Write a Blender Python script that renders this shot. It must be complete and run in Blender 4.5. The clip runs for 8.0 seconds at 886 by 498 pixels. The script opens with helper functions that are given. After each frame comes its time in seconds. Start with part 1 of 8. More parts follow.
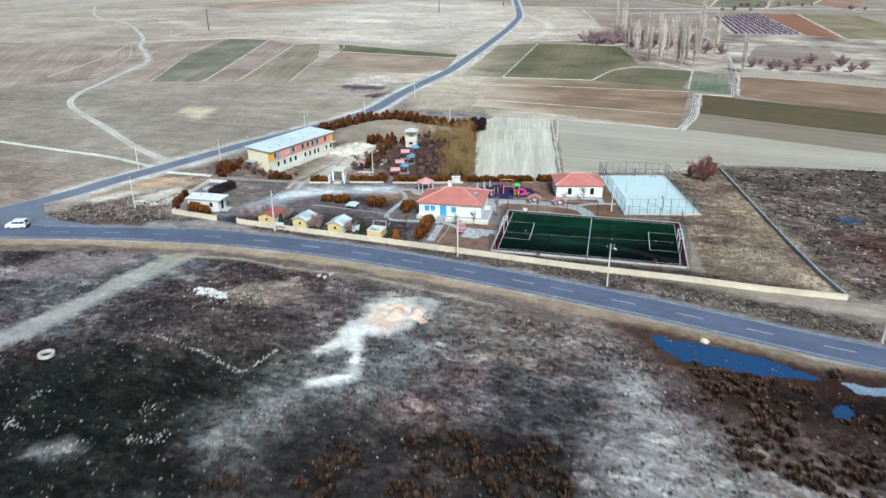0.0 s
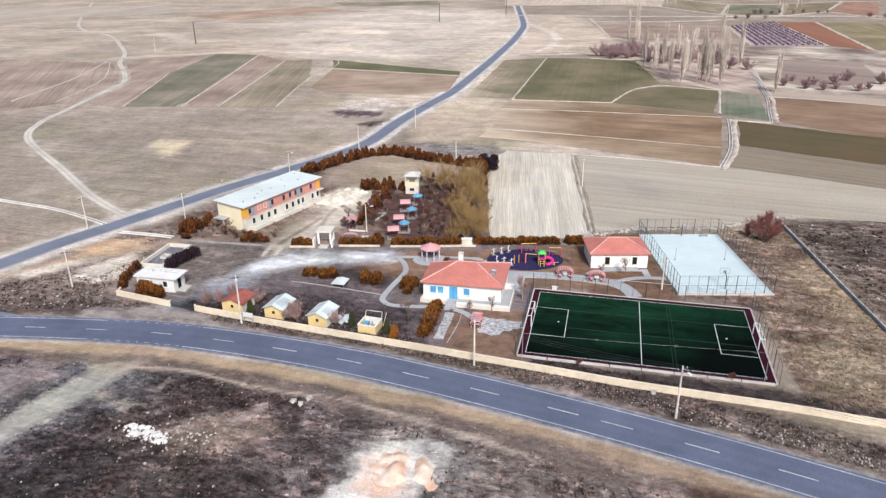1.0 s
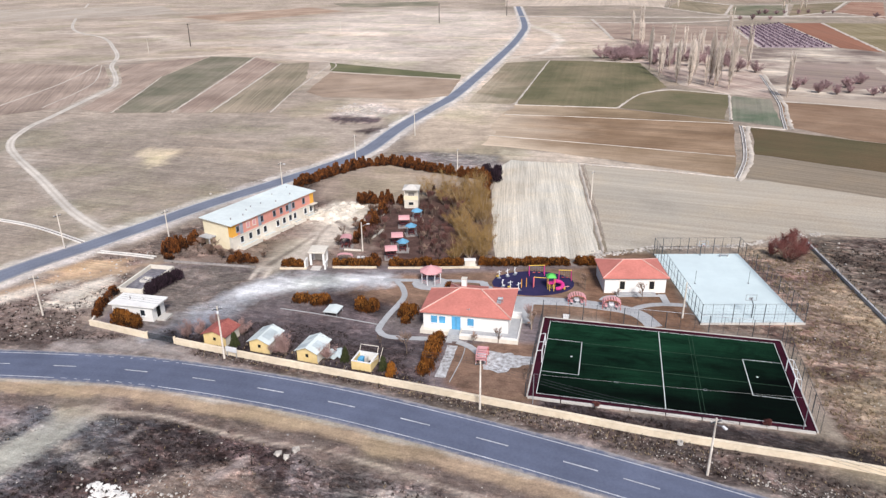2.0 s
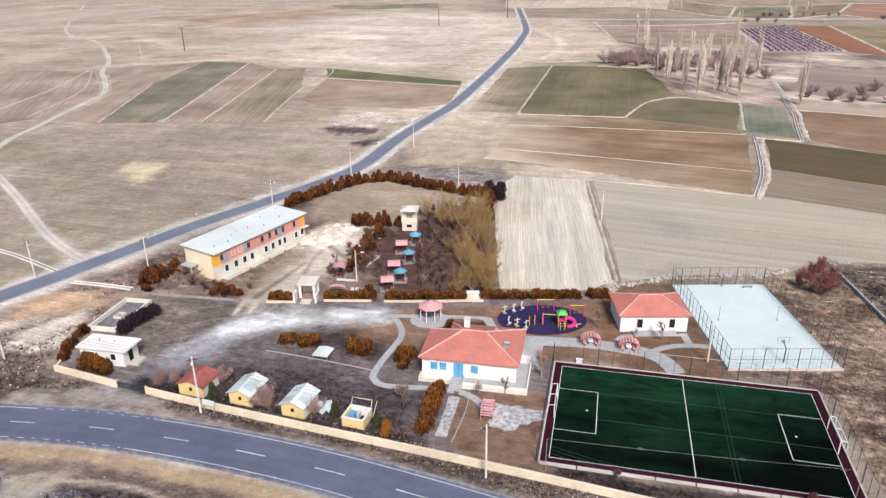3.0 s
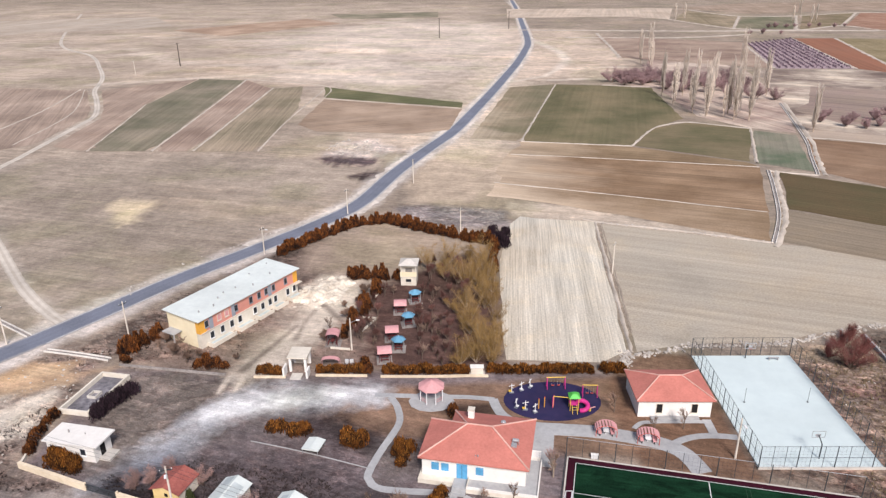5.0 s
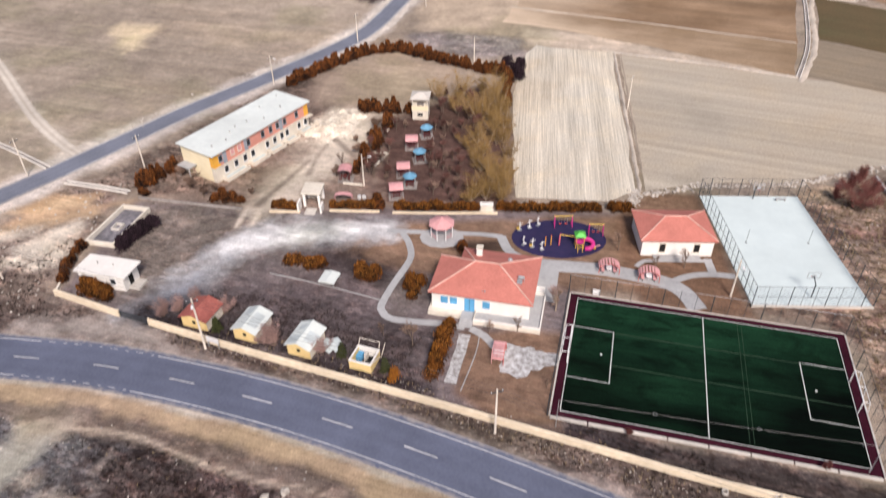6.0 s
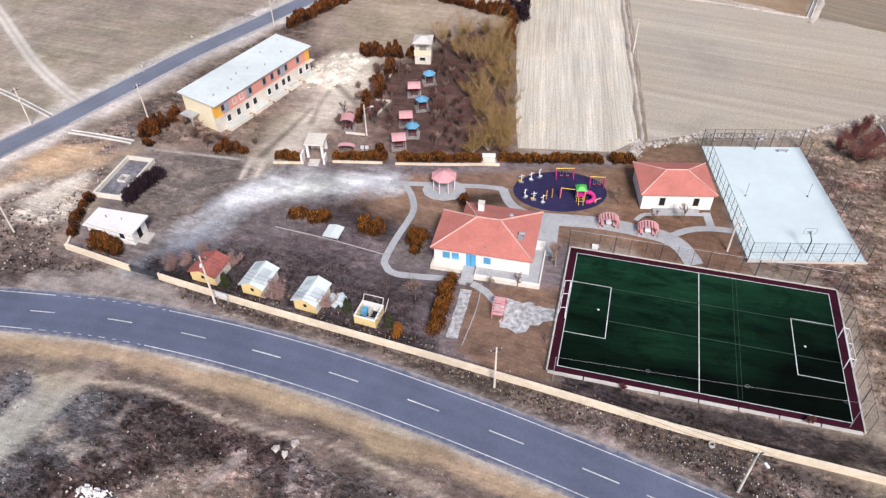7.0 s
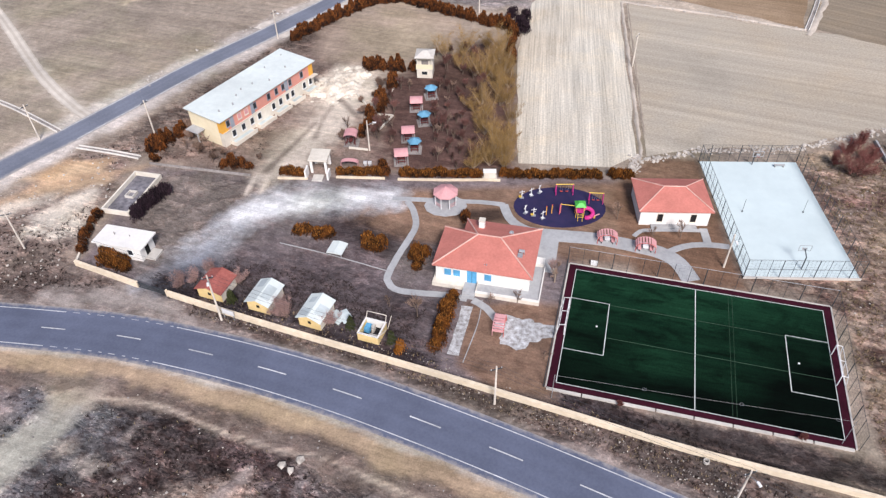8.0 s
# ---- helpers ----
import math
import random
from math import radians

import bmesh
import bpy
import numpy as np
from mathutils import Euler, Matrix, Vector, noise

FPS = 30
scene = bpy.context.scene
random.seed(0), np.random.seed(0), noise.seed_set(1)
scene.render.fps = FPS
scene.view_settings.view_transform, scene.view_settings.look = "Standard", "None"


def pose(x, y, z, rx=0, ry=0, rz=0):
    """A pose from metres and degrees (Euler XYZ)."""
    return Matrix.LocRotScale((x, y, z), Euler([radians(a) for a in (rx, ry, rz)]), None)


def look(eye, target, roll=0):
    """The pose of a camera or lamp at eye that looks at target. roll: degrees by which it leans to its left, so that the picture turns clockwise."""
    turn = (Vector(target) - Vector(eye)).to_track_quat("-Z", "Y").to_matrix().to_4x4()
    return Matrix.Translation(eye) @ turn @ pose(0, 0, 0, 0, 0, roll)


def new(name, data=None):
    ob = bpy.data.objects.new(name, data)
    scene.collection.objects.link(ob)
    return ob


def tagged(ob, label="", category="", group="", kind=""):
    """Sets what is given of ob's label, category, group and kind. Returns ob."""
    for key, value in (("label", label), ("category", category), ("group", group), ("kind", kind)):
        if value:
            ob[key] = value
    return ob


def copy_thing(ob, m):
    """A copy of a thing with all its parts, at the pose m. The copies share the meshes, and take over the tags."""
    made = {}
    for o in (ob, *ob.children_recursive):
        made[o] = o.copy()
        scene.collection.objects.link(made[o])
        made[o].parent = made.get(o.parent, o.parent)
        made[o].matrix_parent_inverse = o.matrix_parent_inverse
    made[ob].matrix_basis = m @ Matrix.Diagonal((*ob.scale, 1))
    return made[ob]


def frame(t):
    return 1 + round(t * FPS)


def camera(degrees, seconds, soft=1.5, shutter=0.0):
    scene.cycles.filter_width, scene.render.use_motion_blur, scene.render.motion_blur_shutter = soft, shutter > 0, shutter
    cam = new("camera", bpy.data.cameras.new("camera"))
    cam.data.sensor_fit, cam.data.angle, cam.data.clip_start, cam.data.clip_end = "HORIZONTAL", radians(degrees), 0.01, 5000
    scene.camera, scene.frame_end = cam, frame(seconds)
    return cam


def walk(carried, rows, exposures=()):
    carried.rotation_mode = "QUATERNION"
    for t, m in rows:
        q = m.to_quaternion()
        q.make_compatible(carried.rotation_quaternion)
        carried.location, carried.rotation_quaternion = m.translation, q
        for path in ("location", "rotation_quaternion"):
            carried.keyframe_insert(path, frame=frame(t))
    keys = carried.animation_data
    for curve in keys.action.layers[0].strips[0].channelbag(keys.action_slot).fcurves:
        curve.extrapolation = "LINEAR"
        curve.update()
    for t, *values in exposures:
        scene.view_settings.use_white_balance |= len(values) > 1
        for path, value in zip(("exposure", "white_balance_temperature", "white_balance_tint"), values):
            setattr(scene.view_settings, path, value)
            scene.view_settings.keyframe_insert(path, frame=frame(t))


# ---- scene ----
cam = camera(64.3, 8.0, soft=1.35, shutter=0.3)
# seconds, eye, then yaw, pitch and roll in degrees
PATH = [
    (0.0, (1.643, 8.866, 52.689), (0.935, -22.935, -0.25)),
    (0.1, (1.296, 12.743, 53.148), (0.932, -22.883, -0.296)),
    (0.2, (0.949, 16.621, 53.607), (0.928, -22.830, -0.341)),
    (0.3, (0.602, 20.498, 54.065), (0.925, -22.778, -0.387)),
    (0.4, (0.255, 24.376, 54.524), (0.921, -22.726, -0.432)),
    (0.5, (-0.092, 28.253, 54.983), (0.918, -22.674, -0.478)),
    (1.0, (-0.553, 42.248, 54.892), (0.919, -22.652, -0.553)),
    (1.5, (-0.763, 47.930, 54.801), (0.910, -22.650, -0.583)),
    (3.0, (-1.263, 64.850, 55.860), (0.877, -22.611, -0.662)),
    (3.5, (-1.311, 70.144, 57.578), (0.875, -22.610, -0.658)),
    (4.0, (-1.536, 74.000, 59.276), (0.747, -22.560, -0.617)),
    (5.3, (-1.550, 77.850, 63.350), (1.080, -22.430, -0.750)),
    (5.5, (-1.635, 77.875, 63.726), (1.368, -24.953, -0.690)),
    (5.7, (-1.450, 77.900, 64.100), (1.650, -29.400, -0.450)),
    (5.9, (-1.250, 77.930, 64.750), (2.130, -34.450, -0.600)),
    (6.0, (-1.176, 77.936, 65.164), (2.313, -36.724, -0.730)),
    (6.2, (-1.120, 78.450, 66.050), (2.480, -40.560, -0.750)),
    (6.5, (-1.055, 79.036, 67.776), (2.696, -42.672, -0.924)),
    (7.0, (-0.919, 79.208, 69.448), (2.847, -42.713, -1.034)),
    (7.5, (-0.764, 79.512, 71.300), (3.064, -42.885, -1.228)),
    (8.0, (-0.753, 79.547, 72.768), (3.120, -42.844, -1.263)),
]


def aim(eye, yaw, pitch, roll):
    a, b = radians(yaw), radians(pitch)
    ahead = Vector((-math.sin(a) * math.cos(b), math.cos(a) * math.cos(b), math.sin(b)))
    return look(eye, Vector(eye) + ahead, roll)


EXPOSURES = [(0.0, 0.04, 5450, -3), (0.5, 0.1, 5950, 5), (1.0, 0.12, 6080, 11), (1.5, 0.12, 6120, 12), (3.0, 0.14, 6280, 13), (3.5, 0.12, 6420, 14), (4.2, 0.08, 6420, 15), (5.5, 0.06, 6400, 15), (6.0, 0.08, 6700, 17), (6.5, 0.12, 6180, 15), (8.0, 0.13, 6150, 15)]
walk(cam, [(t, aim(eye, *turn)) for t, eye, turn in PATH], EXPOSURES)

# ---- light: thin high overcast, a soft sun behind the flight, from the south ----
SUN_UP, SUN_AZ = 44.0, 166.0      # elevation, and compass bearing with north = +y
world = bpy.data.worlds.new("sky")
scene.world = world
world.use_nodes = True
wn = world.node_tree
sky = wn.nodes.new("ShaderNodeTexSky")
sky.sky_type, sky.sun_disc = "NISHITA", False
sky.sun_elevation, sky.sun_rotation = radians(SUN_UP), radians(SUN_AZ)
sky.air_density, sky.dust_density = 1.0, 2.5
back = wn.nodes["Background"]
back.inputs[1].default_value = 0.095
wn.links.new(sky.outputs[0], back.inputs[0])
sun = new("sun", bpy.data.lights.new("sun", "SUN"))
sun.data.energy, sun.data.angle, sun.data.color = 4.1, radians(16), (1.0, 0.945, 0.88)
a, b = radians(SUN_AZ), radians(SUN_UP)
sun.matrix_world = look((300 * math.sin(a) * math.cos(b), 300 * math.cos(a) * math.cos(b), 300 * math.sin(b)), (0, 0, 0))

# ---- materials ----
def graph(name):
    m = bpy.data.materials.new(name)
    m.use_nodes = True
    t = m.node_tree
    return m, t, t.nodes["Principled BSDF"]


def node(t, kind, **sets):
    n = t.nodes.new("ShaderNode" + kind)
    for k, v in sets.items():
        n.inputs[k].default_value = v
    return n


def noise_of(t, scale, detail=5.0, rough=0.6, stretch=None, turn=0.0, warp=0.0):
    """Noise over world metres, optionally drawn out along one heading (degrees)."""
    pos = t.nodes.new("ShaderNodeNewGeometry").outputs["Position"]
    if stretch:
        mp = t.nodes.new("ShaderNodeMapping")
        mp.vector_type = "TEXTURE"
        mp.inputs["Rotation"].default_value = (0, 0, radians(turn))
        mp.inputs["Scale"].default_value = stretch
        t.links.new(pos, mp.inputs["Vector"])
        pos = mp.outputs["Vector"]
    n = node(t, "TexNoise", Scale=scale, Detail=detail, Roughness=rough, Distortion=warp)
    t.links.new(pos, n.inputs["Vector"])
    return n.outputs["Fac"]


def span(t, value, lo, hi, a=0.0, b=1.0):
    n = node(t, "MapRange", **{"From Min": lo, "From Max": hi, "To Min": a, "To Max": b})
    t.links.new(value, n.inputs["Value"])
    return n.outputs["Result"]


def mixed(t, fac, one, two, how="MIX"):
    n = t.nodes.new("ShaderNodeMix")
    n.data_type, n.blend_type = "RGBA", how
    for sock, v in ((n.inputs[0], fac), (n.inputs[6], one), (n.inputs[7], two)):
        if isinstance(v, bpy.types.NodeSocket):
            t.links.new(v, sock)
        elif isinstance(v, tuple):
            sock.default_value = (*v[:3], 1)
        else:
            sock.default_value = v
    return n.outputs[2]


def grey(t, value):
    n = t.nodes.new("ShaderNodeCombineColor")
    for k in range(3):
        t.links.new(value, n.inputs[k])
    return n.outputs[0]


def bumped(t, bsdf, height, strength, distance):
    n = node(t, "Bump", Strength=strength, Distance=distance)
    t.links.new(height, n.inputs["Height"])
    t.links.new(n.outputs[0], bsdf.inputs["Normal"])


def mat(name, c1, c2, scale=2.0, rough=0.8, bump=0.3, depth=0.02, metal=0.0, stain=0.25, stretch=None, turn=0.0, vary=0.0, coarse=0.12):
    """A worn surface: grain between two colours, and broad stains over it."""
    m, t, b = graph(name)
    fine = noise_of(t, scale, 6, 0.65, stretch, turn)
    col = mixed(t, span(t, fine, 0.3, 0.7), c1, c2)
    broad = span(t, noise_of(t, scale * coarse, 4, 0.6), 0.3, 0.7, 1 - stain, 1 + stain)
    col = mixed(t, 1.0, col, grey(t, broad), "MULTIPLY")
    if vary:
        info = t.nodes.new("ShaderNodeObjectInfo")
        col = mixed(t, 1.0, col, grey(t, span(t, info.outputs["Random"], 0, 1, 1 - vary, 1 + vary)), "MULTIPLY")
    t.links.new(col, b.inputs["Base Color"])
    b.inputs["Roughness"].default_value = rough
    b.inputs["Metallic"].default_value = metal
    b.inputs["Specular IOR Level"].default_value = 0.4 if rough < 0.6 else 0.12
    if bump:
        bumped(t, b, fine, bump, depth)
    return m


def leafy(name, c1, c2, c3=None, share=0.5):
    """Leaves or twigs, each clump with its own tone."""
    m, t, b = graph(name)
    isl = t.nodes.new("ShaderNodeNewGeometry").outputs["Random Per Island"]
    col = mixed(t, isl, c1, c2)
    if c3:
        patch = span(t, noise_of(t, 0.9, 3), 0.5 - 0.12 + 0.25 * (0.5 - share), 0.5 + 0.12 + 0.25 * (0.5 - share))
        col = mixed(t, patch, col, mixed(t, isl, c3, tuple(v * 0.45 for v in c3)))
    info = t.nodes.new("ShaderNodeObjectInfo")
    col = mixed(t, 1.0, col, grey(t, span(t, info.outputs["Random"], 0, 1, 0.75, 1.25)), "MULTIPLY")
    t.links.new(col, b.inputs["Base Color"])
    b.inputs["Roughness"].default_value = 0.85
    b.inputs["Specular IOR Level"].default_value = 0.15
    return m


def furrowed(name, c1, c2, heading, gap=1.2, contrast=0.35, stain=0.3, bump=0.4, dry=None):
    """Worked soil: streaks along a heading, with broad damp and dry patches."""
    m, t, b = graph(name)
    streak = noise_of(t, 1.0, 4, 0.6, (gap * 0.5, gap * 30, 1), heading)
    wide = noise_of(t, 1.0, 3, 0.5, (gap * 5, gap * 90, 1), heading)
    patch = noise_of(t, 0.035, 6, 0.62)
    grain = noise_of(t, 2.5, 6, 0.7)
    col = mixed(t, span(t, patch, 0.38, 0.62), c1, c2)
    if dry:
        # dusty western end: from one easting to another, with a ragged front
        axis = t.nodes.new("ShaderNodeSeparateXYZ")
        t.links.new(t.nodes.new("ShaderNodeNewGeometry").outputs["Position"], axis.inputs[0])
        front = t.nodes.new("ShaderNodeMath")
        t.links.new(axis.outputs[0], front.inputs[0])
        t.links.new(span(t, noise_of(t, 0.05, 6, 0.65, (2.5, 1, 1), -18), 0.3, 0.7, -14, 14), front.inputs[1])
        col = mixed(t, span(t, front.outputs[0], dry[0], dry[1], 0.95, 0.0), col, dry[2])
    col = mixed(t, span(t, noise_of(t, 0.09, 6, 0.65), 0.5, 0.68, 0.0, stain), col, (1.14, 1.09, 1.0), "MULTIPLY")
    for v, amount in ((streak, contrast), (wide, contrast * 0.6), (grain, 0.24), (patch, stain * 0.5)):
        col = mixed(t, 1.0, col, grey(t, span(t, v, 0.3, 0.7, 1 - amount, 1 + amount)), "MULTIPLY")
    t.links.new(col, b.inputs["Base Color"])
    b.inputs["Roughness"].default_value = 0.95
    b.inputs["Specular IOR Level"].default_value = 0.1
    bumped(t, b, streak, bump, 0.08)
    return m


def soil_material():
    m, t, b = graph("soil")
    at = t.nodes.new("ShaderNodeAttribute")
    at.attribute_name = "soil"
    sc = t.nodes.new("ShaderNodeAttribute")
    sc.attribute_name = "scrub"
    n0, n1, n2, n3 = noise_of(t, 0.02, 6, 0.6), noise_of(t, 0.16, 7, 0.65), noise_of(t, 0.8, 7, 0.7), noise_of(t, 4.0, 5, 0.7)
    drift = noise_of(t, 1.0, 5, 0.6, (2.2, 80.0, 1), 76)
    furrow = noise_of(t, 1.0, 4, 0.62, (0.55, 45.0, 1), 72)
    col = at.outputs["Color"]
    for v, amount in ((furrow, 0.14), (n0, 0.26), (n1, 0.16), (n2, 0.2), (n3, 0.24), (drift, 0.14)):
        col = mixed(t, 1.0, col, grey(t, span(t, v, 0.3, 0.7, 1 - amount, 1 + amount)), "MULTIPLY")
    def times(a, c):
        n = t.nodes.new("ShaderNodeMath")
        n.operation = "MULTIPLY"
        t.links.new(a, n.inputs[0])
        t.links.new(c, n.inputs[1])
        return n.outputs[0]
    def weigh(value, lo, hi, amount):
        return times(span(t, value, lo, hi, 0.0, amount), sc.outputs["Fac"])
    def blot(scale, detail, lo, hi, amount, tint, stretch=(1, 1.6, 1), turn=60):
        """Blotches that multiply the soil under them, where growth is rough."""
        n = noise_of(t, scale, detail + 3, 0.68, stretch, turn, 0.5)
        return mixed(t, weigh(n, lo, hi, amount), col, tint, "MULTIPLY")
    col = mixed(t, span(t, noise_of(t, 0.03, 6, 0.62), 0.5, 0.62, 0.0, 0.55), col, (0.82, 0.88, 0.74), "MULTIPLY")
    col = mixed(t, span(t, noise_of(t, 0.022, 6, 0.65, (1.0, 3.5, 1), 76), 0.54, 0.64, 0.0, 0.6), col, (1.3, 1.24, 1.16), "MULTIPLY")
    col = blot(0.14, 5, 0.5, 0.56, 0.6, (1.9, 1.84, 1.86))
    col = blot(0.22, 5, 0.51, 0.56, 0.75, (0.42, 0.38, 0.38))
    col = blot(0.45, 5, 0.54, 0.57, 0.75, (2.2, 2.08, 2.0), (1, 2.2, 1), 75)
    col = blot(0.8, 4, 0.51, 0.55, 0.65, (0.62, 0.48, 0.44))
    col = blot(1.3, 4, 0.53, 0.57, 0.8, (0.32, 0.28, 0.29), (1, 2.0, 1), 80)
    col = blot(2.4, 3, 0.58, 0.61, 0.7, (2.4, 2.3, 2.2))
    col = blot(4.5, 2, 0.6, 0.63, 0.7, (0.3, 0.27, 0.26))
    t.links.new(col, b.inputs["Base Color"])
    b.inputs["Roughness"].default_value = 0.95
    b.inputs["Specular IOR Level"].default_value = 0.1
    lumps = times(span(t, noise_of(t, 0.42, 6, 0.62, (1, 1.5, 1), 65, 0.4), 0.25, 0.75, 0.0, 5.0), sc.outputs["Fac"])
    both = t.nodes.new("ShaderNodeMath")
    t.links.new(n2, both.inputs[0])
    t.links.new(lumps, both.inputs[1])
    bumped(t, b, both.outputs[0], 0.8, 0.17)
    return m


M_SOIL = soil_material()
def worn_asphalt(name, c1, c2, dust, rim):
    """Asphalt by its place across the road: paler wheel paths, dust creeping in from both rims."""
    m, t, b = graph(name)
    at = t.nodes.new("ShaderNodeAttribute")
    at.attribute_name = "across"
    grain, broad, rag = noise_of(t, 3.0, 6, 0.7), noise_of(t, 0.12, 5, 0.6), noise_of(t, 0.9, 6, 0.7)
    col = mixed(t, span(t, grain, 0.3, 0.7), c1, c2)
    col = mixed(t, 1.0, col, grey(t, span(t, broad, 0.3, 0.7, 0.85, 1.15)), "MULTIPLY")
    wave = t.nodes.new("ShaderNodeMath")
    wave.operation = "PINGPONG"
    t.links.new(at.outputs["Fac"], wave.inputs[0])
    wave.inputs[1].default_value = 0.25
    col = mixed(t, 1.0, col, grey(t, span(t, wave.outputs[0], 0.0, 0.25, 0.97, 1.05)), "MULTIPLY")
    reach = t.nodes.new("ShaderNodeMath")
    t.links.new(at.outputs["Fac"], reach.inputs[0])
    t.links.new(span(t, rag, 0.3, 0.7, -0.1, 0.1), reach.inputs[1])
    col = mixed(t, span(t, reach.outputs[0], rim, 1.02, 0.0, 0.85), col, dust)
    t.links.new(col, b.inputs["Base Color"])
    b.inputs["Roughness"].default_value = 0.85
    b.inputs["Specular IOR Level"].default_value = 0.15
    bumped(t, b, grain, 0.15, 0.01)
    return m


M_ROAD = worn_asphalt("road_asphalt", (0.098, 0.112, 0.165), (0.128, 0.144, 0.202), (0.36, 0.33, 0.31), 0.86)
M_OLD_ROAD = worn_asphalt("old_road_asphalt", (0.14, 0.155, 0.2), (0.2, 0.215, 0.26), (0.48, 0.44, 0.4), 0.7)
M_LINE = mat("road_paint", (0.66, 0.67, 0.68), (0.36, 0.37, 0.39), 1.2, 0.7, 0.1, 0.005, stain=0.2)
M_CREAM = mat("cream_wall", (0.8, 0.69, 0.53), (0.66, 0.55, 0.4), 1.2, 0.85, 0.2, 0.01, stain=0.15)
M_WHITE = mat("white_plaster", (0.82, 0.80, 0.76), (0.74, 0.72, 0.68), 1.5, 0.8, 0.15, 0.008, stain=0.08)
M_OFFWHITE = mat("offwhite_plaster", (0.74, 0.69, 0.6), (0.62, 0.57, 0.48), 1.2, 0.85, 0.2, 0.01, stain=0.15)
M_YELLOW = mat("yellow_plaster", (0.78, 0.61, 0.31), (0.7, 0.52, 0.23), 1.5, 0.8, 0.15, 0.008, stain=0.12)
M_PALEYELLOW = mat("pale_yellow_plaster", (0.82, 0.73, 0.53), (0.76, 0.66, 0.45), 1.0, 0.8, 0.1, 0.008, stain=0.1)
M_ORANGE = mat("orange_plaster", (0.75, 0.4, 0.07), (0.68, 0.34, 0.06), 1.5, 0.8, 0.1, 0.008, stain=0.1)
M_CORAL = mat("coral_plaster", (0.66, 0.31, 0.25), (0.6, 0.27, 0.215), 1.0, 0.8, 0.1, 0.008, stain=0.1)
M_BLUEGREY = mat("bluegrey_plaster", (0.3, 0.33, 0.38), (0.25, 0.28, 0.32), 1.0, 0.8, 0.1, 0.008)
M_TILE = mat("red_tile", (0.54, 0.205, 0.165), (0.45, 0.16, 0.13), 3.0, 0.75, 0.35, 0.02, stain=0.12)
M_OLDTILE = mat("weathered_red_tile", (0.42, 0.14, 0.115), (0.27, 0.085, 0.07), 2.5, 0.8, 0.35, 0.02, stain=0.25)
M_RIDGE = mat("ridge_tile", (0.66, 0.42, 0.36), (0.56, 0.33, 0.28), 2.0, 0.8, 0.2, 0.01)
# red darkened to carry the shade under the kiosk roofs
M_SHADERED = mat("shade_darkened_red_paint", (0.16, 0.045, 0.042), (0.1, 0.03, 0.03), 2.0, 0.7, 0.05, 0.003)
M_SHEET = mat("pale_sheet_metal", (0.74, 0.79, 0.755), (0.66, 0.715, 0.69), 0.9, 0.65, 0.1, 0.01, metal=0.2, stain=0.1)
M_SHEETGREY = mat("weathered_sheet_metal", (0.6, 0.66, 0.66), (0.46, 0.52, 0.52), 0.9, 0.6, 0.1, 0.01, metal=0.2, stain=0.2)
M_CONCRETE = mat("concrete", (0.42, 0.42, 0.42), (0.33, 0.33, 0.33), 1.3, 0.9, 0.25, 0.01, stain=0.2)
M_PALECONC = mat("pale_concrete", (0.6, 0.57, 0.52), (0.48, 0.45, 0.41), 1.3, 0.9, 0.25, 0.01, stain=0.18)
M_PAVING = mat("paving", (0.42, 0.425, 0.43), (0.33, 0.335, 0.34), 1.6, 0.9, 0.25, 0.01, stain=0.15)
M_COURT = mat("court_paint", (0.6, 0.69, 0.69), (0.55, 0.64, 0.645), 0.5, 0.75, 0.05, 0.005, stain=0.07)
def turf_material():
    """Artificial turf: sheen put into the colour, dark bands, blotches and a fine pile in rows."""
    m, t, b = graph("artificial_turf")
    band = noise_of(t, 0.3, 5, 0.6, (6.0, 1.2, 1.0), -12.6)
    blot = noise_of(t, 0.42, 7, 0.66, (2.4, 1.0, 1.0), -12.6, 0.5)
    pile = noise_of(t, 7.0, 3, 0.6, (0.5, 2.0, 1.0), -12.6)
    rows = noise_of(t, 2.2, 3, 0.6, (9.0, 0.7, 1.0), -12.6)
    # painted sheen: vertex values that lighten or darken the base colour
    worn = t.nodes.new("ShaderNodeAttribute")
    worn.attribute_name = "sheen"
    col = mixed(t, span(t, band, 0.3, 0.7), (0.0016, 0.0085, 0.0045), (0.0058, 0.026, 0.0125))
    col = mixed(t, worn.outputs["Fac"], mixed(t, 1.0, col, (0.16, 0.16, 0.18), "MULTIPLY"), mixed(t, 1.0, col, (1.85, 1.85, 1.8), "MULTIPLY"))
    col = mixed(t, span(t, blot, 0.5, 0.6, 0.0, 0.75), col, (0.38, 0.4, 0.4), "MULTIPLY")
    for v, k in ((pile, 0.4), (rows, 0.25)):
        col = mixed(t, 1.0, col, grey(t, span(t, v, 0.3, 0.7, 1 - k, 1 + k)), "MULTIPLY")
    t.links.new(col, b.inputs["Base Color"])
    b.inputs["Roughness"].default_value = 0.9
    b.inputs["Specular IOR Level"].default_value = 0.06
    bumped(t, b, pile, 0.4, 0.02)
    return m


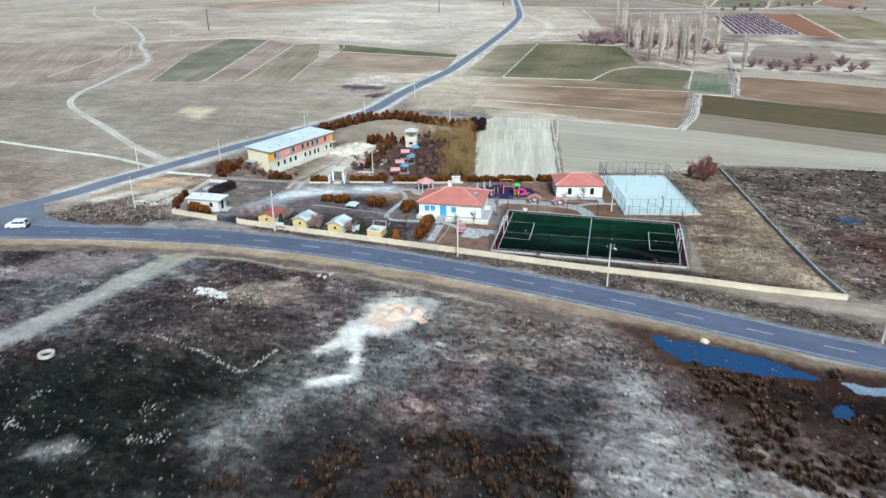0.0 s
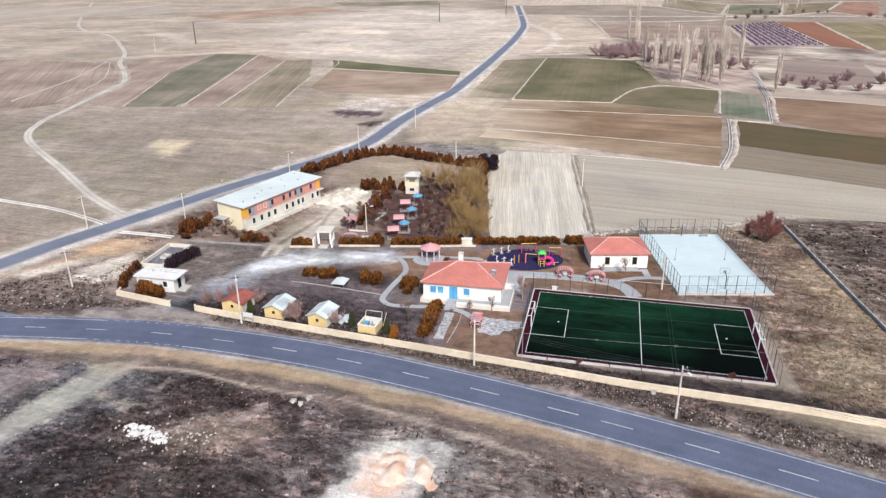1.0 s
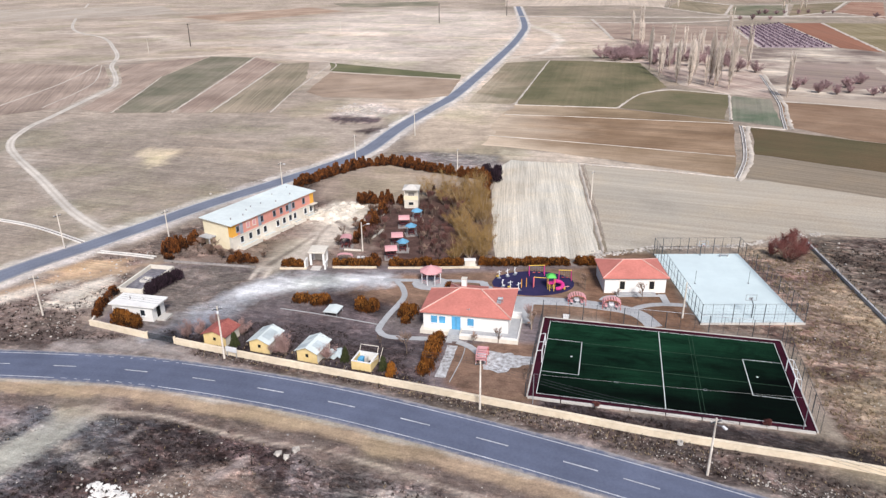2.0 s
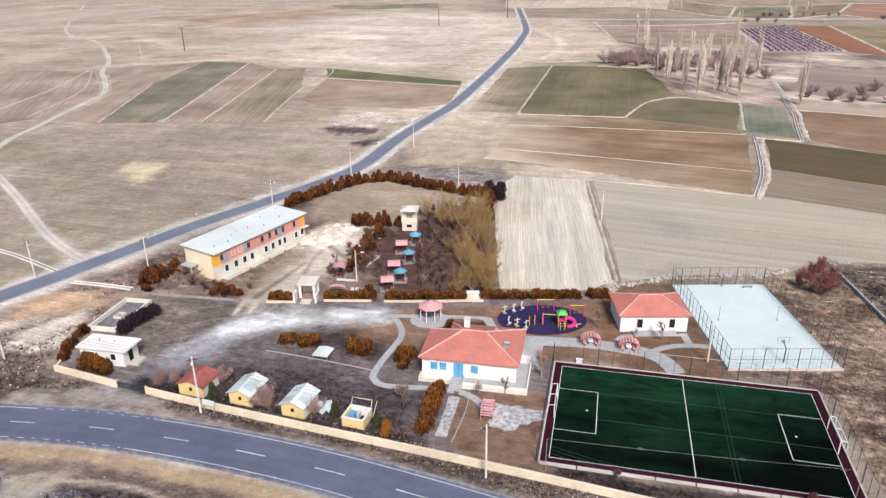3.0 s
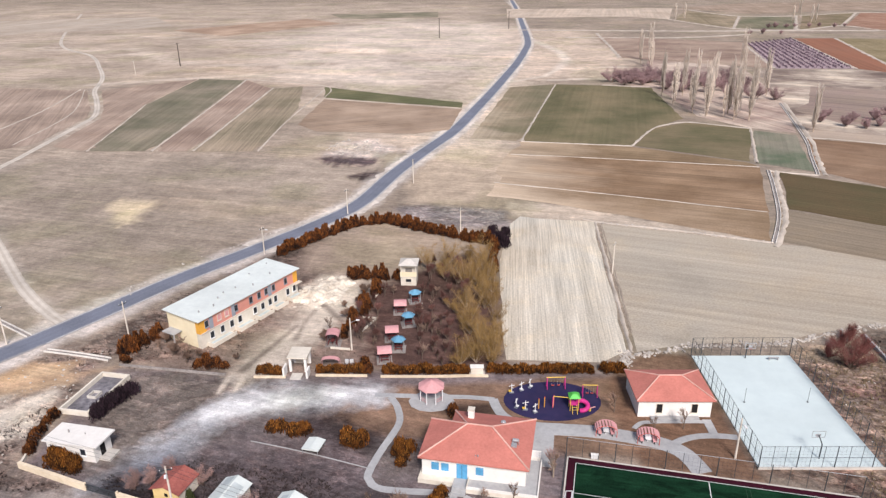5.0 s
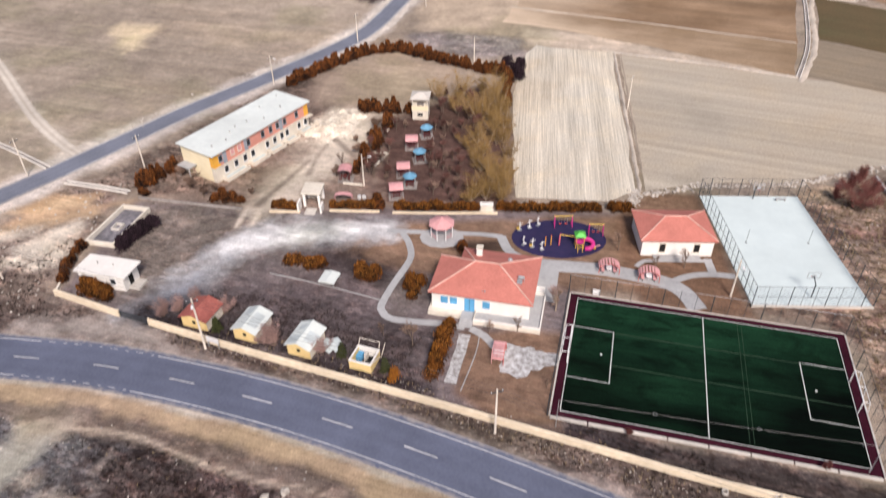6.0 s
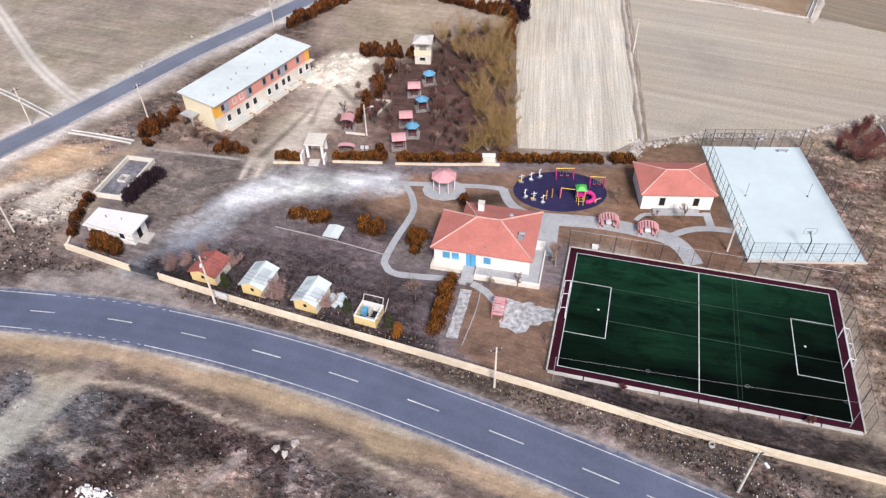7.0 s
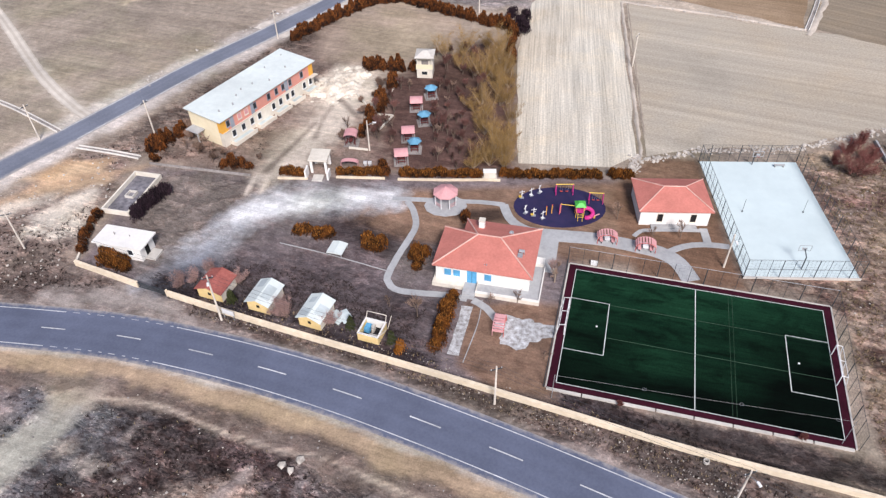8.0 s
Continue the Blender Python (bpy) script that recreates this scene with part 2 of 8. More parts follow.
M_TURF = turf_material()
M_MAROON = mat("maroon_rubber", (0.045, 0.006, 0.015), (0.03, 0.0045, 0.011), 1.5, 0.85, 0.1, 0.01)
M_TURFLINE = mat("turf_line", (0.78, 0.8, 0.78), (0.6, 0.63, 0.61), 3.0, 0.9, 0.1, 0.01)
M_FAINT = mat("worn_turf_line", (0.05, 0.09, 0.055), (0.035, 0.07, 0.045), 3.0, 0.9, 0.1, 0.01)
M_NAVY = mat("navy_rubber", (0.022, 0.023, 0.07), (0.04, 0.03, 0.08), 0.8, 0.85, 0.2, 0.01, stain=0.2)
M_STEEL = mat("dark_painted_steel", (0.05, 0.06, 0.07), (0.075, 0.085, 0.09), 3.0, 0.5, 0.1, 0.003, metal=0.4)
M_PALESTEEL = mat("galvanised_steel", (0.5, 0.52, 0.54), (0.4, 0.42, 0.44), 3.0, 0.45, 0.1, 0.003, metal=0.5)
M_WHITEPAINT = mat("white_paint", (0.8, 0.8, 0.8), (0.7, 0.7, 0.7), 3.0, 0.5, 0.05, 0.003)
M_LIP = mat("pale_canal_concrete", (0.78, 0.75, 0.7), (0.62, 0.59, 0.54), 1.3, 0.9, 0.25, 0.01, stain=0.15)
M_RUT = mat("pale_wheel_rut", (0.62, 0.57, 0.5), (0.5, 0.45, 0.39), 0.6, 0.95, 0.4, 0.03, stain=0.2)
M_WOODPOLE = mat("weathered_pole", (0.72, 0.66, 0.58), (0.56, 0.5, 0.43), 4.0, 0.9, 0.3, 0.01)
M_DARKPOLE = mat("tarred_pole", (0.09, 0.075, 0.065), (0.06, 0.05, 0.045), 4.0, 0.9, 0.3, 0.01)
M_WIRE = mat("wire", (0.05, 0.05, 0.055), (0.07, 0.07, 0.075), 3.0, 0.6, 0, 0)
M_BLUE = mat("blue_paint", (0.12, 0.37, 0.6), (0.09, 0.31, 0.54), 3.0, 0.6, 0.05, 0.003)
M_SKYBLUE = mat("sky_blue_roof", (0.17, 0.38, 0.54), (0.12, 0.3, 0.45), 1.5, 0.6, 0.1, 0.005)
M_PINK = mat("faded_pink_roof", (0.66, 0.36, 0.36), (0.56, 0.28, 0.29), 1.5, 0.7, 0.1, 0.005, stain=0.12)
M_MAGENTA = mat("magenta_paint", (0.6, 0.04, 0.24), (0.5, 0.03, 0.2), 2.0, 0.5, 0.05, 0.003)
M_GREENPL = mat("green_plastic", (0.1, 0.55, 0.08), (0.08, 0.45, 0.07), 2.0, 0.5, 0.05, 0.003)
M_YELLOWPT = mat("yellow_paint", (0.75, 0.5, 0.06), (0.65, 0.42, 0.05), 2.0, 0.5, 0.05, 0.003)
M_REDPT = mat("red_paint", (0.55, 0.08, 0.05), (0.45, 0.06, 0.04), 2.0, 0.5, 0.05, 0.003)
M_DARK = mat("dark_interior", (0.015, 0.014, 0.014), (0.024, 0.022, 0.022), 1.5, 0.9, 0, 0)
M_GLASS = mat("window_glass", (0.02, 0.024, 0.03), (0.035, 0.04, 0.05), 1.0, 0.15, 0, 0)
M_RUBBER = mat("tyre_rubber", (0.02, 0.02, 0.02), (0.03, 0.03, 0.03), 3.0, 0.8, 0, 0)
M_CARPAINT = mat("white_car_paint", (0.8, 0.8, 0.8), (0.76, 0.76, 0.76), 1.0, 0.3, 0, 0)
M_DIRT = mat("packed_dirt", (0.4, 0.34, 0.28), (0.3, 0.25, 0.2), 0.8, 0.95, 0.4, 0.05, stain=0.25)
M_PALEDIRT = mat("pale_dirt", (0.56, 0.5, 0.43), (0.42, 0.36, 0.3), 0.8, 0.95, 0.5, 0.05, stain=0.25)
M_STONE = mat("pale_stone", (0.6, 0.55, 0.49), (0.3, 0.27, 0.24), 2.0, 0.9, 0.4, 0.03, stain=0.3)
M_DARKSTONE = mat("grey_stone", (0.34, 0.31, 0.29), (0.2, 0.18, 0.17), 2.0, 0.9, 0.4, 0.03, stain=0.3)
M_TRACK = mat("pale_track_dust", (0.52, 0.465, 0.4), (0.43, 0.38, 0.32), 0.6, 0.95, 0.4, 0.05, stain=0.2)
M_MOUND = mat("quarry_sand", (0.82, 0.76, 0.65), (0.5, 0.42, 0.33), 0.7, 0.95, 0.5, 0.08, stain=0.25, coarse=0.3)
M_GRAVEL = mat("white_gravel", (0.64, 0.66, 0.68), (0.17, 0.145, 0.13), 1.5, 0.95, 0.5, 0.05, stain=0.2)
M_BARK = mat("grey_brown_bark", (0.2, 0.15, 0.12), (0.12, 0.09, 0.07), 4.0, 0.9, 0.4, 0.01)
M_PALEBARK = mat("pale_bark", (0.42, 0.34, 0.27), (0.3, 0.24, 0.19), 4.0, 0.9, 0.3, 0.01, vary=0.25)
M_TWIG = leafy("brown_twigs", (0.36, 0.25, 0.19), (0.2, 0.135, 0.105))
M_OCHRE = leafy("ochre_willow_twigs", (0.39, 0.255, 0.095), (0.21, 0.125, 0.05))
M_REDTWIG = leafy("reddish_twigs", (0.26, 0.1, 0.085), (0.14, 0.055, 0.05))
M_PINKTWIG = leafy("pinkish_twigs", (0.42, 0.28, 0.25), (0.28, 0.18, 0.16))
M_POPLAR = leafy("pale_poplar_twigs", (0.82, 0.735, 0.64), (0.64, 0.56, 0.49))
M_PURPLE = leafy("purple_orchard_twigs", (0.4, 0.27, 0.27), (0.25, 0.17, 0.175))
M_ORCHARD = leafy("dark_orchard_twigs", (0.17, 0.12, 0.15), (0.1, 0.07, 0.09))
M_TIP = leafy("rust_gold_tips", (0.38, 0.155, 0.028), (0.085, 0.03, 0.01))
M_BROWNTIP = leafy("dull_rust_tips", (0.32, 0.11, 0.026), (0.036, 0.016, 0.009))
M_DARKSHRUB = leafy("dark_purple_twigs", (0.045, 0.026, 0.036), (0.018, 0.012, 0.016))
M_DAMP = mat("damp_dark_gravel", (0.26, 0.25, 0.27), (0.1, 0.095, 0.11), 1.3, 0.9, 0.4, 0.02, stain=0.3)
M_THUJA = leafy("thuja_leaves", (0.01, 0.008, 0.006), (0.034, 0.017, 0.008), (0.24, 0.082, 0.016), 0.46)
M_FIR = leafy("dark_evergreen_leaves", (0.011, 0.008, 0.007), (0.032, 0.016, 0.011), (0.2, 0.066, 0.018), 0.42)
M_GREENBUSH = leafy("green_bush_leaves", (0.035, 0.045, 0.018), (0.07, 0.075, 0.03))
M_RUST = leafy("rust_bush_leaves", (0.34, 0.13, 0.02), (0.2, 0.075, 0.015))
M_SCRUB = leafy("dry_scrub", (0.045, 0.031, 0.026), (0.014, 0.011, 0.01))
M_STRAW = leafy("dry_grass", (0.36, 0.28, 0.17), (0.22, 0.16, 0.1))
M_BROWNSCRUB = leafy("brown_thistle", (0.135, 0.078, 0.052), (0.006, 0.005, 0.005))
M_WHITESTONE = mat("white_broken_stone", (0.86, 0.84, 0.8), (0.6, 0.57, 0.53), 2.0, 0.9, 0.4, 0.03, stain=0.2)
# one puddle's brighter sky reflection, put into its base colour
M_PALEREFLECT = mat("pale_reflection_water", (0.3, 0.36, 0.44), (0.16, 0.22, 0.3), 0.8, 0.12, 0.05, 0.01, stain=0.2)


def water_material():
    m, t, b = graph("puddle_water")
    # the sky's blue reflection is put into the base colour
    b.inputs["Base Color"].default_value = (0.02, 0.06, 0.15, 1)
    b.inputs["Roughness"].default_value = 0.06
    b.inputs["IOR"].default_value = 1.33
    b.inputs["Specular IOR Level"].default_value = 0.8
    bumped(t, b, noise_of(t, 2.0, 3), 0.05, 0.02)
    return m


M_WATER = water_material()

# ---- building blocks ----
rng = random.Random(7)


class Geo:
    """Collects vertices and faces of one mesh."""

    def __init__(self):
        self.v, self.f = [], []

    def add(self, verts, faces):
        n = len(self.v)
        self.v += [tuple(p) for p in verts]
        self.f += [tuple(n + i for i in f) for f in faces]
        return self

    def box(self, x0, y0, z0, x1, y1, z1, m=None):
        p = [(x, y, z) for z in (z0, z1) for y in (y0, y1) for x in (x0, x1)]
        if m is not None:
            p = [tuple(m @ Vector(q)) for q in p]
        return self.add(p, [(0, 2, 3, 1), (4, 5, 7, 6), (0, 1, 5, 4), (2, 6, 7, 3), (0, 4, 6, 2), (1, 3, 7, 5)])

    def prism(self, poly, z0, z1):
        n = len(poly)
        p = [(x, y, z0) for x, y in poly] + [(x, y, z1) for x, y in poly]
        sides = [(i, (i + 1) % n, n + (i + 1) % n, n + i) for i in range(n)]
        return self.add(p, [tuple(range(n, 2 * n)), tuple(reversed(range(n)))] + sides)

    def tube(self, p, q, r0, r1=None, n=6, cap=True):
        p, q, r1 = Vector(p), Vector(q), r0 if r1 is None else r1
        d = (q - p).normalized() if (q - p).length > 1e-6 else Vector((0, 0, 1))
        s = d.orthogonal().normalized()
        c = d.cross(s)
        ring = [math.cos(k * math.tau / n) * s + math.sin(k * math.tau / n) * c for k in range(n)]
        f = [(k, (k + 1) % n, n + (k + 1) % n, n + k) for k in range(n)]
        if cap:
            f += [tuple(reversed(range(n))), tuple(range(n, 2 * n))]
        return self.add([p + r0 * w for w in ring] + [q + r1 * w for w in ring], f)

    def path_tube(self, pts, r, n=5):
        """One continuous tube through points."""
        P = [Vector(p) for p in pts]
        v, f = [], []
        for i, p in enumerate(P):
            d = (P[min(i + 1, len(P) - 1)] - P[max(i - 1, 0)]).normalized()
            s = d.cross(Vector((0, 0, 1)))
            s = s.normalized() if s.length > 1e-4 else Vector((1, 0, 0))
            c = s.cross(d)
            v += [p + r * (math.cos(k * math.tau / n) * s + math.sin(k * math.tau / n) * c) for k in range(n)]
        for i in range(len(P) - 1):
            f += [(i * n + k, i * n + (k + 1) % n, (i + 1) * n + (k + 1) % n, (i + 1) * n + k) for k in range(n)]
        f += [tuple(reversed(range(n))), tuple(range(len(v) - n, len(v)))]
        return self.add(v, f)

    def ribbon(self, pts, left, right, z0, z1=None, wob=0.0, step=2.0):
        """A flat or raised strip along a line, from left to right of it."""
        line = smooth_line(pts, step)
        side = sides_of(line)
        r = random.Random(len(pts) * 31 + int(abs(pts[0][0]) * 10))
        L = [(x + nx * (left + r.uniform(-wob, wob)), y + ny * (left + r.uniform(-wob, wob))) for (x, y), (nx, ny) in zip(line, side)]
        R = [(x - nx * (right + r.uniform(-wob, wob)), y - ny * (right + r.uniform(-wob, wob))) for (x, y), (nx, ny) in zip(line, side)]
        n = len(line)
        if z1 is None:
            return self.add([(*p, z0) for p in L] + [(*p, z0) for p in R], [(i, n + i, n + i + 1, i + 1) for i in range(n - 1)])
        v = [(*p, z1) for p in L] + [(*p, z1) for p in R] + [(*p, z0) for p in L] + [(*p, z0) for p in R]
        f = []
        for i in range(n - 1):
            f += [(i, n + i, n + i + 1, i + 1), (i, i + 1, 2 * n + i + 1, 2 * n + i), (n + i, 3 * n + i, 3 * n + i + 1, n + i + 1)]
        f += [(0, 2 * n, 3 * n, n), (n - 1, 2 * n - 1, 4 * n - 1, 3 * n - 1)]
        return self.add(v, f)

    def bank(self, pts, width, height, step=2.0, rough=0.3):
        """A low uneven ridge of earth along a line."""
        line = smooth_line(pts, step)
        side = sides_of(line)
        r = random.Random(int(abs(pts[0][0]) * 7 + abs(pts[0][1])))
        v, f = [], []
        for (x, y), (nx, ny) in zip(line, side):
            w, h, o = width * r.uniform(1 - rough, 1 + rough), height * r.uniform(1 - rough, 1 + rough), r.uniform(-0.15, 0.15) * width
            for k, z in ((-0.5, -0.05), (-0.22, h * 0.85), (0.2, h), (0.5, -0.05)):
                v.append((x + nx * (o + k * w), y + ny * (o + k * w), z))
        for i in range(len(line) - 1):
            for k in range(3):
                f.append((4 * i + k, 4 * i + 4 + k, 4 * i + 5 + k, 4 * i + 1 + k))
        return self.add(v, f)


def smooth_line(pts, step):
    """Catmull-Rom points along a polyline, about one every step metres."""
    out = []
    P = [pts[0]] + list(pts) + [pts[-1]]
    for a, b, c, d in zip(P, P[1:], P[2:], P[3:]):
        n = max(1, int(math.dist(b, c) / step))
        for k in range(n):
            t = k / n
            out.append(tuple(0.5 * (2 * b[i] + (c[i] - a[i]) * t + (2 * a[i] - 5 * b[i] + 4 * c[i] - d[i]) * t * t
                                    + (3 * b[i] - a[i] - 3 * c[i] + d[i]) * t ** 3) for i in (0, 1)))
    return out + [tuple(pts[-1][:2])]


def sides_of(line):
    out = []
    for i in range(len(line)):
        a, b = line[max(0, i - 1)], line[min(len(line) - 1, i + 1)]
        d = math.dist(a, b) or 1
        out.append((-(b[1] - a[1]) / d, (b[0] - a[0]) / d))
    return out


def mesh_of(geo, name, material, smooth=False):
    me = bpy.data.meshes.new(name)
    me.from_pydata(geo.v, [], geo.f)
    me.materials.append(material)
    if smooth:
        me.polygons.foreach_set("use_smooth", [True] * len(me.polygons))
    me.update()
    return me


def part(name, geo, material, parent, label="", smooth=False):
    me = geo if isinstance(geo, bpy.types.Mesh) else mesh_of(geo, name, material, smooth)
    ob = new(name, me)
    ob.parent = parent
    return tagged(ob, label)


def thing(name, label, category, x=0, y=0, rz=0.0, group="", kind="", z=0.0):
    ob = new(name)
    ob.empty_display_size = 0.5
    ob.matrix_basis = pose(x, y, z, 0, 0, rz)
    return tagged(ob, label, category, group, kind)


def single(name, geo, material, label="", category="", group="", kind="", x=0, y=0, rz=0.0, z=0.0, smooth=False):
    ob = new(name, mesh_of(geo, name, material, smooth))
    ob.matrix_basis = pose(x, y, z, 0, 0, rz)
    return tagged(ob, label, category, group, kind)


def inside(poly, X, Y):
    """Signed distance to a polygon, positive within, over arrays of places."""
    P = np.array(poly, float)
    Q = np.roll(P, -1, axis=0)
    best = np.full(X.shape, 1e9)
    odd = np.zeros(X.shape, bool)
    for (ax, ay), (bx, by) in zip(P, Q):
        ex, ey = bx - ax, by - ay
        k = np.clip(((X - ax) * ex + (Y - ay) * ey) / max(ex * ex + ey * ey, 1e-9), 0, 1)
        best = np.minimum(best, np.hypot(X - ax - k * ex, Y - ay - k * ey))
        if ay != by:
            odd ^= ((ay > Y) != (by > Y)) & (X < (bx - ax) * (Y - ay) / (by - ay) + ax)
    return np.where(odd, best, -best)


def along(pts, X, Y):
    """Distance to a polyline, over arrays of places."""
    best = np.full(X.shape, 1e9)
    for (ax, ay), (bx, by) in zip(pts, pts[1:]):
        ex, ey = bx - ax, by - ay
        k = np.clip(((X - ax) * ex + (Y - ay) * ey) / max(ex * ex + ey * ey, 1e-9), 0, 1)
        best = np.minimum(best, np.hypot(X - ax - k * ex, Y - ay - k * ey))
    return best


# ---- the lie of the land: lines shared by ground, roads and fields ----
MAIN_ROAD = [(-150, 150), (-125, 146.5), (-104, 144), (-88, 142.2), (-72, 141.7), (-60, 140.9), (-48, 139.6), (-36.5, 137.2), (-26.1, 134.4), (-15.9, 131.1), (-6, 127.3),
             (3.6, 123.3), (13, 119.1), (19.7, 116), (29.2, 111.4), (38.4, 106.7), (54, 98.3), (66.5, 92.2), (90, 80.5), (140, 54), (240, 0)]
NORTH_ROAD = [(-128, 139), (-112, 145), (-102, 151.5), (-95.5, 158.5), (-89, 166.7), (-83.3, 177.1), (-76.1, 187.6), (-68.2, 200.2), (-59, 214.6), (-47.7, 229.8),
              (-34.6, 248.6), (-27.1, 263.5), (-19.2, 294.2), (-9, 326), (-0.8, 350.8), (9.6, 395.8), (20.4, 444.9), (32.4, 502.7), (40.4, 542.6), (50.5, 601), (59.8, 670.5), (71, 849), (84, 1075), (92, 1250)]
DIRT_TRACK = [(-73, 192.5), (-80, 198), (-91.9, 210), (-111, 233.2), (-141.5, 270.4), (-150.6, 296), (-152.2, 315.7), (-154.2, 339), (-156, 360.5), (-158, 381), (-164.5, 399), (-176.5, 424), (-190, 451), (-204, 490),
              (-226, 534), (-262, 598), (-334, 695), (-484, 1038)]
SOUTH_TRACK = [(-46.8, 134.5), (-49.8, 129.6), (-54, 121.8), (-57.6, 114), (-62, 104), (-68, 93), (-80, 70), (-95, 40)]

# ---- the ground: one sheet to the horizon, soil by soil ----
def spaced(*runs):
    out = []
    for a, b, step in runs:
        out += list(np.arange(a, b, step))
    return np.array(sorted(set(np.round(out, 3))))


GX = spaced((-4000, -900, 300), (-900, -300, 30), (-300, -112, 6), (-112, -66, 1.0), (-66, 72, 0.5), (72, 112, 1.0), (112, 300, 6), (300, 900, 30), (900, 4001, 300))
GY = spaced((-900, 0, 60), (0, 48, 4), (48, 76, 1.0), (76, 216, 0.5), (216, 262, 1.0), (262, 520, 3.0), (520, 1100, 12), (1100, 4700, 200))
X, Y = np.meshgrid(GX, GY)
WOB = np.zeros(X.shape)
for i in range(X.shape[0]):
    if 40 < GY[i] < 560:
        for j in range(X.shape[1]):
            if -320 < GX[j] < 320:
                WOB[i, j] = noise.noise(Vector((X[i, j] * 0.11, Y[i, j] * 0.11, 0))) + 0.6 * noise.noise(Vector((X[i, j] * 0.37, Y[i, j] * 0.37, 5))) + 0.4 * noise.noise(Vector((X[i, j] * 0.95, Y[i, j] * 0.95, 2)))
SOIL = np.zeros((*X.shape, 3))
SCRUB = np.zeros(X.shape)
SOIL[:] = (0.305, 0.252, 0.202)
SCRUB[:] = 0.12


def lay(mask, colour, scrub=None):
    k = np.clip(mask, 0, 1)[..., None]
    SOIL[:] = SOIL * (1 - k) + np.array(colour) * k
    if scrub is not None:
        SCRUB[:] = SCRUB * (1 - k[..., 0]) + scrub * k[..., 0]


def reach(pts, rim):
    """The part of the grid within rim of a set of places."""
    xs, ys = [p[0] for p in pts], [p[1] for p in pts]
    i0, i1 = np.searchsorted(GY, (min(ys) - rim, max(ys) + rim))
    j0, j1 = np.searchsorted(GX, (min(xs) - rim, max(xs) + rim))
    return slice(max(0, i0 - 1), i1 + 1), slice(max(0, j0 - 1), j1 + 1)


def lay_in(cut, mask, colour, scrub):
    k = np.clip(mask, 0, 1)
    SOIL[cut] = SOIL[cut] * (1 - k[..., None]) + np.array(colour) * k[..., None]
    if scrub is not None:
        SCRUB[cut] = SCRUB[cut] * (1 - k) + scrub * k


def patch(poly, colour, soft=3.0, ragged=2.0, much=1.0, scrub=None):
    cut = reach(poly, soft + 2.2 * ragged)
    lay_in(cut, much * np.clip(0.5 + (inside(poly, X[cut], Y[cut]) + ragged * WOB[cut]) / soft, 0, 1), colour, scrub)


def stripe(pts, half, colour, soft=1.0, ragged=0.5, much=1.0, scrub=None):
    cut = reach(pts, half + soft + 2.2 * ragged)
    lay_in(cut, much * np.clip(0.5 + (half - along(pts, X[cut], Y[cut]) + ragged * WOB[cut]) / soft, 0, 1), colour, scrub)


south = np.clip((np.interp(X, [p[0] for p in MAIN_ROAD], [p[1] for p in MAIN_ROAD]) - Y) / 2, 0, 1)
far_road = along(MAIN_ROAD, X, Y)
# waste land south of the road, with bare patches
lay(south, (0.105, 0.077, 0.075), 1.0)
BROAD = np.zeros(X.shape)
MID = np.zeros(X.shape)
for i in range(X.shape[0]):
    if 20 < GY[i] < 262:
        for j in range(X.shape[1]):
            if -160 < GX[j] < 160:
                q = Vector((X[i, j] * 0.035, Y[i, j] * 0.05, 11))
                BROAD[i, j] = noise.noise(q) + 0.5 * noise.noise(q * 2.3)
                MID[i, j] = noise.noise(Vector((X[i, j] * 0.16, Y[i, j] * 0.22, 4))) + 0.5 * noise.noise(Vector((X[i, j] * 0.4, Y[i, j] * 0.5, 7))) + 0.35 * noise.noise(Vector((X[i, j], Y[i, j] * 1.1, 3)))
# bare pale patches, mossy dark hollows and brown weed beds, each at its own size
lay(south * np.clip((BROAD - 0.05) * 3.0 + MID * 0.8, 0, 0.8), (0.17, 0.15, 0.145), 0.85)
lay(south * np.clip((-BROAD - 0.05) * 3.0 + MID * 0.7, 0, 0.85), (0.036, 0.031, 0.031), 1.0)
lay(south * np.clip((MID - 0.4) * 3.2, 0, 0.85), (0.27, 0.235, 0.22), 0.6)
lay(south * np.clip((-MID - 0.4) * 3.6, 0, 0.9), (0.02, 0.013, 0.012), 1.0)
# near-black flat, dark olive hollow, bluish mist put into the soil beside the track
patch([(-61, 92), (-54, 102), (-40, 98), (-32, 105), (-14, 93), (-17, 85), (-25, 80), (-22, 66), (-20, 40), (-110, 40), (-110, 70)], (0.0105, 0.0135, 0.011), 10, 7, 0.94, 1.0)
patch([(-44, 113), (-36, 122), (-22, 118), (-18, 99), (-28, 92), (-41, 100)], (0.105, 0.086, 0.08), 8, 5, 0.75, 0.95)
patch([(-65, 98), (-79, 121), (-64, 132), (-50, 132), (-39, 133), (-47, 117), (-56, 102)], (0.15, 0.148, 0.165), 6, 5, 0.7, 0.7)
patch([(-120, 128), (-90, 132), (-66, 112), (-62, 98), (-100, 80)], (0.11, 0.1, 0.105), 9, 6, 0.6, 0.9)
# pale stretches; the first puts grey haze into the soil colour
patch([(-29, 76), (-24, 90), (-16, 99), (-4, 103), (2, 98), (-4, 88), (-12, 79), (-20, 70)], (0.155, 0.16, 0.155), 7, 4, 0.78, 0.7)
patch([(-55, 113), (-46, 119), (-40, 112), (-40, 102), (-52, 100)], (0.05, 0.042, 0.044), 5, 3, 0.85, 1.0)
patch([(0, 114), (14, 119), (25, 107), (24, 91), (14, 92), (3, 93)], (0.24, 0.205, 0.19), 7, 5, 0.8, 0.85)
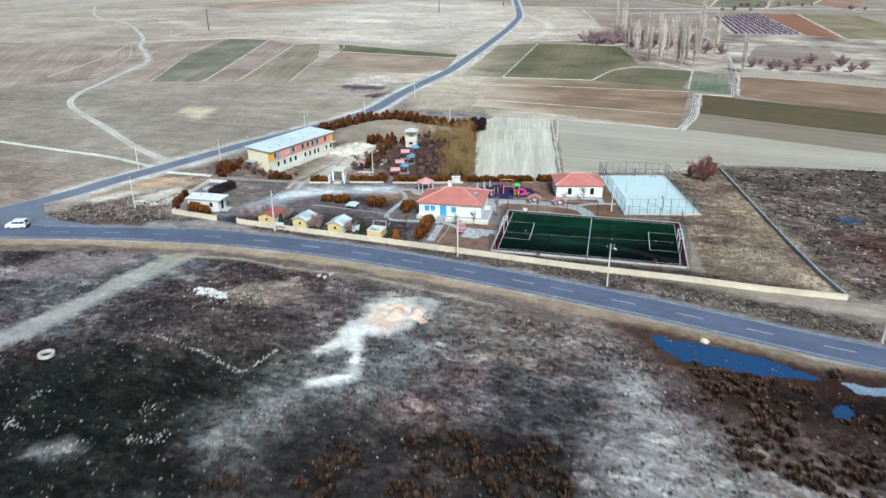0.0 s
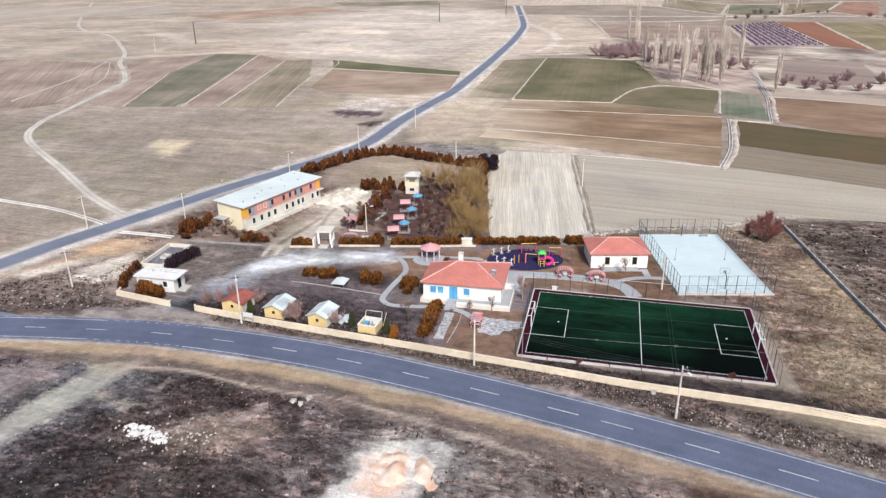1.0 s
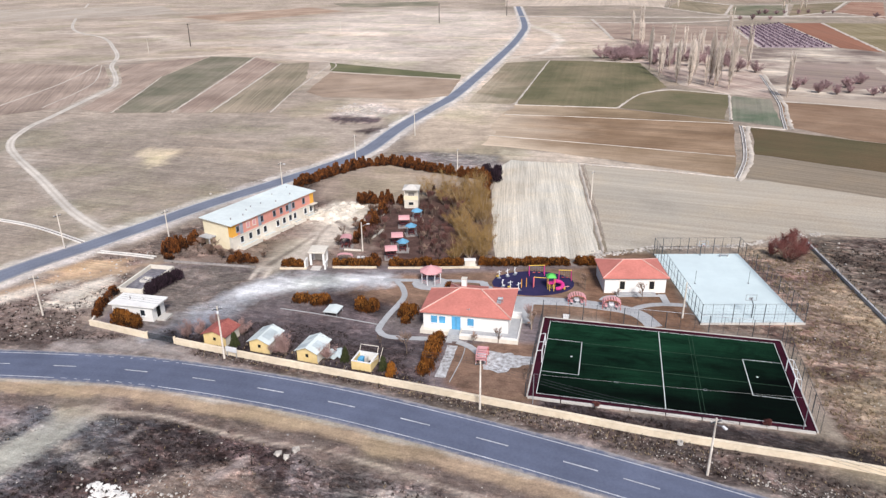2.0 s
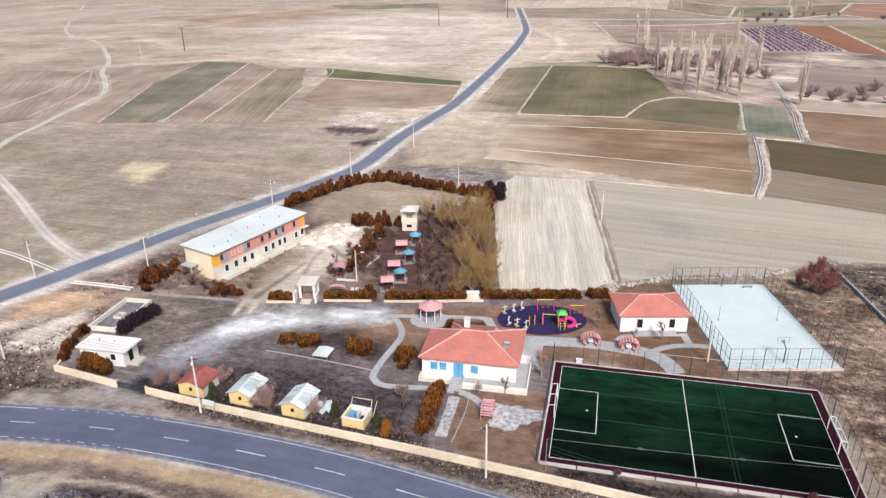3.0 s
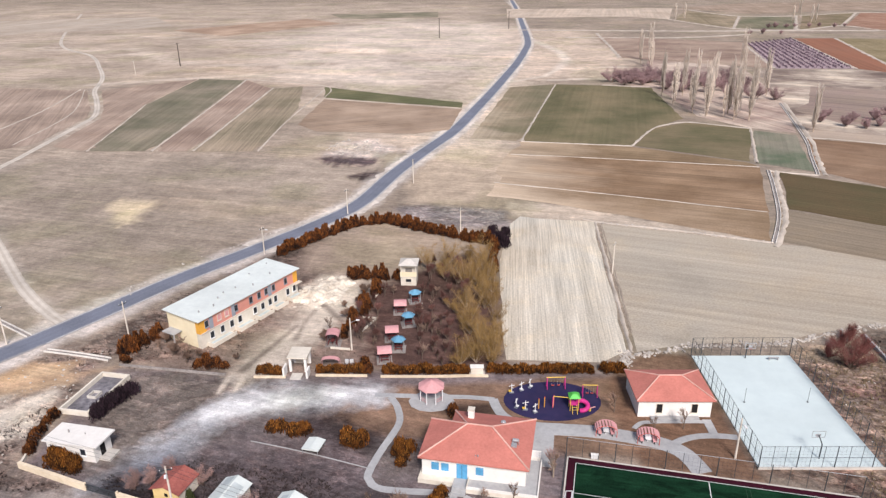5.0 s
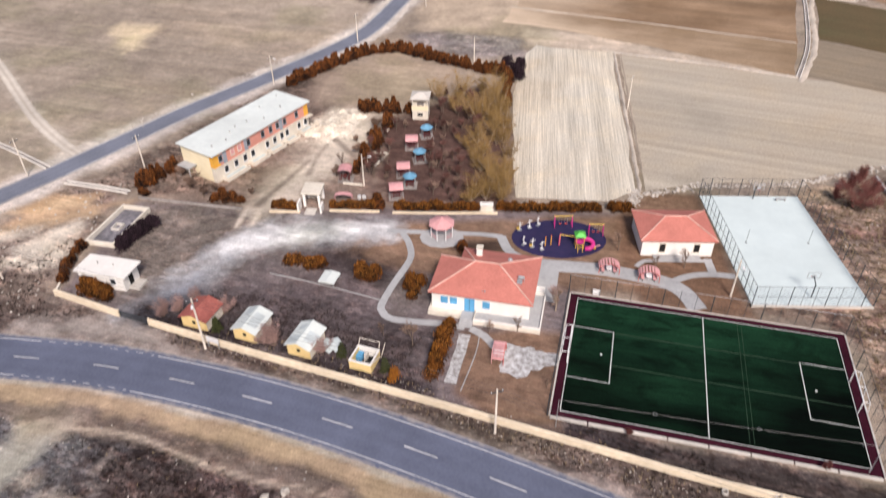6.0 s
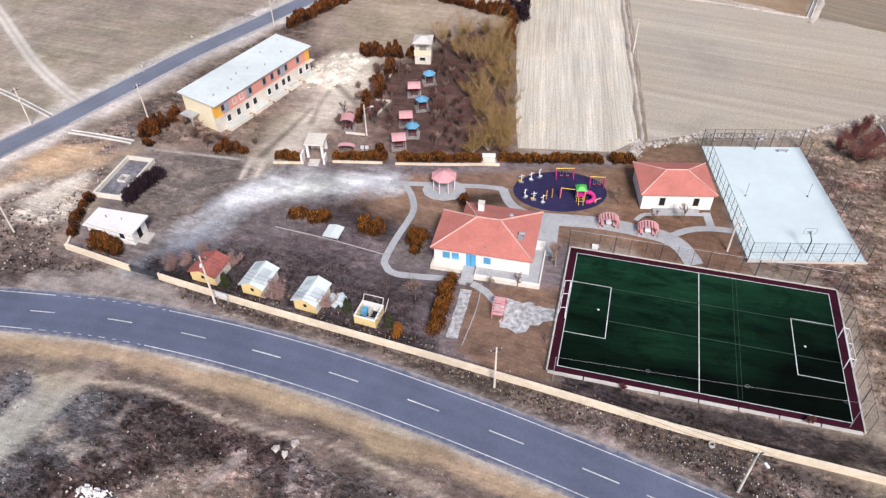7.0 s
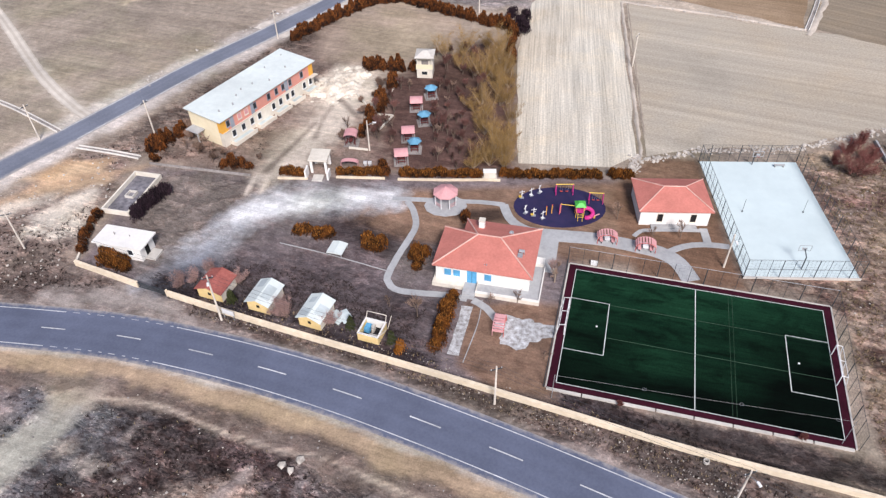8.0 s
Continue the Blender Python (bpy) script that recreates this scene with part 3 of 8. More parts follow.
patch([(24, 107), (26, 94), (29, 83), (35, 75), (36, 60), (14, 60), (20, 80)], (0.31, 0.3, 0.29), 7, 4, 0.85, 0.6)
patch([(2, 85), (9, 92), (20, 87), (20, 78), (12, 75), (3, 75)], (0.075, 0.078, 0.082), 7, 5, 0.8, 1.0)
patch([(-29, 75), (-27, 78), (-24, 75), (-26, 73)], (0.3, 0.29, 0.27), 2, 1.5, 0.8, 0.6)
patch([(-47, 73), (-44, 76), (-42, 74), (-45, 72)], (0.26, 0.25, 0.24), 2, 1.5, 0.8, 0.6)
patch([(-25, 71), (-18, 78), (-13, 82), (-5, 80), (9, 80), (14, 70), (12, 40), (-24, 40)], (0.02, 0.0175, 0.0165), 6, 4, 0.9, 0.8)
# wet brown ditch, black round the water
patch([(27, 102), (31, 106), (41, 97), (51, 95), (64, 92), (80, 84), (56, 74), (41, 77), (33, 81), (29, 92)], (0.04, 0.023, 0.016), 6, 3, 0.94, 0.35)
patch([(40, 93), (48, 94), (54, 88), (62, 90), (78, 82), (55, 78), (45, 81), (40, 85)], (0.014, 0.01, 0.009), 5, 3, 0.92, 0.4)
patch([(-2, 115), (12, 111), (30, 102), (42, 94), (30, 92), (12, 101), (-1, 106)], (0.2, 0.165, 0.145), 6, 4, 0.7, 0.8)
# stony pink-beige bed beside the white heap
patch([(-36, 115), (-33, 117), (-26, 120), (-24, 116), (-28, 112), (-34, 111)], (0.33, 0.26, 0.215), 3, 2.2, 0.85, 0.6)
# lime and clay spill
patch([(-15, 103.5), (-12.5, 107.5), (-10.8, 113), (-5, 115.5), (-0.5, 113.5), (1, 108), (-3.5, 103.5), (-8, 100.5), (-12, 100)], (0.34, 0.32, 0.295), 4, 3.0, 0.9, 0.35)
patch([(-14.8, 102), (-11.5, 106), (-9.5, 111.5), (-5, 113.6), (-1.5, 112), (-1.5, 107.5), (-5, 103.5), (-9, 101)], (0.84, 0.81, 0.75), 2.4, 2.6, 0.9, 0.1)
patch([(-11, 105), (-10, 109), (-7, 111), (-5, 109), (-5.5, 104.5), (-8.5, 102.5)], (0.72, 0.44, 0.29), 2.5, 2.0, 0.75, 0.1)
patch([(-15, 102), (-12, 102.5), (-11.4, 96), (-11, 90), (-12, 88), (-17, 87.2), (-17, 88.8), (-13, 90), (-13, 95.5), (-14.5, 97), (-18, 94.6), (-18.6, 96.5), (-15.5, 100)], (0.8, 0.77, 0.7), 1.6, 1.1, 0.95, 0.1)
for poly in ([(-41.2, 127.3), (-40.2, 126.1), (-40.9, 124.1), (-41.7, 123.7), (-41.3, 125.3)],
             [(-46.0, 121.0), (-44.0, 121.4), (-42.6, 119.7), (-44.5, 118.9)],
             [(-29.0, 117.0), (-27.7, 119.1), (-25.8, 121.2), (-24.6, 120.2), (-26.7, 117.8), (-28.2, 116.4)],
             [(-49.3, 123.1), (-47.5, 123.6), (-47.2, 122.1), (-48.6, 121.7)],
             [(-26.5, 125.3), (-23.7, 124.6), (-20.3, 123.6), (-21.4, 122.8), (-25.5, 124.0)],
             [(-41.1, 119.0), (-39.5, 119.8), (-38.2, 118.8), (-39.6, 117.7)]):
    patch(poly, (0.29, 0.245, 0.225), 1.0, 0.7, 0.8, 0.3)
stripe(SOUTH_TRACK, 2.5, (0.36, 0.335, 0.31), 1.6, 0.9, 0.95, 0.08)
patch([(-55, 134.5), (-41, 132.3), (-47.4, 128.2), (-52, 127.5)], (0.37, 0.31, 0.25), 2, 1.2, 0.9, 0.05)
patch([(-75, 131), (-60, 131.5), (-57, 126), (-64, 122), (-78, 120)], (0.21, 0.175, 0.165), 4, 3, 0.8, 0.35)

# sandy verge south of the asphalt, grey verge north of it
verge = np.interp(X, [-110, -75, 5, 32, 80], [0.7, 1, 1, 0.65, 0.35])
patch([(14, 112), (60, 100), (90, 88), (90, 78), (60, 88), (28, 100)], (0.1, 0.062, 0.043), 6, 3, 0.7, 0.8)
lay(south * verge * np.clip((11.0 - far_road + 1.9 * MID + 1.2 * BROAD) / 1.8, 0, 0.88), (0.175, 0.135, 0.115), 0.3)
stripe([(-48, 129.7), (-42.1, 129.3), (-37.5, 128.2), (-29.5, 124.9), (-22.3, 122.8), (-18.3, 122.4), (-12.8, 120.2), (-4, 116.4), (8, 110)], 0.32, (0.44, 0.365, 0.3), 0.5, 0.25, 0.85, 0.02)
lay(south * verge * np.clip((7.4 - far_road + 1.0 * MID + 0.5 * BROAD) / 1.0, 0, 1), (0.37, 0.272, 0.187), 0.05)
patch([(26, 104), (34, 101.4), (44, 97), (52, 92), (66, 87.5), (66, 84), (52, 86), (40, 88), (31, 92), (29, 98)], (0.05, 0.026, 0.017), 2.4, 1.6, 0.85, 0.35)
lay(south * np.clip((4.6 - far_road + 0.5 * MID) / 0.7, 0, 0.8), (0.44, 0.4, 0.36), 0.0)
north = 1 - south
lay(north * np.clip((13 - far_road) / 3, 0, 1), (0.12, 0.096, 0.086), 0.65)
lay(north * np.clip((5.2 - far_road + 0.8 * WOB) / 1.2, 0, 1), (0.22, 0.185, 0.168), 0.3)
patch([(-62, 147), (-49, 149.5), (-42, 147), (-40, 143), (-62, 145.2)], (0.33, 0.29, 0.265), 3, 1.5, 0.9, 0.1)
# rough triangle between the two roads
patch([(-88, 150), (-82, 164), (-70, 186), (-60, 181), (-61, 152), (-72, 147.5)], (0.17, 0.132, 0.115), 4, 2, 0.9, 0.6)
patch([(-78, 174), (-73, 179.5), (-65, 180), (-66, 176), (-72, 172)], (0.5, 0.34, 0.2), 3, 1.5, 0.9, 0.1)
patch([(-78, 163.5), (-72.6, 169.5), (-62, 174), (-64, 177.2), (-70.5, 179), (-78, 168)], (0.52, 0.38, 0.25), 2.5, 1.4, 0.85, 0.1)
patch([(-70.5, 160), (-70.3, 163.4), (-63.5, 169.5), (-60.5, 166), (-61, 162.5), (-64.5, 159)], (0.54, 0.49, 0.41), 3.5, 2.6, 0.8, 0.5)
patch([(-84, 162), (-78, 168), (-71, 170), (-72, 167), (-80, 160)], (0.62, 0.55, 0.46), 2.5, 1.2, 0.9, 0.1)
patch([(-72, 164), (-65, 172), (-63, 170), (-68, 163)], (0.6, 0.54, 0.46), 2.5, 1.2, 0.9, 0.1)
stripe([(-87, 160), (-74, 172.5), (-58, 178)], 0.9, (0.42, 0.29, 0.19), 1.5, 0.5, 0.7, 0.1)
# school ground: dark lawn, earth beds, the pale drive
patch([(-60, 153), (-44, 147.5), (4, 131), (12, 131), (14, 156), (24, 176), (-58, 178)], (0.17, 0.143, 0.146), 2, 0.6, 1.0, 0.3)
lay(np.clip(0.5 + inside([(-58, 153), (-4, 135), (-4, 148), (-14, 152), (-14, 168), (-56, 176)], X, Y), 0, 1) * np.clip(MID * 1.6, 0, 0.6), (0.19, 0.16, 0.155), 0.35)
patch([(-56, 178), (-30, 175), (-34, 160), (-48, 152), (-56, 160)], (0.165, 0.14, 0.122), 5, 2.5, 0.9, 0.42)
patch([(-30, 168), (-14, 172), (24, 175), (37, 175), (37, 152), (14, 156), (-13, 160)], (0.2, 0.126, 0.084), 2, 0.5, 0.9, 0.18)
patch([(-3.6, 167.2), (3.8, 167.6), (4.3, 165.4), (1.5, 164.3), (-3.9, 165.3)], (0.05, 0.034, 0.028), 1.0, 0.5, 0.85, 0.2)
patch([(-1.5, 147), (12, 147), (10, 131), (2, 132), (-2.5, 136)], (0.2, 0.124, 0.083), 1.5, 0.4, 0.9, 0.18)
patch([(-49, 148.5), (-45.5, 154), (-41.5, 161), (-39.5, 168.5), (-33, 172.3), (-22.6, 173), (-13.6, 171.2), (-13.6, 168.3), (-21.7, 167), (-28.8, 165.8), (-35, 161.5), (-38.5, 154.5),
       (-42, 149.5)], (0.42, 0.43, 0.45), 4.0, 3.5, 0.9, 0.15)
lay(np.clip(0.5 + inside([(-40, 163), (-37, 170), (-22, 171.8), (-14, 170.8), (-14, 168.8), (-24, 168), (-33, 164.5)], X, Y) / 3, 0, 1) * np.clip(0.6 + 0.9 * MID, 0, 1), (0.74, 0.745, 0.75), 0.05)
patch([(-49, 148.5), (-45, 154), (-41, 158), (-38.5, 154.5), (-43.5, 148)], (0.18, 0.195, 0.23), 3.5, 1.0, 0.85, 0.15)
for a, b in (((-38.4, 170.5), (-31.5, 202)), ((-36, 171.2), (-30.2, 196))):
    stripe([a, (a[0] + 0.5, 179.5), b], 0.42, (0.66, 0.58, 0.49), 0.6, 0.25, 0.85, 0.02)
patch([(-44, 150), (-34, 146.5), (-12, 138.5), (-5, 137), (-6, 146), (-16, 150), (-30, 156), (-37, 157)], (0.1, 0.083, 0.086), 5, 3, 0.8, 0.6)
# shade behind the road wall painted as a near-black strip
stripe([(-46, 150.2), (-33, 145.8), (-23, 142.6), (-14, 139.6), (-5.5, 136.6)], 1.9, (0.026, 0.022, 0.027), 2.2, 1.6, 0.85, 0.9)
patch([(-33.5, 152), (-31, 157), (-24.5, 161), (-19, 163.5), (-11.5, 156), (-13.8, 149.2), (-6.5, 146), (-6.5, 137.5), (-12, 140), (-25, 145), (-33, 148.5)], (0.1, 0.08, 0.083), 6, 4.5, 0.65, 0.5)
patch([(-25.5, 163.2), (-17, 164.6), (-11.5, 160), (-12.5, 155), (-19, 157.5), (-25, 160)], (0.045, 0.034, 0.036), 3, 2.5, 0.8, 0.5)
patch([(23, 150.5), (38.4, 150.5), (38.4, 182), (30, 182), (22, 172)], (0.18, 0.107, 0.07), 1.5, 0.6, 0.9, 0.18)
# neighbouring plot: terrace houses, lime heap, orchard
patch([(-58, 179), (-29, 176), (-16, 177), (-18, 205), (-32, 232), (-42, 228), (-58, 190)], (0.2, 0.15, 0.125), 3, 1.5, 0.9, 0.3)
patch([(-68, 184), (-62, 195), (-36, 239), (-33, 235), (-45, 212), (-56, 192), (-54, 181)], (0.15, 0.118, 0.1), 3, 2.0, 0.9, 0.75)
patch([(-54, 181), (-38, 205), (-33, 214), (-30, 212), (-36, 198), (-44, 182)], (0.2, 0.15, 0.125), 3, 2.0, 0.8, 0.7)
patch([(-38, 176), (-33, 176), (-20, 196), (-19, 212), (-30, 214), (-34, 198)], (0.4, 0.34, 0.28), 4, 2, 0.85, 0.1)
patch([(-28, 205), (-30.5, 196), (-34.5, 184), (-38, 174.5), (-36, 172.5), (-30, 179.5), (-23.5, 195), (-22.5, 203)], (0.56, 0.49, 0.41), 3, 1.5, 0.85, 0.05)
patch([(-34, 198), (-30, 215), (-21, 213), (-18.5, 200), (-26, 195)], (0.58, 0.51, 0.42), 5, 3, 0.85, 0.1)
patch([(-17, 177), (7, 177.5), (8, 200), (8, 222), (1, 225), (-6, 220), (-14, 214), (-19, 205)], (0.088, 0.05, 0.043), 4, 2, 0.95, 0.3)
for line in ([(-27.7, 200), (-29.1, 195), (-29.8, 187.5)], [(-27.2, 201), (-24, 196.5), (-22.5, 194)], [(-36.5, 177), (-33.5, 184.5), (-30.5, 192.5)]):
    stripe(line, 0.55, (0.13, 0.1, 0.085), 0.9, 0.5, 0.75, 0.1)
patch([(-36, 230), (-21, 246), (-4, 236), (-3, 222), (-14, 214), (-24, 216), (-33, 216)], (0.35, 0.275, 0.215), 3, 1.5, 0.95, 0.05)
patch([(-18, 259), (-8, 261.5), (13, 255.5), (13, 243.3), (0.6, 243.5), (-14, 249)], (0.24, 0.22, 0.22), 3, 2, 0.85, 0.6)
# dry grass east of the pitch and beyond the east fence
EAST = [(38, 153), (56, 183), (70, 187), (66, 113), (46, 119), (50, 147)]
patch(EAST, (0.215, 0.165, 0.135), 2, 1, 0.95, 0.75)
lay(np.clip(0.5 + inside(EAST, X, Y), 0, 1) * np.clip(-MID * 2.2, 0, 0.7), (0.09, 0.052, 0.046), 0.9)
lay(np.clip(0.5 + inside(EAST, X, Y), 0, 1) * np.clip(BROAD * 1.8, 0, 0.6), (0.34, 0.27, 0.19), 0.3)
# dark dirt between pitch and wall, with the shade there painted in
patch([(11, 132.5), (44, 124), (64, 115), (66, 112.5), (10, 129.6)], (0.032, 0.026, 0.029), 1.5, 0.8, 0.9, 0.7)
patch([(67, 112), (71, 188), (120, 190), (160, 150), (130, 90)], (0.125, 0.1, 0.087), 4, 2, 0.95, 0.9)
patch([(76, 142), (105, 138), (110, 120), (80, 118)], (0.07, 0.04, 0.033), 7, 4, 0.9, 1.0)
# western plain
patch([(-110, 196), (-76, 192), (-20, 292), (-35, 318), (-160, 318), (-150, 270)], (0.32, 0.268, 0.218), 10, 6, 0.9, 0.12)
patch([(-98, 259), (-94, 269), (-85, 262), (-87, 250)], (0.74, 0.61, 0.42), 6, 4, 0.9, 0.0)
patch([(-320, 318), (-20, 318), (-4, 400), (10, 520), (-320, 560)], (0.39, 0.322, 0.258), 24, 8, 0.9, 0.1)
patch([(-30, 262), (-62, 300), (-40, 345), (-6, 340), (-18, 296)], (0.42, 0.35, 0.285), 16, 6, 0.7, 0.1)
patch([(-45.5, 318), (-42, 333), (-26, 332), (-21, 316), (-30, 311), (-41, 312)], (0.56, 0.5, 0.465), 7, 7, 0.8, 0.5)
patch([(-51, 309.5), (-39, 313), (-26, 308.5), (-30, 301), (-44, 304)], (0.085, 0.065, 0.072), 3.5, 4, 0.95, 0.5)
patch([(-33, 289), (-26, 297), (-21.5, 291), (-26.5, 283)], (0.075, 0.055, 0.058), 3, 3, 0.92, 0.5)
patch([(-12, 262), (14, 262), (16, 283), (22, 318), (2, 332), (-10, 310), (-16, 290)], (0.52, 0.42, 0.32), 7, 4, 0.9, 0.05)
patch([(13, 264), (32, 258), (75, 232), (73, 227), (33, 246), (14, 251)], (0.52, 0.44, 0.355), 2, 1.5, 0.85, 0.1)
patch([(-130, 208), (-95, 178), (-92, 160), (-130, 150), (-200, 170), (-200, 230)], (0.25, 0.19, 0.155), 8, 5, 0.9, 0.3)
stripe([(2, 335), (6, 380), (22, 450), (40, 520), (30, 640), (0, 760)], 18, (0.58, 0.49, 0.39), 16, 4.0, 0.85, 0.2)
patch([(20, 470), (90, 480), (120, 560), (110, 760), (20, 800)], (0.56, 0.46, 0.37), 20, 5, 0.85, 0.2)
stripe(DIRT_TRACK, 2.0, (0.4, 0.35, 0.3), 1.8, 1.0, 0.7, 0.05)
stripe([p for p in NORTH_ROAD if p[1] > 160], 5.2, (0.56, 0.51, 0.47), 2.6, 1.6, 0.85, 0.12)
# far ground, paler and broken by bands
patch([(-900, 490), (-60, 470), (30, 640), (40, 1100), (-900, 1300)], (0.44, 0.36, 0.29), 60, 10, 0.8, 0.05)
patch([(-105, 500), (-40, 440), (28, 520), (44, 640), (56, 820), (-60, 900), (-160, 700)], (0.6, 0.515, 0.44), 50, 9, 0.8, 0.1)
patch([(-66, 402), (0, 402), (8, 455), (-66, 455)], (0.5, 0.42, 0.34), 14, 5, 0.8, 0.05)
patch([(-330, 300), (-150, 296), (-158, 262), (-330, 220)], (0.24, 0.198, 0.165), 24, 8, 0.75, 0.15)
stripe([(31, 466), (40, 476), (50.6, 484.7), (62.6, 513.3), (89, 516.6), (104, 518.3)], 1.6, (0.66, 0.58, 0.49), 2.0, 0.6, 0.85, 0.05)
stripe([(60, 690), (69, 640), (75, 590), (73, 550), (63, 516)], 3.0, (0.68, 0.6, 0.52), 4.0, 1.0, 0.85, 0.1)
stripe([(52, 470), (72, 474), (98, 470), (112, 462)], 2.2, (0.68, 0.6, 0.5), 3.0, 1.0, 0.8, 0.2)
for line in ([(-250, 640), (-190, 560), (-100, 530), (-20, 540)], [(-320, 760), (-180, 690), (-60, 700)], [(-140, 640), (-60, 612), (40, 606)], [(-420, 700), (-300, 640), (-230, 600)], [(-200, 470), (-120, 500), (-20, 470)]):
    stripe(line, 4.0, (0.66, 0.57, 0.48), 7.0, 3.0, 0.6, 0.1)
for line in ([(-300, 600), (-170, 640), (-60, 590)], [(-180, 505), (-90, 545), (10, 560)], [(-130, 820), (-40, 860), (30, 850)]):
    stripe(line, 3.0, (0.3, 0.235, 0.185), 5.0, 3.0, 0.55, 0.3)

HEIGHT = np.where(SCRUB > 0.5, -0.1 + 0.11 * WOB * (SCRUB - 0.5) * 2, -0.02)
gv = np.stack([X, Y, np.minimum(HEIGHT, 0.0)], -1).reshape(-1, 3)
ny, nx = X.shape
idx = np.arange(ny * nx).reshape(ny, nx)
gf = np.stack([idx[:-1, :-1], idx[:-1, 1:], idx[1:, 1:], idx[1:, :-1]], -1).reshape(-1, 4)
me = bpy.data.meshes.new("ground")
me.from_pydata(gv.tolist(), [], gf.tolist())
me.materials.append(M_SOIL)
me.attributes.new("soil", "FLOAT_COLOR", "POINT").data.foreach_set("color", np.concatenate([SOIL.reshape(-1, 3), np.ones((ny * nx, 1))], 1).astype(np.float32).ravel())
me.attributes.new("scrub", "FLOAT", "POINT").data.foreach_set("value", SCRUB.astype(np.float32).ravel())
ground = tagged(new("ground", me), "dry winter plain of bare soil, scrub and dust", "ground", kind="structure")

# ---- fields ----
FIELDS = []


def field(label, poly, c1, c2, heading, gap=1.2, contrast=0.3, z=0.03, stain=0.3, dry=None):
    """A worked field with a slightly ragged edge, lying a little proud of the plain."""
    r = random.Random(int(poly[0][0] * 10))
    FIELDS.append(label)
    z += 0.0011 * len(FIELDS)
    edge = []
    for (ax, ay), (bx, by) in zip(poly, poly[1:] + poly[:1]):
        n = max(2, int(math.dist((ax, ay), (bx, by)) / 5))
        for k in range(n):
            x, y = ax + (bx - ax) * k / n, ay + (by - ay) * k / n
            j = 0.35 if not (x < 24 and 250 < y < 335) else 2.0
            edge.append((x + r.uniform(-j, j), y + r.uniform(-0.35, 0.35)))
    g = Geo().add([(*p, z) for p in edge], [tuple(range(len(edge)))])
    return single("field", g, furrowed("field_soil", c1, c2, heading, gap, contrast, stain, 0.4, dry), label, "field", "fields of the plain", "structure")


field("pale stubble field with long streaks", [(14.5, 251), (34.2, 246.5), (28, 183), (23, 179.5), (7, 180), (8.5, 222)], (0.68, 0.64, 0.55), (0.42, 0.37, 0.295), -5, 0.6, 0.27, 0.03, 0.75)
field("smooth pale fallow field", [(35.6, 245.5), (73.5, 231), (80, 229.5), (140, 190), (118, 184), (72, 191.5), (56, 186), (39, 185), (29.5, 182.5)], (0.47, 0.42, 0.345), (0.35, 0.3, 0.235), 70, 4.0, 0.14, 0.03, 0.5)
field("tan ploughed strip", [(9, 268.5), (30, 259), (73.3, 232.6), (81, 253), (45, 268), (11, 281)], (0.25, 0.175, 0.11), (0.32, 0.235, 0.16), 69, 1.6, 0.16, 0.03, 0.3, (12, 44, (0.55, 0.44, 0.33)))
field("brown ploughed strip", [(11, 281.3), (45, 268.3), (81.2, 253.4), (96, 295.6), (50, 307), (18.4, 314)], (0.215, 0.14, 0.085), (0.29, 0.2, 0.13), 71, 2.0, 0.22, 0.03, 0.3, (14, 46, (0.52, 0.415, 0.31)))
field("dark brown strip below the green field", [(18.4, 314.3), (50, 307.3), (96, 296), (94.5, 301), (62, 323), (23.6, 332)], (0.2, 0.14, 0.085), (0.26, 0.19, 0.12), 72, 1.8, 0.2, 0.03, 0.3, (18, 48, (0.42, 0.33, 0.24)))
field("dark green winter wheat field", [(23.8, 332.6), (53.4, 457), (76, 452), (100, 444.5), (93.8, 369), (78, 353), (62.2, 324.5)], (0.135, 0.127, 0.07), (0.19, 0.157, 0.095), -13, 2.5, 0.1)
field("grey-green young wheat field", [(5, 338), (28.5, 449), (53, 457), (23.4, 332.6)], (0.2, 0.18, 0.115), (0.27, 0.215, 0.15), -13, 2.5, 0.14, 0.03, 0.3, (8, 22, (0.42, 0.35, 0.26)))
field("small dark green wheat field", [(63, 324.3), (78, 352.5), (93, 361.5), (114.5, 349.5), (95.5, 302.5)], (0.135, 0.126, 0.07), (0.19, 0.152, 0.095), 70, 2.0, 0.1)
field("bluish green plot beside the canal", [(97, 300), (114, 347), (126.4, 338), (111, 290.8)], (0.27, 0.25, 0.195), (0.11, 0.135, 0.09), -20, 2.5, 0.15)
field("long dark green field east of the canal", [(99.8, 290), (124.9, 271), (190, 228), (168, 200), (108, 240.5), (87.8, 255.5)], (0.14, 0.1, 0.056), (0.085, 0.075, 0.04), 56, 2.0, 0.14)
field("brown field behind the canal", [(112.5, 290), (127.5, 333), (155, 321), (232, 266), (190, 229), (125, 271.6)], (0.22, 0.14, 0.09), (0.27, 0.185, 0.125), 55, 2.0, 0.2)
field("pale tan field", [(128.5, 335), (135, 347), (165, 333), (250, 285), (232, 266.5), (155, 321.6)], (0.44, 0.36, 0.29), (0.37, 0.3, 0.24), 58, 1.6, 0.12)
field("dry grass strip east of the canal", [(87.2, 254), (108, 239.8), (168, 199), (150, 184), (76, 232)], (0.31, 0.255, 0.19), (0.21, 0.17, 0.125), 56, 2.4, 0.2, 0.03, 0.5)
field("green strip on the western plain", [(-131.7, 322.5), (-146, 410), (-146, 487), (-118.5, 480), (-109.5, 322)], (0.175, 0.165, 0.115), (0.24, 0.205, 0.155), 3, 3.0, 0.2)
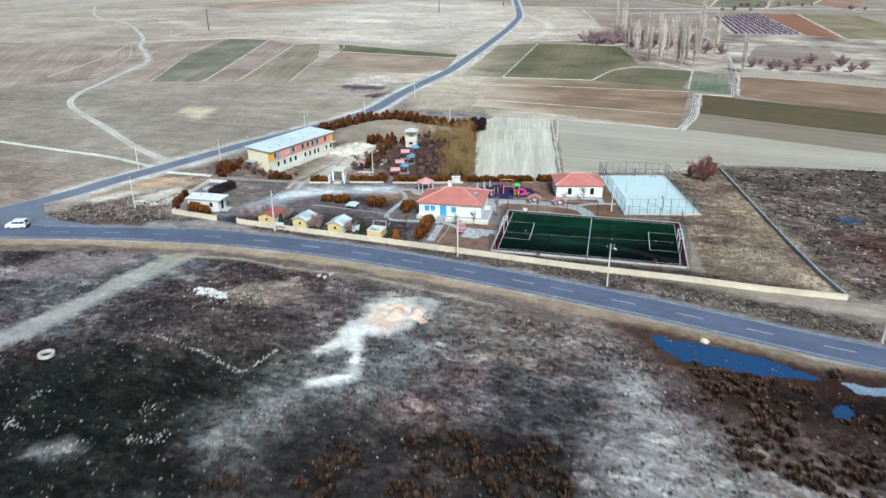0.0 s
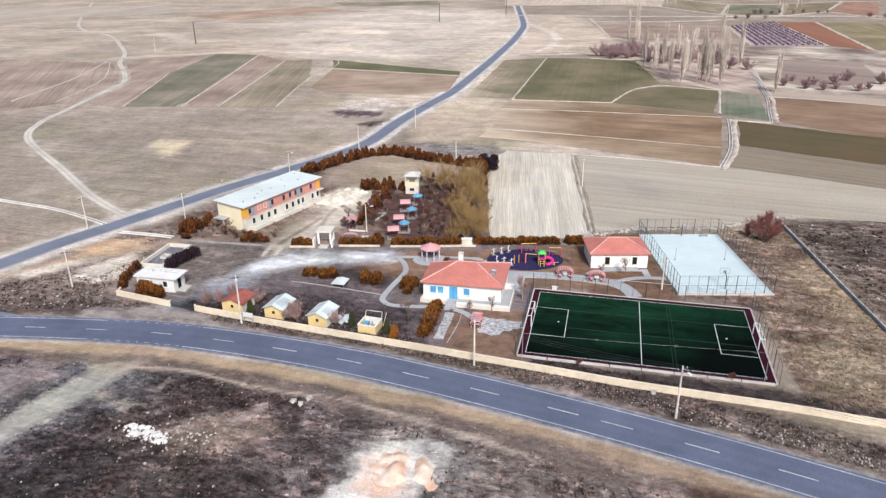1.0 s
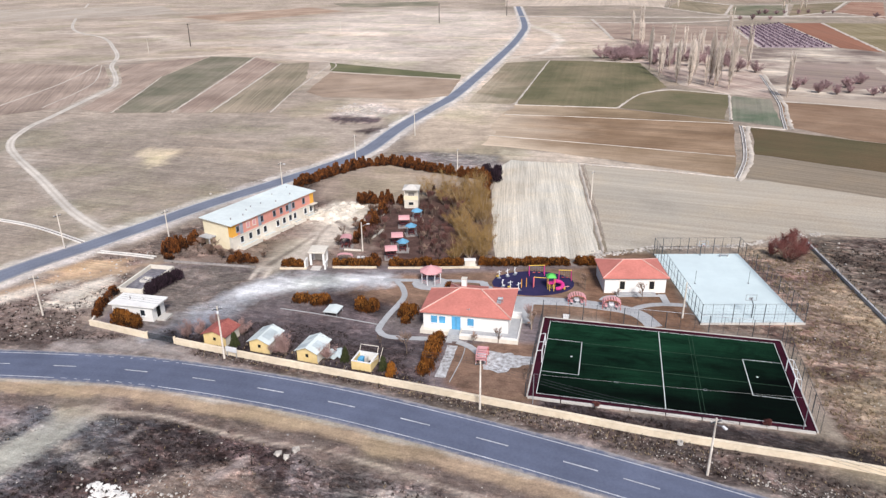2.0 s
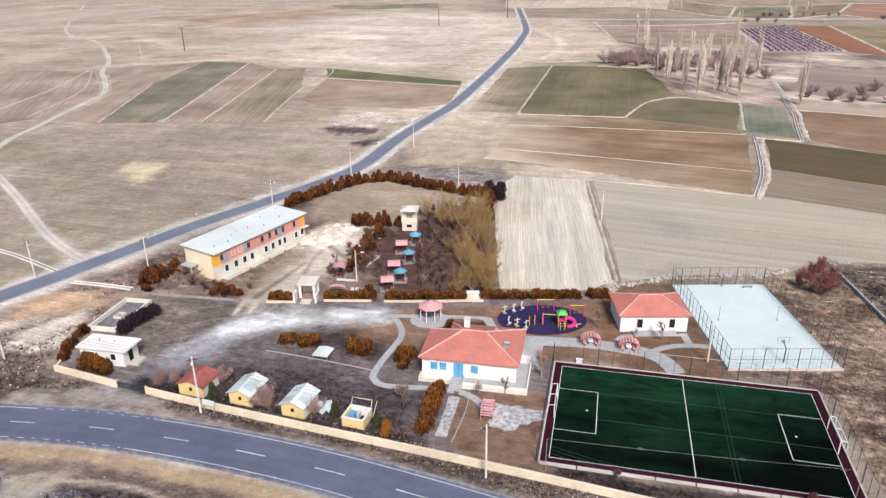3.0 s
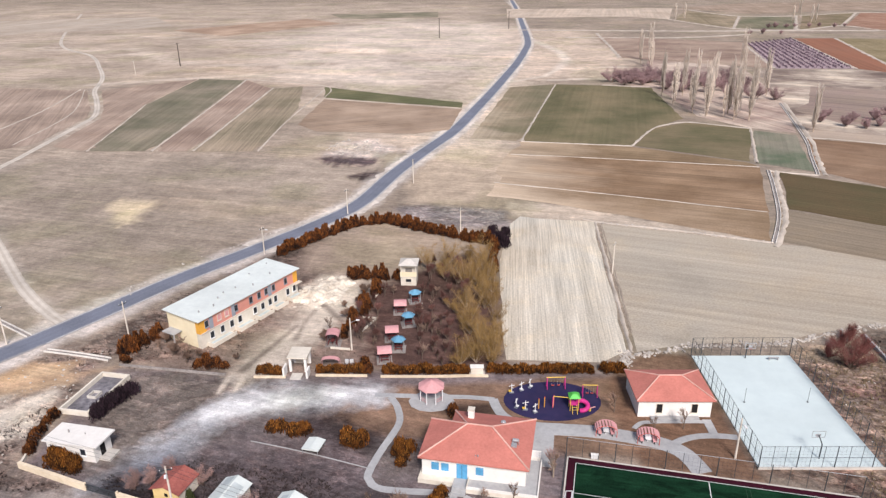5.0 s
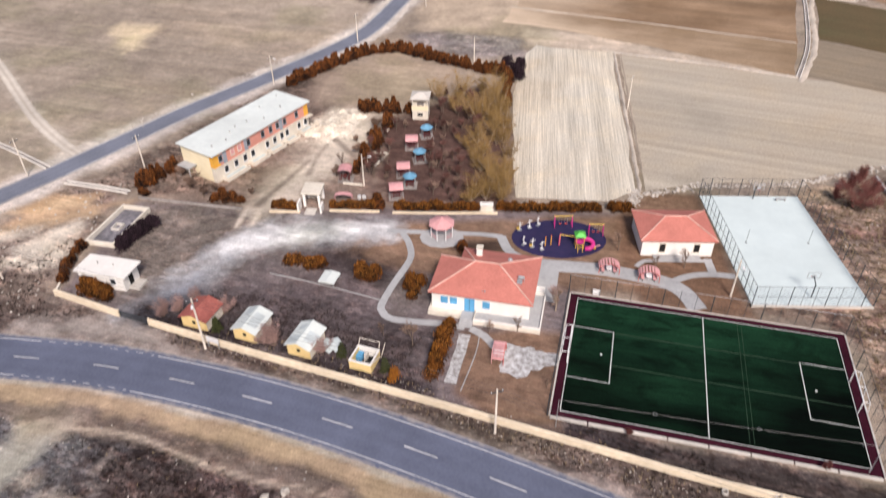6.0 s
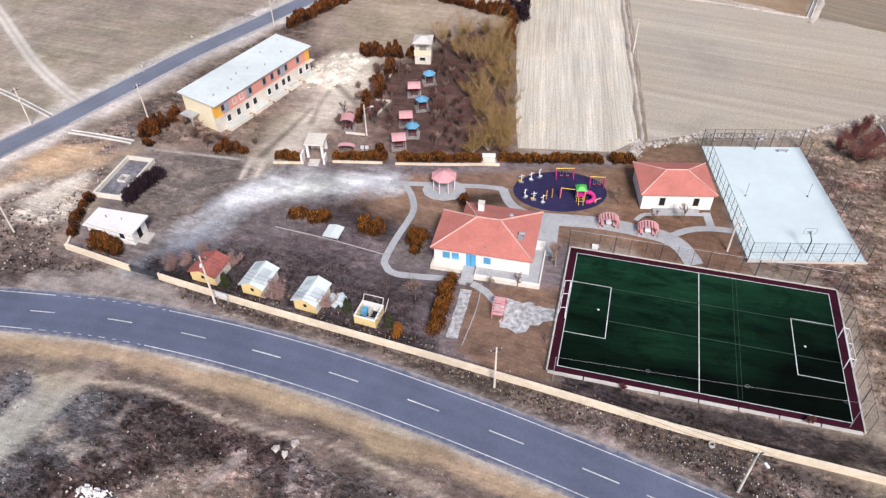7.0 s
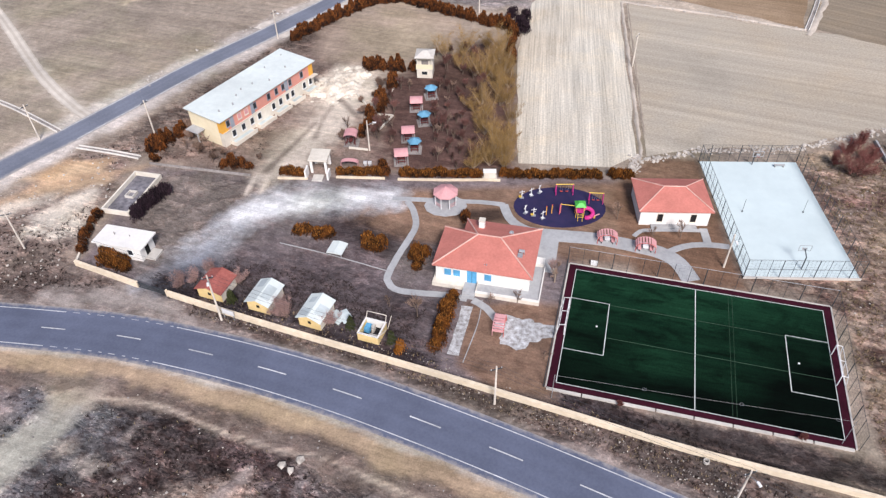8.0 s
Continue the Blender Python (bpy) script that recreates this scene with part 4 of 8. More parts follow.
field("striped brown strip on the western plain", [(-108, 321.6), (-117.2, 480), (-96.8, 452), (-94.6, 321.2)], (0.3, 0.22, 0.175), (0.37, 0.285, 0.23), 3, 1.6, 0.26)
field("green-brown strip on the western plain", [(-93.4, 321), (-95.6, 452), (-81, 458), (-72, 400), (-71, 321)], (0.25, 0.215, 0.15), (0.31, 0.25, 0.185), 3, 1.6, 0.26)
field("ploughed strip beside the track", [(-149, 330), (-154, 380), (-161, 398), (-186, 450), (-147, 486), (-147, 410), (-133, 323)], (0.3, 0.225, 0.18), (0.36, 0.28, 0.225), 5, 1.6, 0.26)
field("ploughed plain left of the track", [(-157, 332), (-161, 382), (-168, 400), (-194, 450), (-330, 480), (-300, 330), (-200, 300)], (0.3, 0.23, 0.185), (0.37, 0.29, 0.235), 20, 1.8, 0.26)
field("narrow dark green strip", [(-64, 424), (-69, 455), (3.2, 408), (3, 396)], (0.12, 0.125, 0.065), (0.16, 0.15, 0.085), 118, 2.0, 0.18)
field("reddish brown strip beside the road", [(-63.4, 420), (3, 394), (-3, 352), (-16, 345.5), (-40, 349.5), (-55.6, 351), (-65.2, 364)], (0.3, 0.22, 0.16), (0.37, 0.28, 0.21), 112, 2.0, 0.2)
field("rough purplish ground under the poplars", [(90, 446), (98, 474), (126, 548), (160, 556), (170, 500), (150, 403), (128, 341), (114.5, 350.5), (101, 373), (103, 444)], (0.34, 0.25, 0.215), (0.54, 0.45, 0.37), 20, 3.0, 0.3, 0.018)
field("purple-brown orchard plot", [(190, 505), (220, 632), (270, 667), (234, 502)], (0.42, 0.33, 0.34), (0.34, 0.26, 0.28), -10, 6.0, 0.15)
field("red-brown ploughed plot", [(236, 501), (271, 666), (303, 664), (250, 478)], (0.3, 0.14, 0.09), (0.24, 0.12, 0.08), -10, 4.0, 0.15)
field("green-brown plot", [(251, 477.5), (304, 664), (350, 655), (300, 465)], (0.22, 0.18, 0.1), (0.27, 0.22, 0.14), -12, 4.0, 0.15)
field("rough grey ground between the tree rows", [(128, 340), (150, 402), (175, 500), (232, 500), (330, 430), (262, 292), (165, 334)], (0.26, 0.2, 0.17), (0.5, 0.43, 0.35), 62, 5.0, 0.4, 0.014, 0.6)
field("purple-brown thicket ground", [(146, 384), (160, 400), (181, 443), (215, 425), (196, 372), (176, 360), (154, 354)], (0.36, 0.285, 0.235), (0.25, 0.19, 0.165), 55, 4.0, 0.3, 0.016, 0.6)
field("brown plot among the far rows", [(110, 560), (120, 700), (225, 640), (188, 506)], (0.28, 0.2, 0.16), (0.36, 0.28, 0.22), 70, 5.0, 0.25)


field("far olive plot", [(231, 853), (255, 756), (308, 881), (285, 990)], (0.24, 0.2, 0.13), (0.3, 0.24, 0.17), -12, 6.0, 0.15)
field("far green plot", [(259, 756), (303, 738), (366, 873), (316, 890)], (0.17, 0.17, 0.11), (0.23, 0.2, 0.14), -12, 6.0, 0.15)
field("far olive-brown plot", [(309, 738), (361, 770), (453, 921), (382, 892)], (0.2, 0.17, 0.1), (0.26, 0.2, 0.14), -12, 6.0, 0.15)
field("far red-brown plot", [(367, 771), (370, 690), (491, 909), (461, 922)], (0.29, 0.16, 0.11), (0.34, 0.22, 0.16), -12, 6.0, 0.15)
field("far brown plot", [(285, 1028), (343, 923), (475, 963), (526, 972), (603, 1111), (391, 1112)], (0.3, 0.23, 0.17), (0.36, 0.28, 0.22), -12, 6.0, 0.15)
field("far pale sandy ground", [(60, 900), (195, 900), (228, 860), (280, 1030), (70, 1050)], (0.62, 0.52, 0.42), (0.42, 0.34, 0.27), -12, 6.0, 0.15)
field("far pale plain", [(-550, 930), (-360, 970), (-290, 838), (-440, 751)], (0.5, 0.43, 0.36), (0.36, 0.3, 0.24), -12, 6.0, 0.15)
field("far reddish tilled plain", [(-274, 791), (-166, 916), (-116, 849), (-205, 731)], (0.36, 0.25, 0.18), (0.42, 0.31, 0.23), -12, 6.0, 0.15)
field("far green tilled plain", [(-150, 985), (-19, 1009), (-17, 921), (-125, 913)], (0.2, 0.19, 0.13), (0.28, 0.24, 0.18), -12, 6.0, 0.15)


def bank(pts, width=0.9, height=0.22, material=None, label="pale stony field bank", step=2.0):
    return single("field_bank", Geo().bank(pts, width, height, step), material or M_PALEDIRT, label, "field bank", "field banks", "structure", smooth=True)


bank([(32, 249), (34.8, 246.6), (55.5, 239.4), (73.5, 231.6)], 0.9)
bank([(34.6, 246.5), (31.2, 208.2), (28.8, 182)], 0.8, 0.25)
bank([(36, 245.5), (32.6, 210), (30.6, 190)], 0.5, 0.15, M_DIRT)
bank([(23.6, 332), (42, 328), (62.2, 324)], 1.0)
bank([(62.2, 324), (78, 352.7), (93, 362), (103, 356.5), (114.6, 349.6)], 1.3)
bank([(23.6, 332.4), (53.2, 457)], 1.1, 0.1, M_TRACK)
bank([(77, 452.5), (100, 445)], 1.4, 0.2)
bank([(96, 296), (50, 307.2), (18.4, 314.2)], 0.7, 0.15)
bank([(81, 253.2), (45, 268.2), (11, 281.2)], 0.7, 0.15)
bank([(-109, 321.6), (-113, 400), (-118, 481)], 1.1, 0.2)
bank([(-94, 321), (-95.2, 400), (-96.2, 453)], 1.2, 0.2)
bank([(-132.5, 322), (-139, 366), (-146.6, 410)], 0.8, 0.15)
bank([(-70.6, 320), (-71, 370), (-68, 447)], 0.8, 0.15)
bank([(-64, 423), (-69.5, 458), (-118, 483)], 0.9, 0.15)
bank([(-62, 420.5), (3, 393)], 0.9, 0.15)
bank([(-185, 335), (-188, 394), (-199, 454)], 1.0, 0.2)
bank([(97.2, 291.2), (110, 286)], 1.1, 0.3)
bank([(97, 300.5), (113.5, 348)], 1.2, 0.3)
bank([(128.5, 334.5), (155, 321.3), (232, 266.3)], 1.0, 0.2)
bank([(234.5, 501.5), (270.5, 667)], 3.0, 0.3)
bank([(250.5, 478), (303.5, 664)], 3.0, 0.3)
bank([(189, 505), (219, 632)], 2.5, 0.3)
bank([(110, 560), (118, 640), (125, 720)], 3.0, 0.3)
bank([(228, 858), (257, 752), (306, 734), (364, 768), (372, 686)], 4.0, 0.3)
bank([(257, 756), (312, 890)], 3.0, 0.3)
bank([(306, 738), (374, 890)], 3.0, 0.3)
bank([(364, 772), (457, 925)], 3.0, 0.3)
bank([(290, 995), (312, 892), (376, 890), (458, 924), (495, 912)], 4.0, 0.3)
bank([(-165, 332), (-172, 390), (-196, 452)], 0.9, 0.15)
bank([(60, 760), (200, 735), (330, 725), (520, 700)], 8.0, 0.3)
bank([(93, 690), (180, 680), (250, 700)], 6.0, 0.3)


def canal(pts, label):
    """A small concrete flume: two lips with a dark bed between them."""
    ob = thing("irrigation_canal", label, "canal", kind="structure")
    part("lip", Geo().ribbon(pts, 0.5, -0.34, 0, 0.28, 0.02), M_LIP, ob)
    part("lip", Geo().ribbon(pts, -0.34, 0.5, 0, 0.28, 0.02), M_LIP, ob)
    part("bed", Geo().ribbon(pts, 0.34, 0.34, 0.05), M_DARKSTONE, ob, "dark damp canal bed")
    return ob


canal([(73.5, 231.4), (82.8, 250.5), (92, 276), (97.2, 292.1)], "pale concrete irrigation canal between brown fields")
canal([(110, 286.4), (118, 308), (127.4, 333.3), (147, 399.6)], "pale concrete irrigation canal beside a green plot")
canal([(-150, 222), (-112.4, 205.9), (-94.5, 198.6), (-78.5, 188.8)], "pale concrete irrigation canal crossing the plain")
canal([(-72.7, 183.7), (-66, 182.2), (-60.1, 180.6)], "short concrete flume beside the road")
bank([(73, 229), (84.5, 250), (93.5, 276), (99.2, 291)], 1.6, 0.25)
bank([(112, 286), (120, 308), (129.4, 333), (149, 400)], 1.8, 0.25)

# ---- roads ----
def asphalt_road(name, pts, half, material, label, z):
    """A road strip of eleven points across; each knows how far it lies from the middle."""
    line = smooth_line(pts, 1.5)
    v, f, far = [], [], []
    for (x, y), (nx, ny) in zip(line, sides_of(line)):
        for k in range(11):
            d = (k - 5) / 5
            v.append((x + nx * d * half, y + ny * d * half, z))
            far.append(abs(d))
    for i in range(len(line) - 1):
        f += [(i * 11 + k, (i + 1) * 11 + k, (i + 1) * 11 + k + 1, i * 11 + k + 1) for k in range(10)]
    me = mesh_of(Geo().add(v, f), name, material)
    me.attributes.new("across", "FLOAT", "POINT").data.foreach_set("value", np.array(far, np.float32))
    return tagged(new(name, me), label, "road", kind="structure")


track = single("dirt_track", Geo().ribbon(DIRT_TRACK, 1.3, 1.3, 0.036, None, 0.14, 0.8), M_TRACK, "pale winding dirt track across the plain", "track", kind="structure")
part("wheel_rut", Geo().ribbon(DIRT_TRACK, 0.95, -0.3, 0.0375, None, 0.12, 0.8), M_RUT, track, "paler worn wheel rut")
part("wheel_rut", Geo().ribbon(DIRT_TRACK, -0.3, 0.95, 0.0375, None, 0.12, 0.8), M_RUT, track, "paler worn wheel rut")
M_VERGE = mat("pale_verge_gravel", (0.72, 0.66, 0.59), (0.44, 0.39, 0.34), 0.5, 0.95, 0.4, 0.04, stain=0.3)
FAR_ROAD = [p for p in NORTH_ROAD if p[1] > 225]
for left, right in ((4.5, -2.6), (-2.6, 4.7)):
    single("road_verge", Geo().ribbon(FAR_ROAD, left, right, 0.037, None, 0.7, 1.2), M_VERGE, "pale dusty gravel verge beside the village road", "verge", "road verges", "structure")
north_road = asphalt_road("road_north", NORTH_ROAD, 2.9, M_OLD_ROAD, "worn grey village road with dusty edges", 0.04)
for a, b in ((2.62, -2.42), (-2.42, 2.62)):
    part("edge_line", Geo().ribbon([p for p in NORTH_ROAD if p[1] > 184], a, b, 0.046, None, 0.02, 1.5), M_LINE, north_road, "faded white edge line")
main_road = asphalt_road("road_main", MAIN_ROAD, 3.85, M_ROAD, "curving dark asphalt road with white lane markings", 0.06)
junction = Geo().add([(x, y, 0.05) for x, y in [(-122, 141.5), (-112, 147.8), (-101, 155), (-95, 161.5), (-91, 158.5), (-88, 152.5), (-82, 148.5), (-72, 145.4), (-80, 142), (-100, 140.2)]], [tuple(range(10))])
part("junction", junction, M_OLD_ROAD, main_road, "dark asphalt apron where the roads meet")
LINE = smooth_line(MAIN_ROAD, 0.5)
SIDE = sides_of(LINE)


def marking(name, x0, x1, offset, wide, z=0.072):
    """A painted stripe beside the road's middle line, between two eastings."""
    row = [((x + nx * offset, y + ny * offset), (nx, ny)) for (x, y), (nx, ny) in zip(LINE, SIDE) if x0 <= x <= x1]
    n, h = len(row), wide / 2
    if n < 2:
        return
    v = [(x + nx * h, y + ny * h, z) for (x, y), (nx, ny) in row] + [(x - nx * h, y - ny * h, z) for (x, y), (nx, ny) in row]
    part(name, Geo().add(v, [(i, n + i, n + i + 1, i + 1) for i in range(n - 1)]), M_LINE, main_road)


for mid in (-79, -68.2, -57.6, -46.7, -36.2, -26.1, -15.9, -6.0, 3.6, 13.6, 19.8, 29.2, 38.4, 47.5, 56.8, 66, 75.2):
    marking("dash", mid - 2.0, mid + 2.0, 0.0, 0.16)
marking("edge_line", -41.5, 110, 3.05, 0.13)
marking("edge_line", -41.5, 110, -3.05, 0.13)
marking("edge_line", -84, -57, 3.05, 0.14)
marking("edge_line", -120, -57, -3.05, 0.14)
for k in range(9):
    marking("short_dash", -56.5 + k * 1.7, -55.3 + k * 1.7, 3.05, 0.09)
    marking("short_dash", -56.5 + k * 1.7, -55.3 + k * 1.7, -3.05, 0.09)


# ---- puddles in the ditch ----
def puddle(poly, label, water=None):
    r = random.Random(int(poly[0][0]))
    edge = []
    for (ax, ay), (bx, by) in zip(poly, poly[1:] + poly[:1]):
        for k in range(4):
            edge.append((ax + (bx - ax) * k / 4 + r.uniform(-0.25, 0.25), ay + (by - ay) * k / 4 + r.uniform(-0.25, 0.25), 0.02))
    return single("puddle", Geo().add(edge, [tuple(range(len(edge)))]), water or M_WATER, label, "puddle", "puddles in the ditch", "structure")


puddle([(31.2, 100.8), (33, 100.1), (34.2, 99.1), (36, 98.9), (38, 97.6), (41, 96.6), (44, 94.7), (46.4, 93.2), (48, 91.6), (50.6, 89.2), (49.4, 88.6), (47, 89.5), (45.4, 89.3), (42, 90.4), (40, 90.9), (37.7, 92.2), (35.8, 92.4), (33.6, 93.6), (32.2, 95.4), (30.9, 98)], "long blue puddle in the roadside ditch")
puddle([(52.4, 88.4), (54.2, 88.3), (56, 87.4), (58.4, 86.9), (57.8, 85), (55.6, 85.5), (53.6, 85.9), (53.2, 87)], "pale puddle in the roadside ditch, sky reflection put into its colour", M_PALEREFLECT)
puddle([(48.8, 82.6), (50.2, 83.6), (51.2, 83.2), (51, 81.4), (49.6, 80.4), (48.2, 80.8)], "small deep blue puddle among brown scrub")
puddle([(82, 150), (86, 150.5), (88, 148.5), (84, 148)], "small puddle in rough grass")

# ---- walls and paths of the school ground ----
def wall_run(name, pts, half, high, material, label, cap=None, capmat=None, kind="structure", category="wall"):
    ob = thing(name, label, category, kind=kind)
    part("wall_body", Geo().ribbon(pts, half, half, -0.05, high, 0.015, 3.0), material, ob)
    if cap:
        part("coping", Geo().ribbon(pts, half + cap, half + cap, high + 0.003, high + 0.09, 0.012, 3.0), capmat or material, ob)
    return ob


WALL_S = [(-43.8, 147.2), (-33.4, 143.5), (-23.6, 140.2), (-14.3, 137.2), (-3.9, 133.8), (4.1, 131.1), (10.6, 128.9), (22.9, 124.7), (31.5, 122.2), (43.2, 118.9), (53.3, 115.6), (65.8, 112.4)]
wall_run("wall_south", WALL_S, 0.17, 0.85, M_CREAM, "long low cream wall along the road", 0.06, M_CREAM)
wall_run("wall_south_west", [(-59.9, 153.2), (-54, 150.9), (-48.9, 148.9)], 0.17, 0.85, M_CREAM, "short cream wall beside the gate", 0.06, M_CREAM)
wall_run("wall_west", [(-59.9, 153.4), (-60.6, 158), (-61.2, 165)], 0.15, 0.5, M_OFFWHITE, "low worn wall behind a hedge")
wall_run("wall_north_west", [(-57.6, 178.8), (-49.6, 177.4), (-38.8, 175.6)], 0.14, 0.35, M_DARKSTONE, "low dark stone wall", 0.0)
wall_run("wall_north", [(-34, 175.0), (-28.8, 174.9)], 0.14, 0.22, M_CREAM, "low cream wall below a hedge", 0.04, M_CREAM)
wall_run("wall_north_middle", [(-24, 175.4), (-15.6, 175.2)], 0.14, 0.22, M_CREAM, "low cream wall below a hedge", 0.04, M_CREAM)
wall_run("wall_north_east", [(-13.4, 175), (-5.8, 174.9), (1, 175.1), (4, 175.0)], 0.14, 0.22, M_CREAM, "low pale wall below a hedge", 0.04, M_CREAM)
wall_run("kerb_wall_east", [(66.2, 113), (66.1, 122.7), (67.2, 142), (68.6, 159.8), (70.9, 187.5)], 0.16, 0.55, M_CONCRETE, "low grey concrete wall carrying a wire fence")


def path(name, line, half, z, label):
    return tagged(new(name, mesh_of(Geo().ribbon(line, half, half, -0.03, z, 0.03, 0.8), name, M_PAVING)), label, "path", kind="structure")


path("path_loop", [(-11.3, 169.3), (-10.2, 167), (-9.5, 163.4), (-10.3, 160.2), (-11.5, 156.9), (-12.5, 153.6), (-12.9, 151.2), (-12.2, 149.8), (-10.8, 149), (-8, 148.6), (-4.2, 148.3), (-1.2, 147.6)], 0.52, 0.05, "winding grey paved garden path")
path("path_north", [(-13.8, 169.9), (-8.6, 169.7), (-1.9, 169.4), (1.5, 169.2), (4.6, 168.6)], 0.5, 0.056, "straight grey paved path")
path("path_playground", [(4.4, 168.7), (4.9, 166.5), (5.8, 164.4), (8, 162.6), (11, 161.9)], 0.75, 0.062, "grey paved path round the playground")
path("path_east", [(9.6, 161.6), (13.7, 161.2), (18.8, 160.6), (23.5, 159.3), (27.5, 157.8), (29.8, 155.6), (30.9, 151.9)], 1.35, 0.052, "broad grey paved path")
path("path_hut", [(28.6, 157.8), (31.3, 159.2), (34.5, 159.7), (38.2, 159.3)], 0.55, 0.058, "grey paved branch path")
path("path_hut_door", [(35.1, 160), (35.2, 163.4)], 0.6, 0.064, "short paved path to the hut")
path("path_hut_front", [(24.2, 161.4), (25.4, 162.6), (27, 162.9), (32, 163), (35.2, 162.9)], 0.35, 0.046, "narrow paved strip before the hut")
path("path_gazebo_bench", [(-0.4, 147.4), (1.4, 146), (3, 143.6)], 0.55, 0.06, "grey paved path to a pink bench")
pad = [(-5 + 3.5 * math.cos(k * math.tau / 12), 168.2 + 2.7 * math.sin(k * math.tau / 12)) for k in range(12)]
tagged(new("pavement_pad", mesh_of(Geo().prism(pad, -0.03, 0.07), "pavement_pad", M_PAVING)), "round grey paved pad under the gazebo", "pavement", kind="structure")
single("pavement_yard", Geo().prism([(8.6, 153.6), (11.4, 153.0), (12.9, 161.6), (9.3, 162.7)], -0.03, 0.08), M_PAVING, "grey paved yard beside the school", "pavement", kind="structure")
single("pale_strip", Geo().ribbon([(-1.2, 146.2), (-1.7, 143), (-3.0, 137.6)], 0.72, 0.72, -0.02, 0.06, 0.12, 0.8), M_GRAVEL, "pale gravel strip beside a hedge", "gravel", kind="structure")
single("kerb", Geo().ribbon([(0.9, 147.4), (0.3, 143), (-1.6, 136.4)], 0.06, 0.06, -0.02, 0.1, 0.01, 1.0), M_CONCRETE, "thin pale kerb beside the gravel", "kerb", kind="structure")
single("garden_kerb", Geo().ribbon([(-30.2, 158.7), (-22, 156.2), (-12.4, 152.7)], 0.05, 0.05, -0.02, 0.1, 0.01, 1.0), M_CONCRETE, "thin pale garden kerb in the lawn", "kerb", kind="structure")
g = Geo()
for k in range(40):
    a = k * math.tau / 40
    rr = 1 + 0.16 * math.sin(3 * a + 1) + 0.1 * math.sin(7 * a)
    rr += 0.04 * math.sin(13 * a) + 0.03 * math.sin(19 * a + 2)
    g.v.append((6.0 + 3.4 * rr * math.cos(a) + (2.2 if abs(a) < 0.35 or a > 5.95 else 0), 141.8 + 2.7 * rr * math.sin(a), 0.03))
g.f.append(tuple(range(40)))
single("gravel_patch", g, M_GRAVEL, "speckled patch of pale rubble gravel", "gravel", kind="structure")


# ---- openings shared by the houses ----
def window_on(parent, name, x, z, w, h, glass, frame=None, y=0.0, label=""):
    """A window or shutter set in a wall that faces -y of its house, sill at z."""
    ob = part(name, Geo().box(x - w / 2, y - 0.03, z, x + w / 2, y + 0.1, z + h), glass, parent, label)
    if frame:
        fr = Geo()
        for a in ((x - w / 2 - 0.07, z - 0.07, x + w / 2 + 0.07, z), (x - w / 2 - 0.07, z + h, x + w / 2 + 0.07, z + h + 0.07), (x - w / 2 - 0.07, z, x - w / 2, z + h), (x + w / 2, z, x + w / 2 + 0.07, z + h)):
            fr.box(a[0], y - 0.07, a[1], a[2], y + 0.08, a[3])
        part("frame", fr, frame, ob)
        part("sill", Geo().box(x - w / 2 - 0.1, y - 0.16, z - 0.13, x + w / 2 + 0.1, y + 0.05, z - 0.072), frame, ob)
    return ob


def hip_roof(x0, y0, x1, y1, z, ridge, top, thick=0.16, over=0.0):
    """Four slopes with a thin eave edge; ridge: its two ends (x, y)."""
    (ax, ay), (bx, by) = ridge
    v = [(x0, y0, z), (x1, y0, z), (x1, y1, z), (x0, y1, z), (ax, ay, top), (bx, by, top)]
    v += [(x, y, zz - thick) for x, y, zz in v[:4]]
    return Geo().add(v, [(0, 1, 5, 4), (1, 2, 5), (2, 3, 4, 5), (3, 0, 4), (6, 7, 1, 0), (7, 8, 2, 1), (8, 9, 3, 2), (9, 6, 0, 3), (9, 8, 7, 6)])


def ridges(lines, r=0.13):
    g = Geo()
    for p, q in lines:
        g.tube(p, q, r, r, 6)
    return g


# ---- the school: white walls, blue shutters, red hipped roof ----
school = thing("school", "white single-storey village school with red hipped roof and blue shutters", "school", -5.75, 151.25, -11.0)
W, D = 13.4, 9.9      # outside walls
part("plinth", Geo().box(-0.35, -1.1, -0.1, 4.25, D + 0.3, 0.62).box(6.1, -1.9, -0.1, W + 1.75, 0.4, 0.62).box(W + 0.0, 0.4, -0.1, W + 1.75, 5.2, 0.6), M_OFFWHITE, school, "pale rendered plinth and terrace")
part("terrace_top", Geo().box(6.1, -1.74, 0.62, W + 1.58, -0.004, 0.66).box(W + 0.004, -0.004, 0.62, W + 1.58, 5.2, 0.66), M_PAVING, school, "grey paved terrace top")
part("parapet", Geo().box(6.1, -1.9, 0.62, W + 1.75, -1.745, 0.98), M_WHITE, school, "low white parapet")
part("parapet", Geo().box(W + 1.59, -1.74, 0.62, W + 1.75, 5.2, 0.98), M_WHITE, school, "low white parapet")
part("back_slab", Geo().box(-0.3, D - 2.28, 0.62, 2.88, D + 0.3, 0.68), M_PAVING, school, "grey paved back corner")
part("wall", Geo().box(0, 0, -0.1, W, D - 2.3, 3.42).box(2.9, D - 2.3, -0.1, W, D, 3.42), M_WHITE, school, "white plastered walls")
part("steps", Geo().box(4.27, -1.9, 0, 6.08, 0.0, 0.6).box(4.27, -2.3, 0, 6.08, -1.9, 0.4).box(4.27, -2.7, 0, 6.08, -2.3, 0.2), M_PAVING, school, "grey concrete entrance steps")
RX0, RX1, RY0, RY1, RZ = -0.45, W + 0.45, -0.45, D + 0.45, 3.5
rl, rr_, rt = (5.1, 5.0), (8.4, 5.0), 5.45
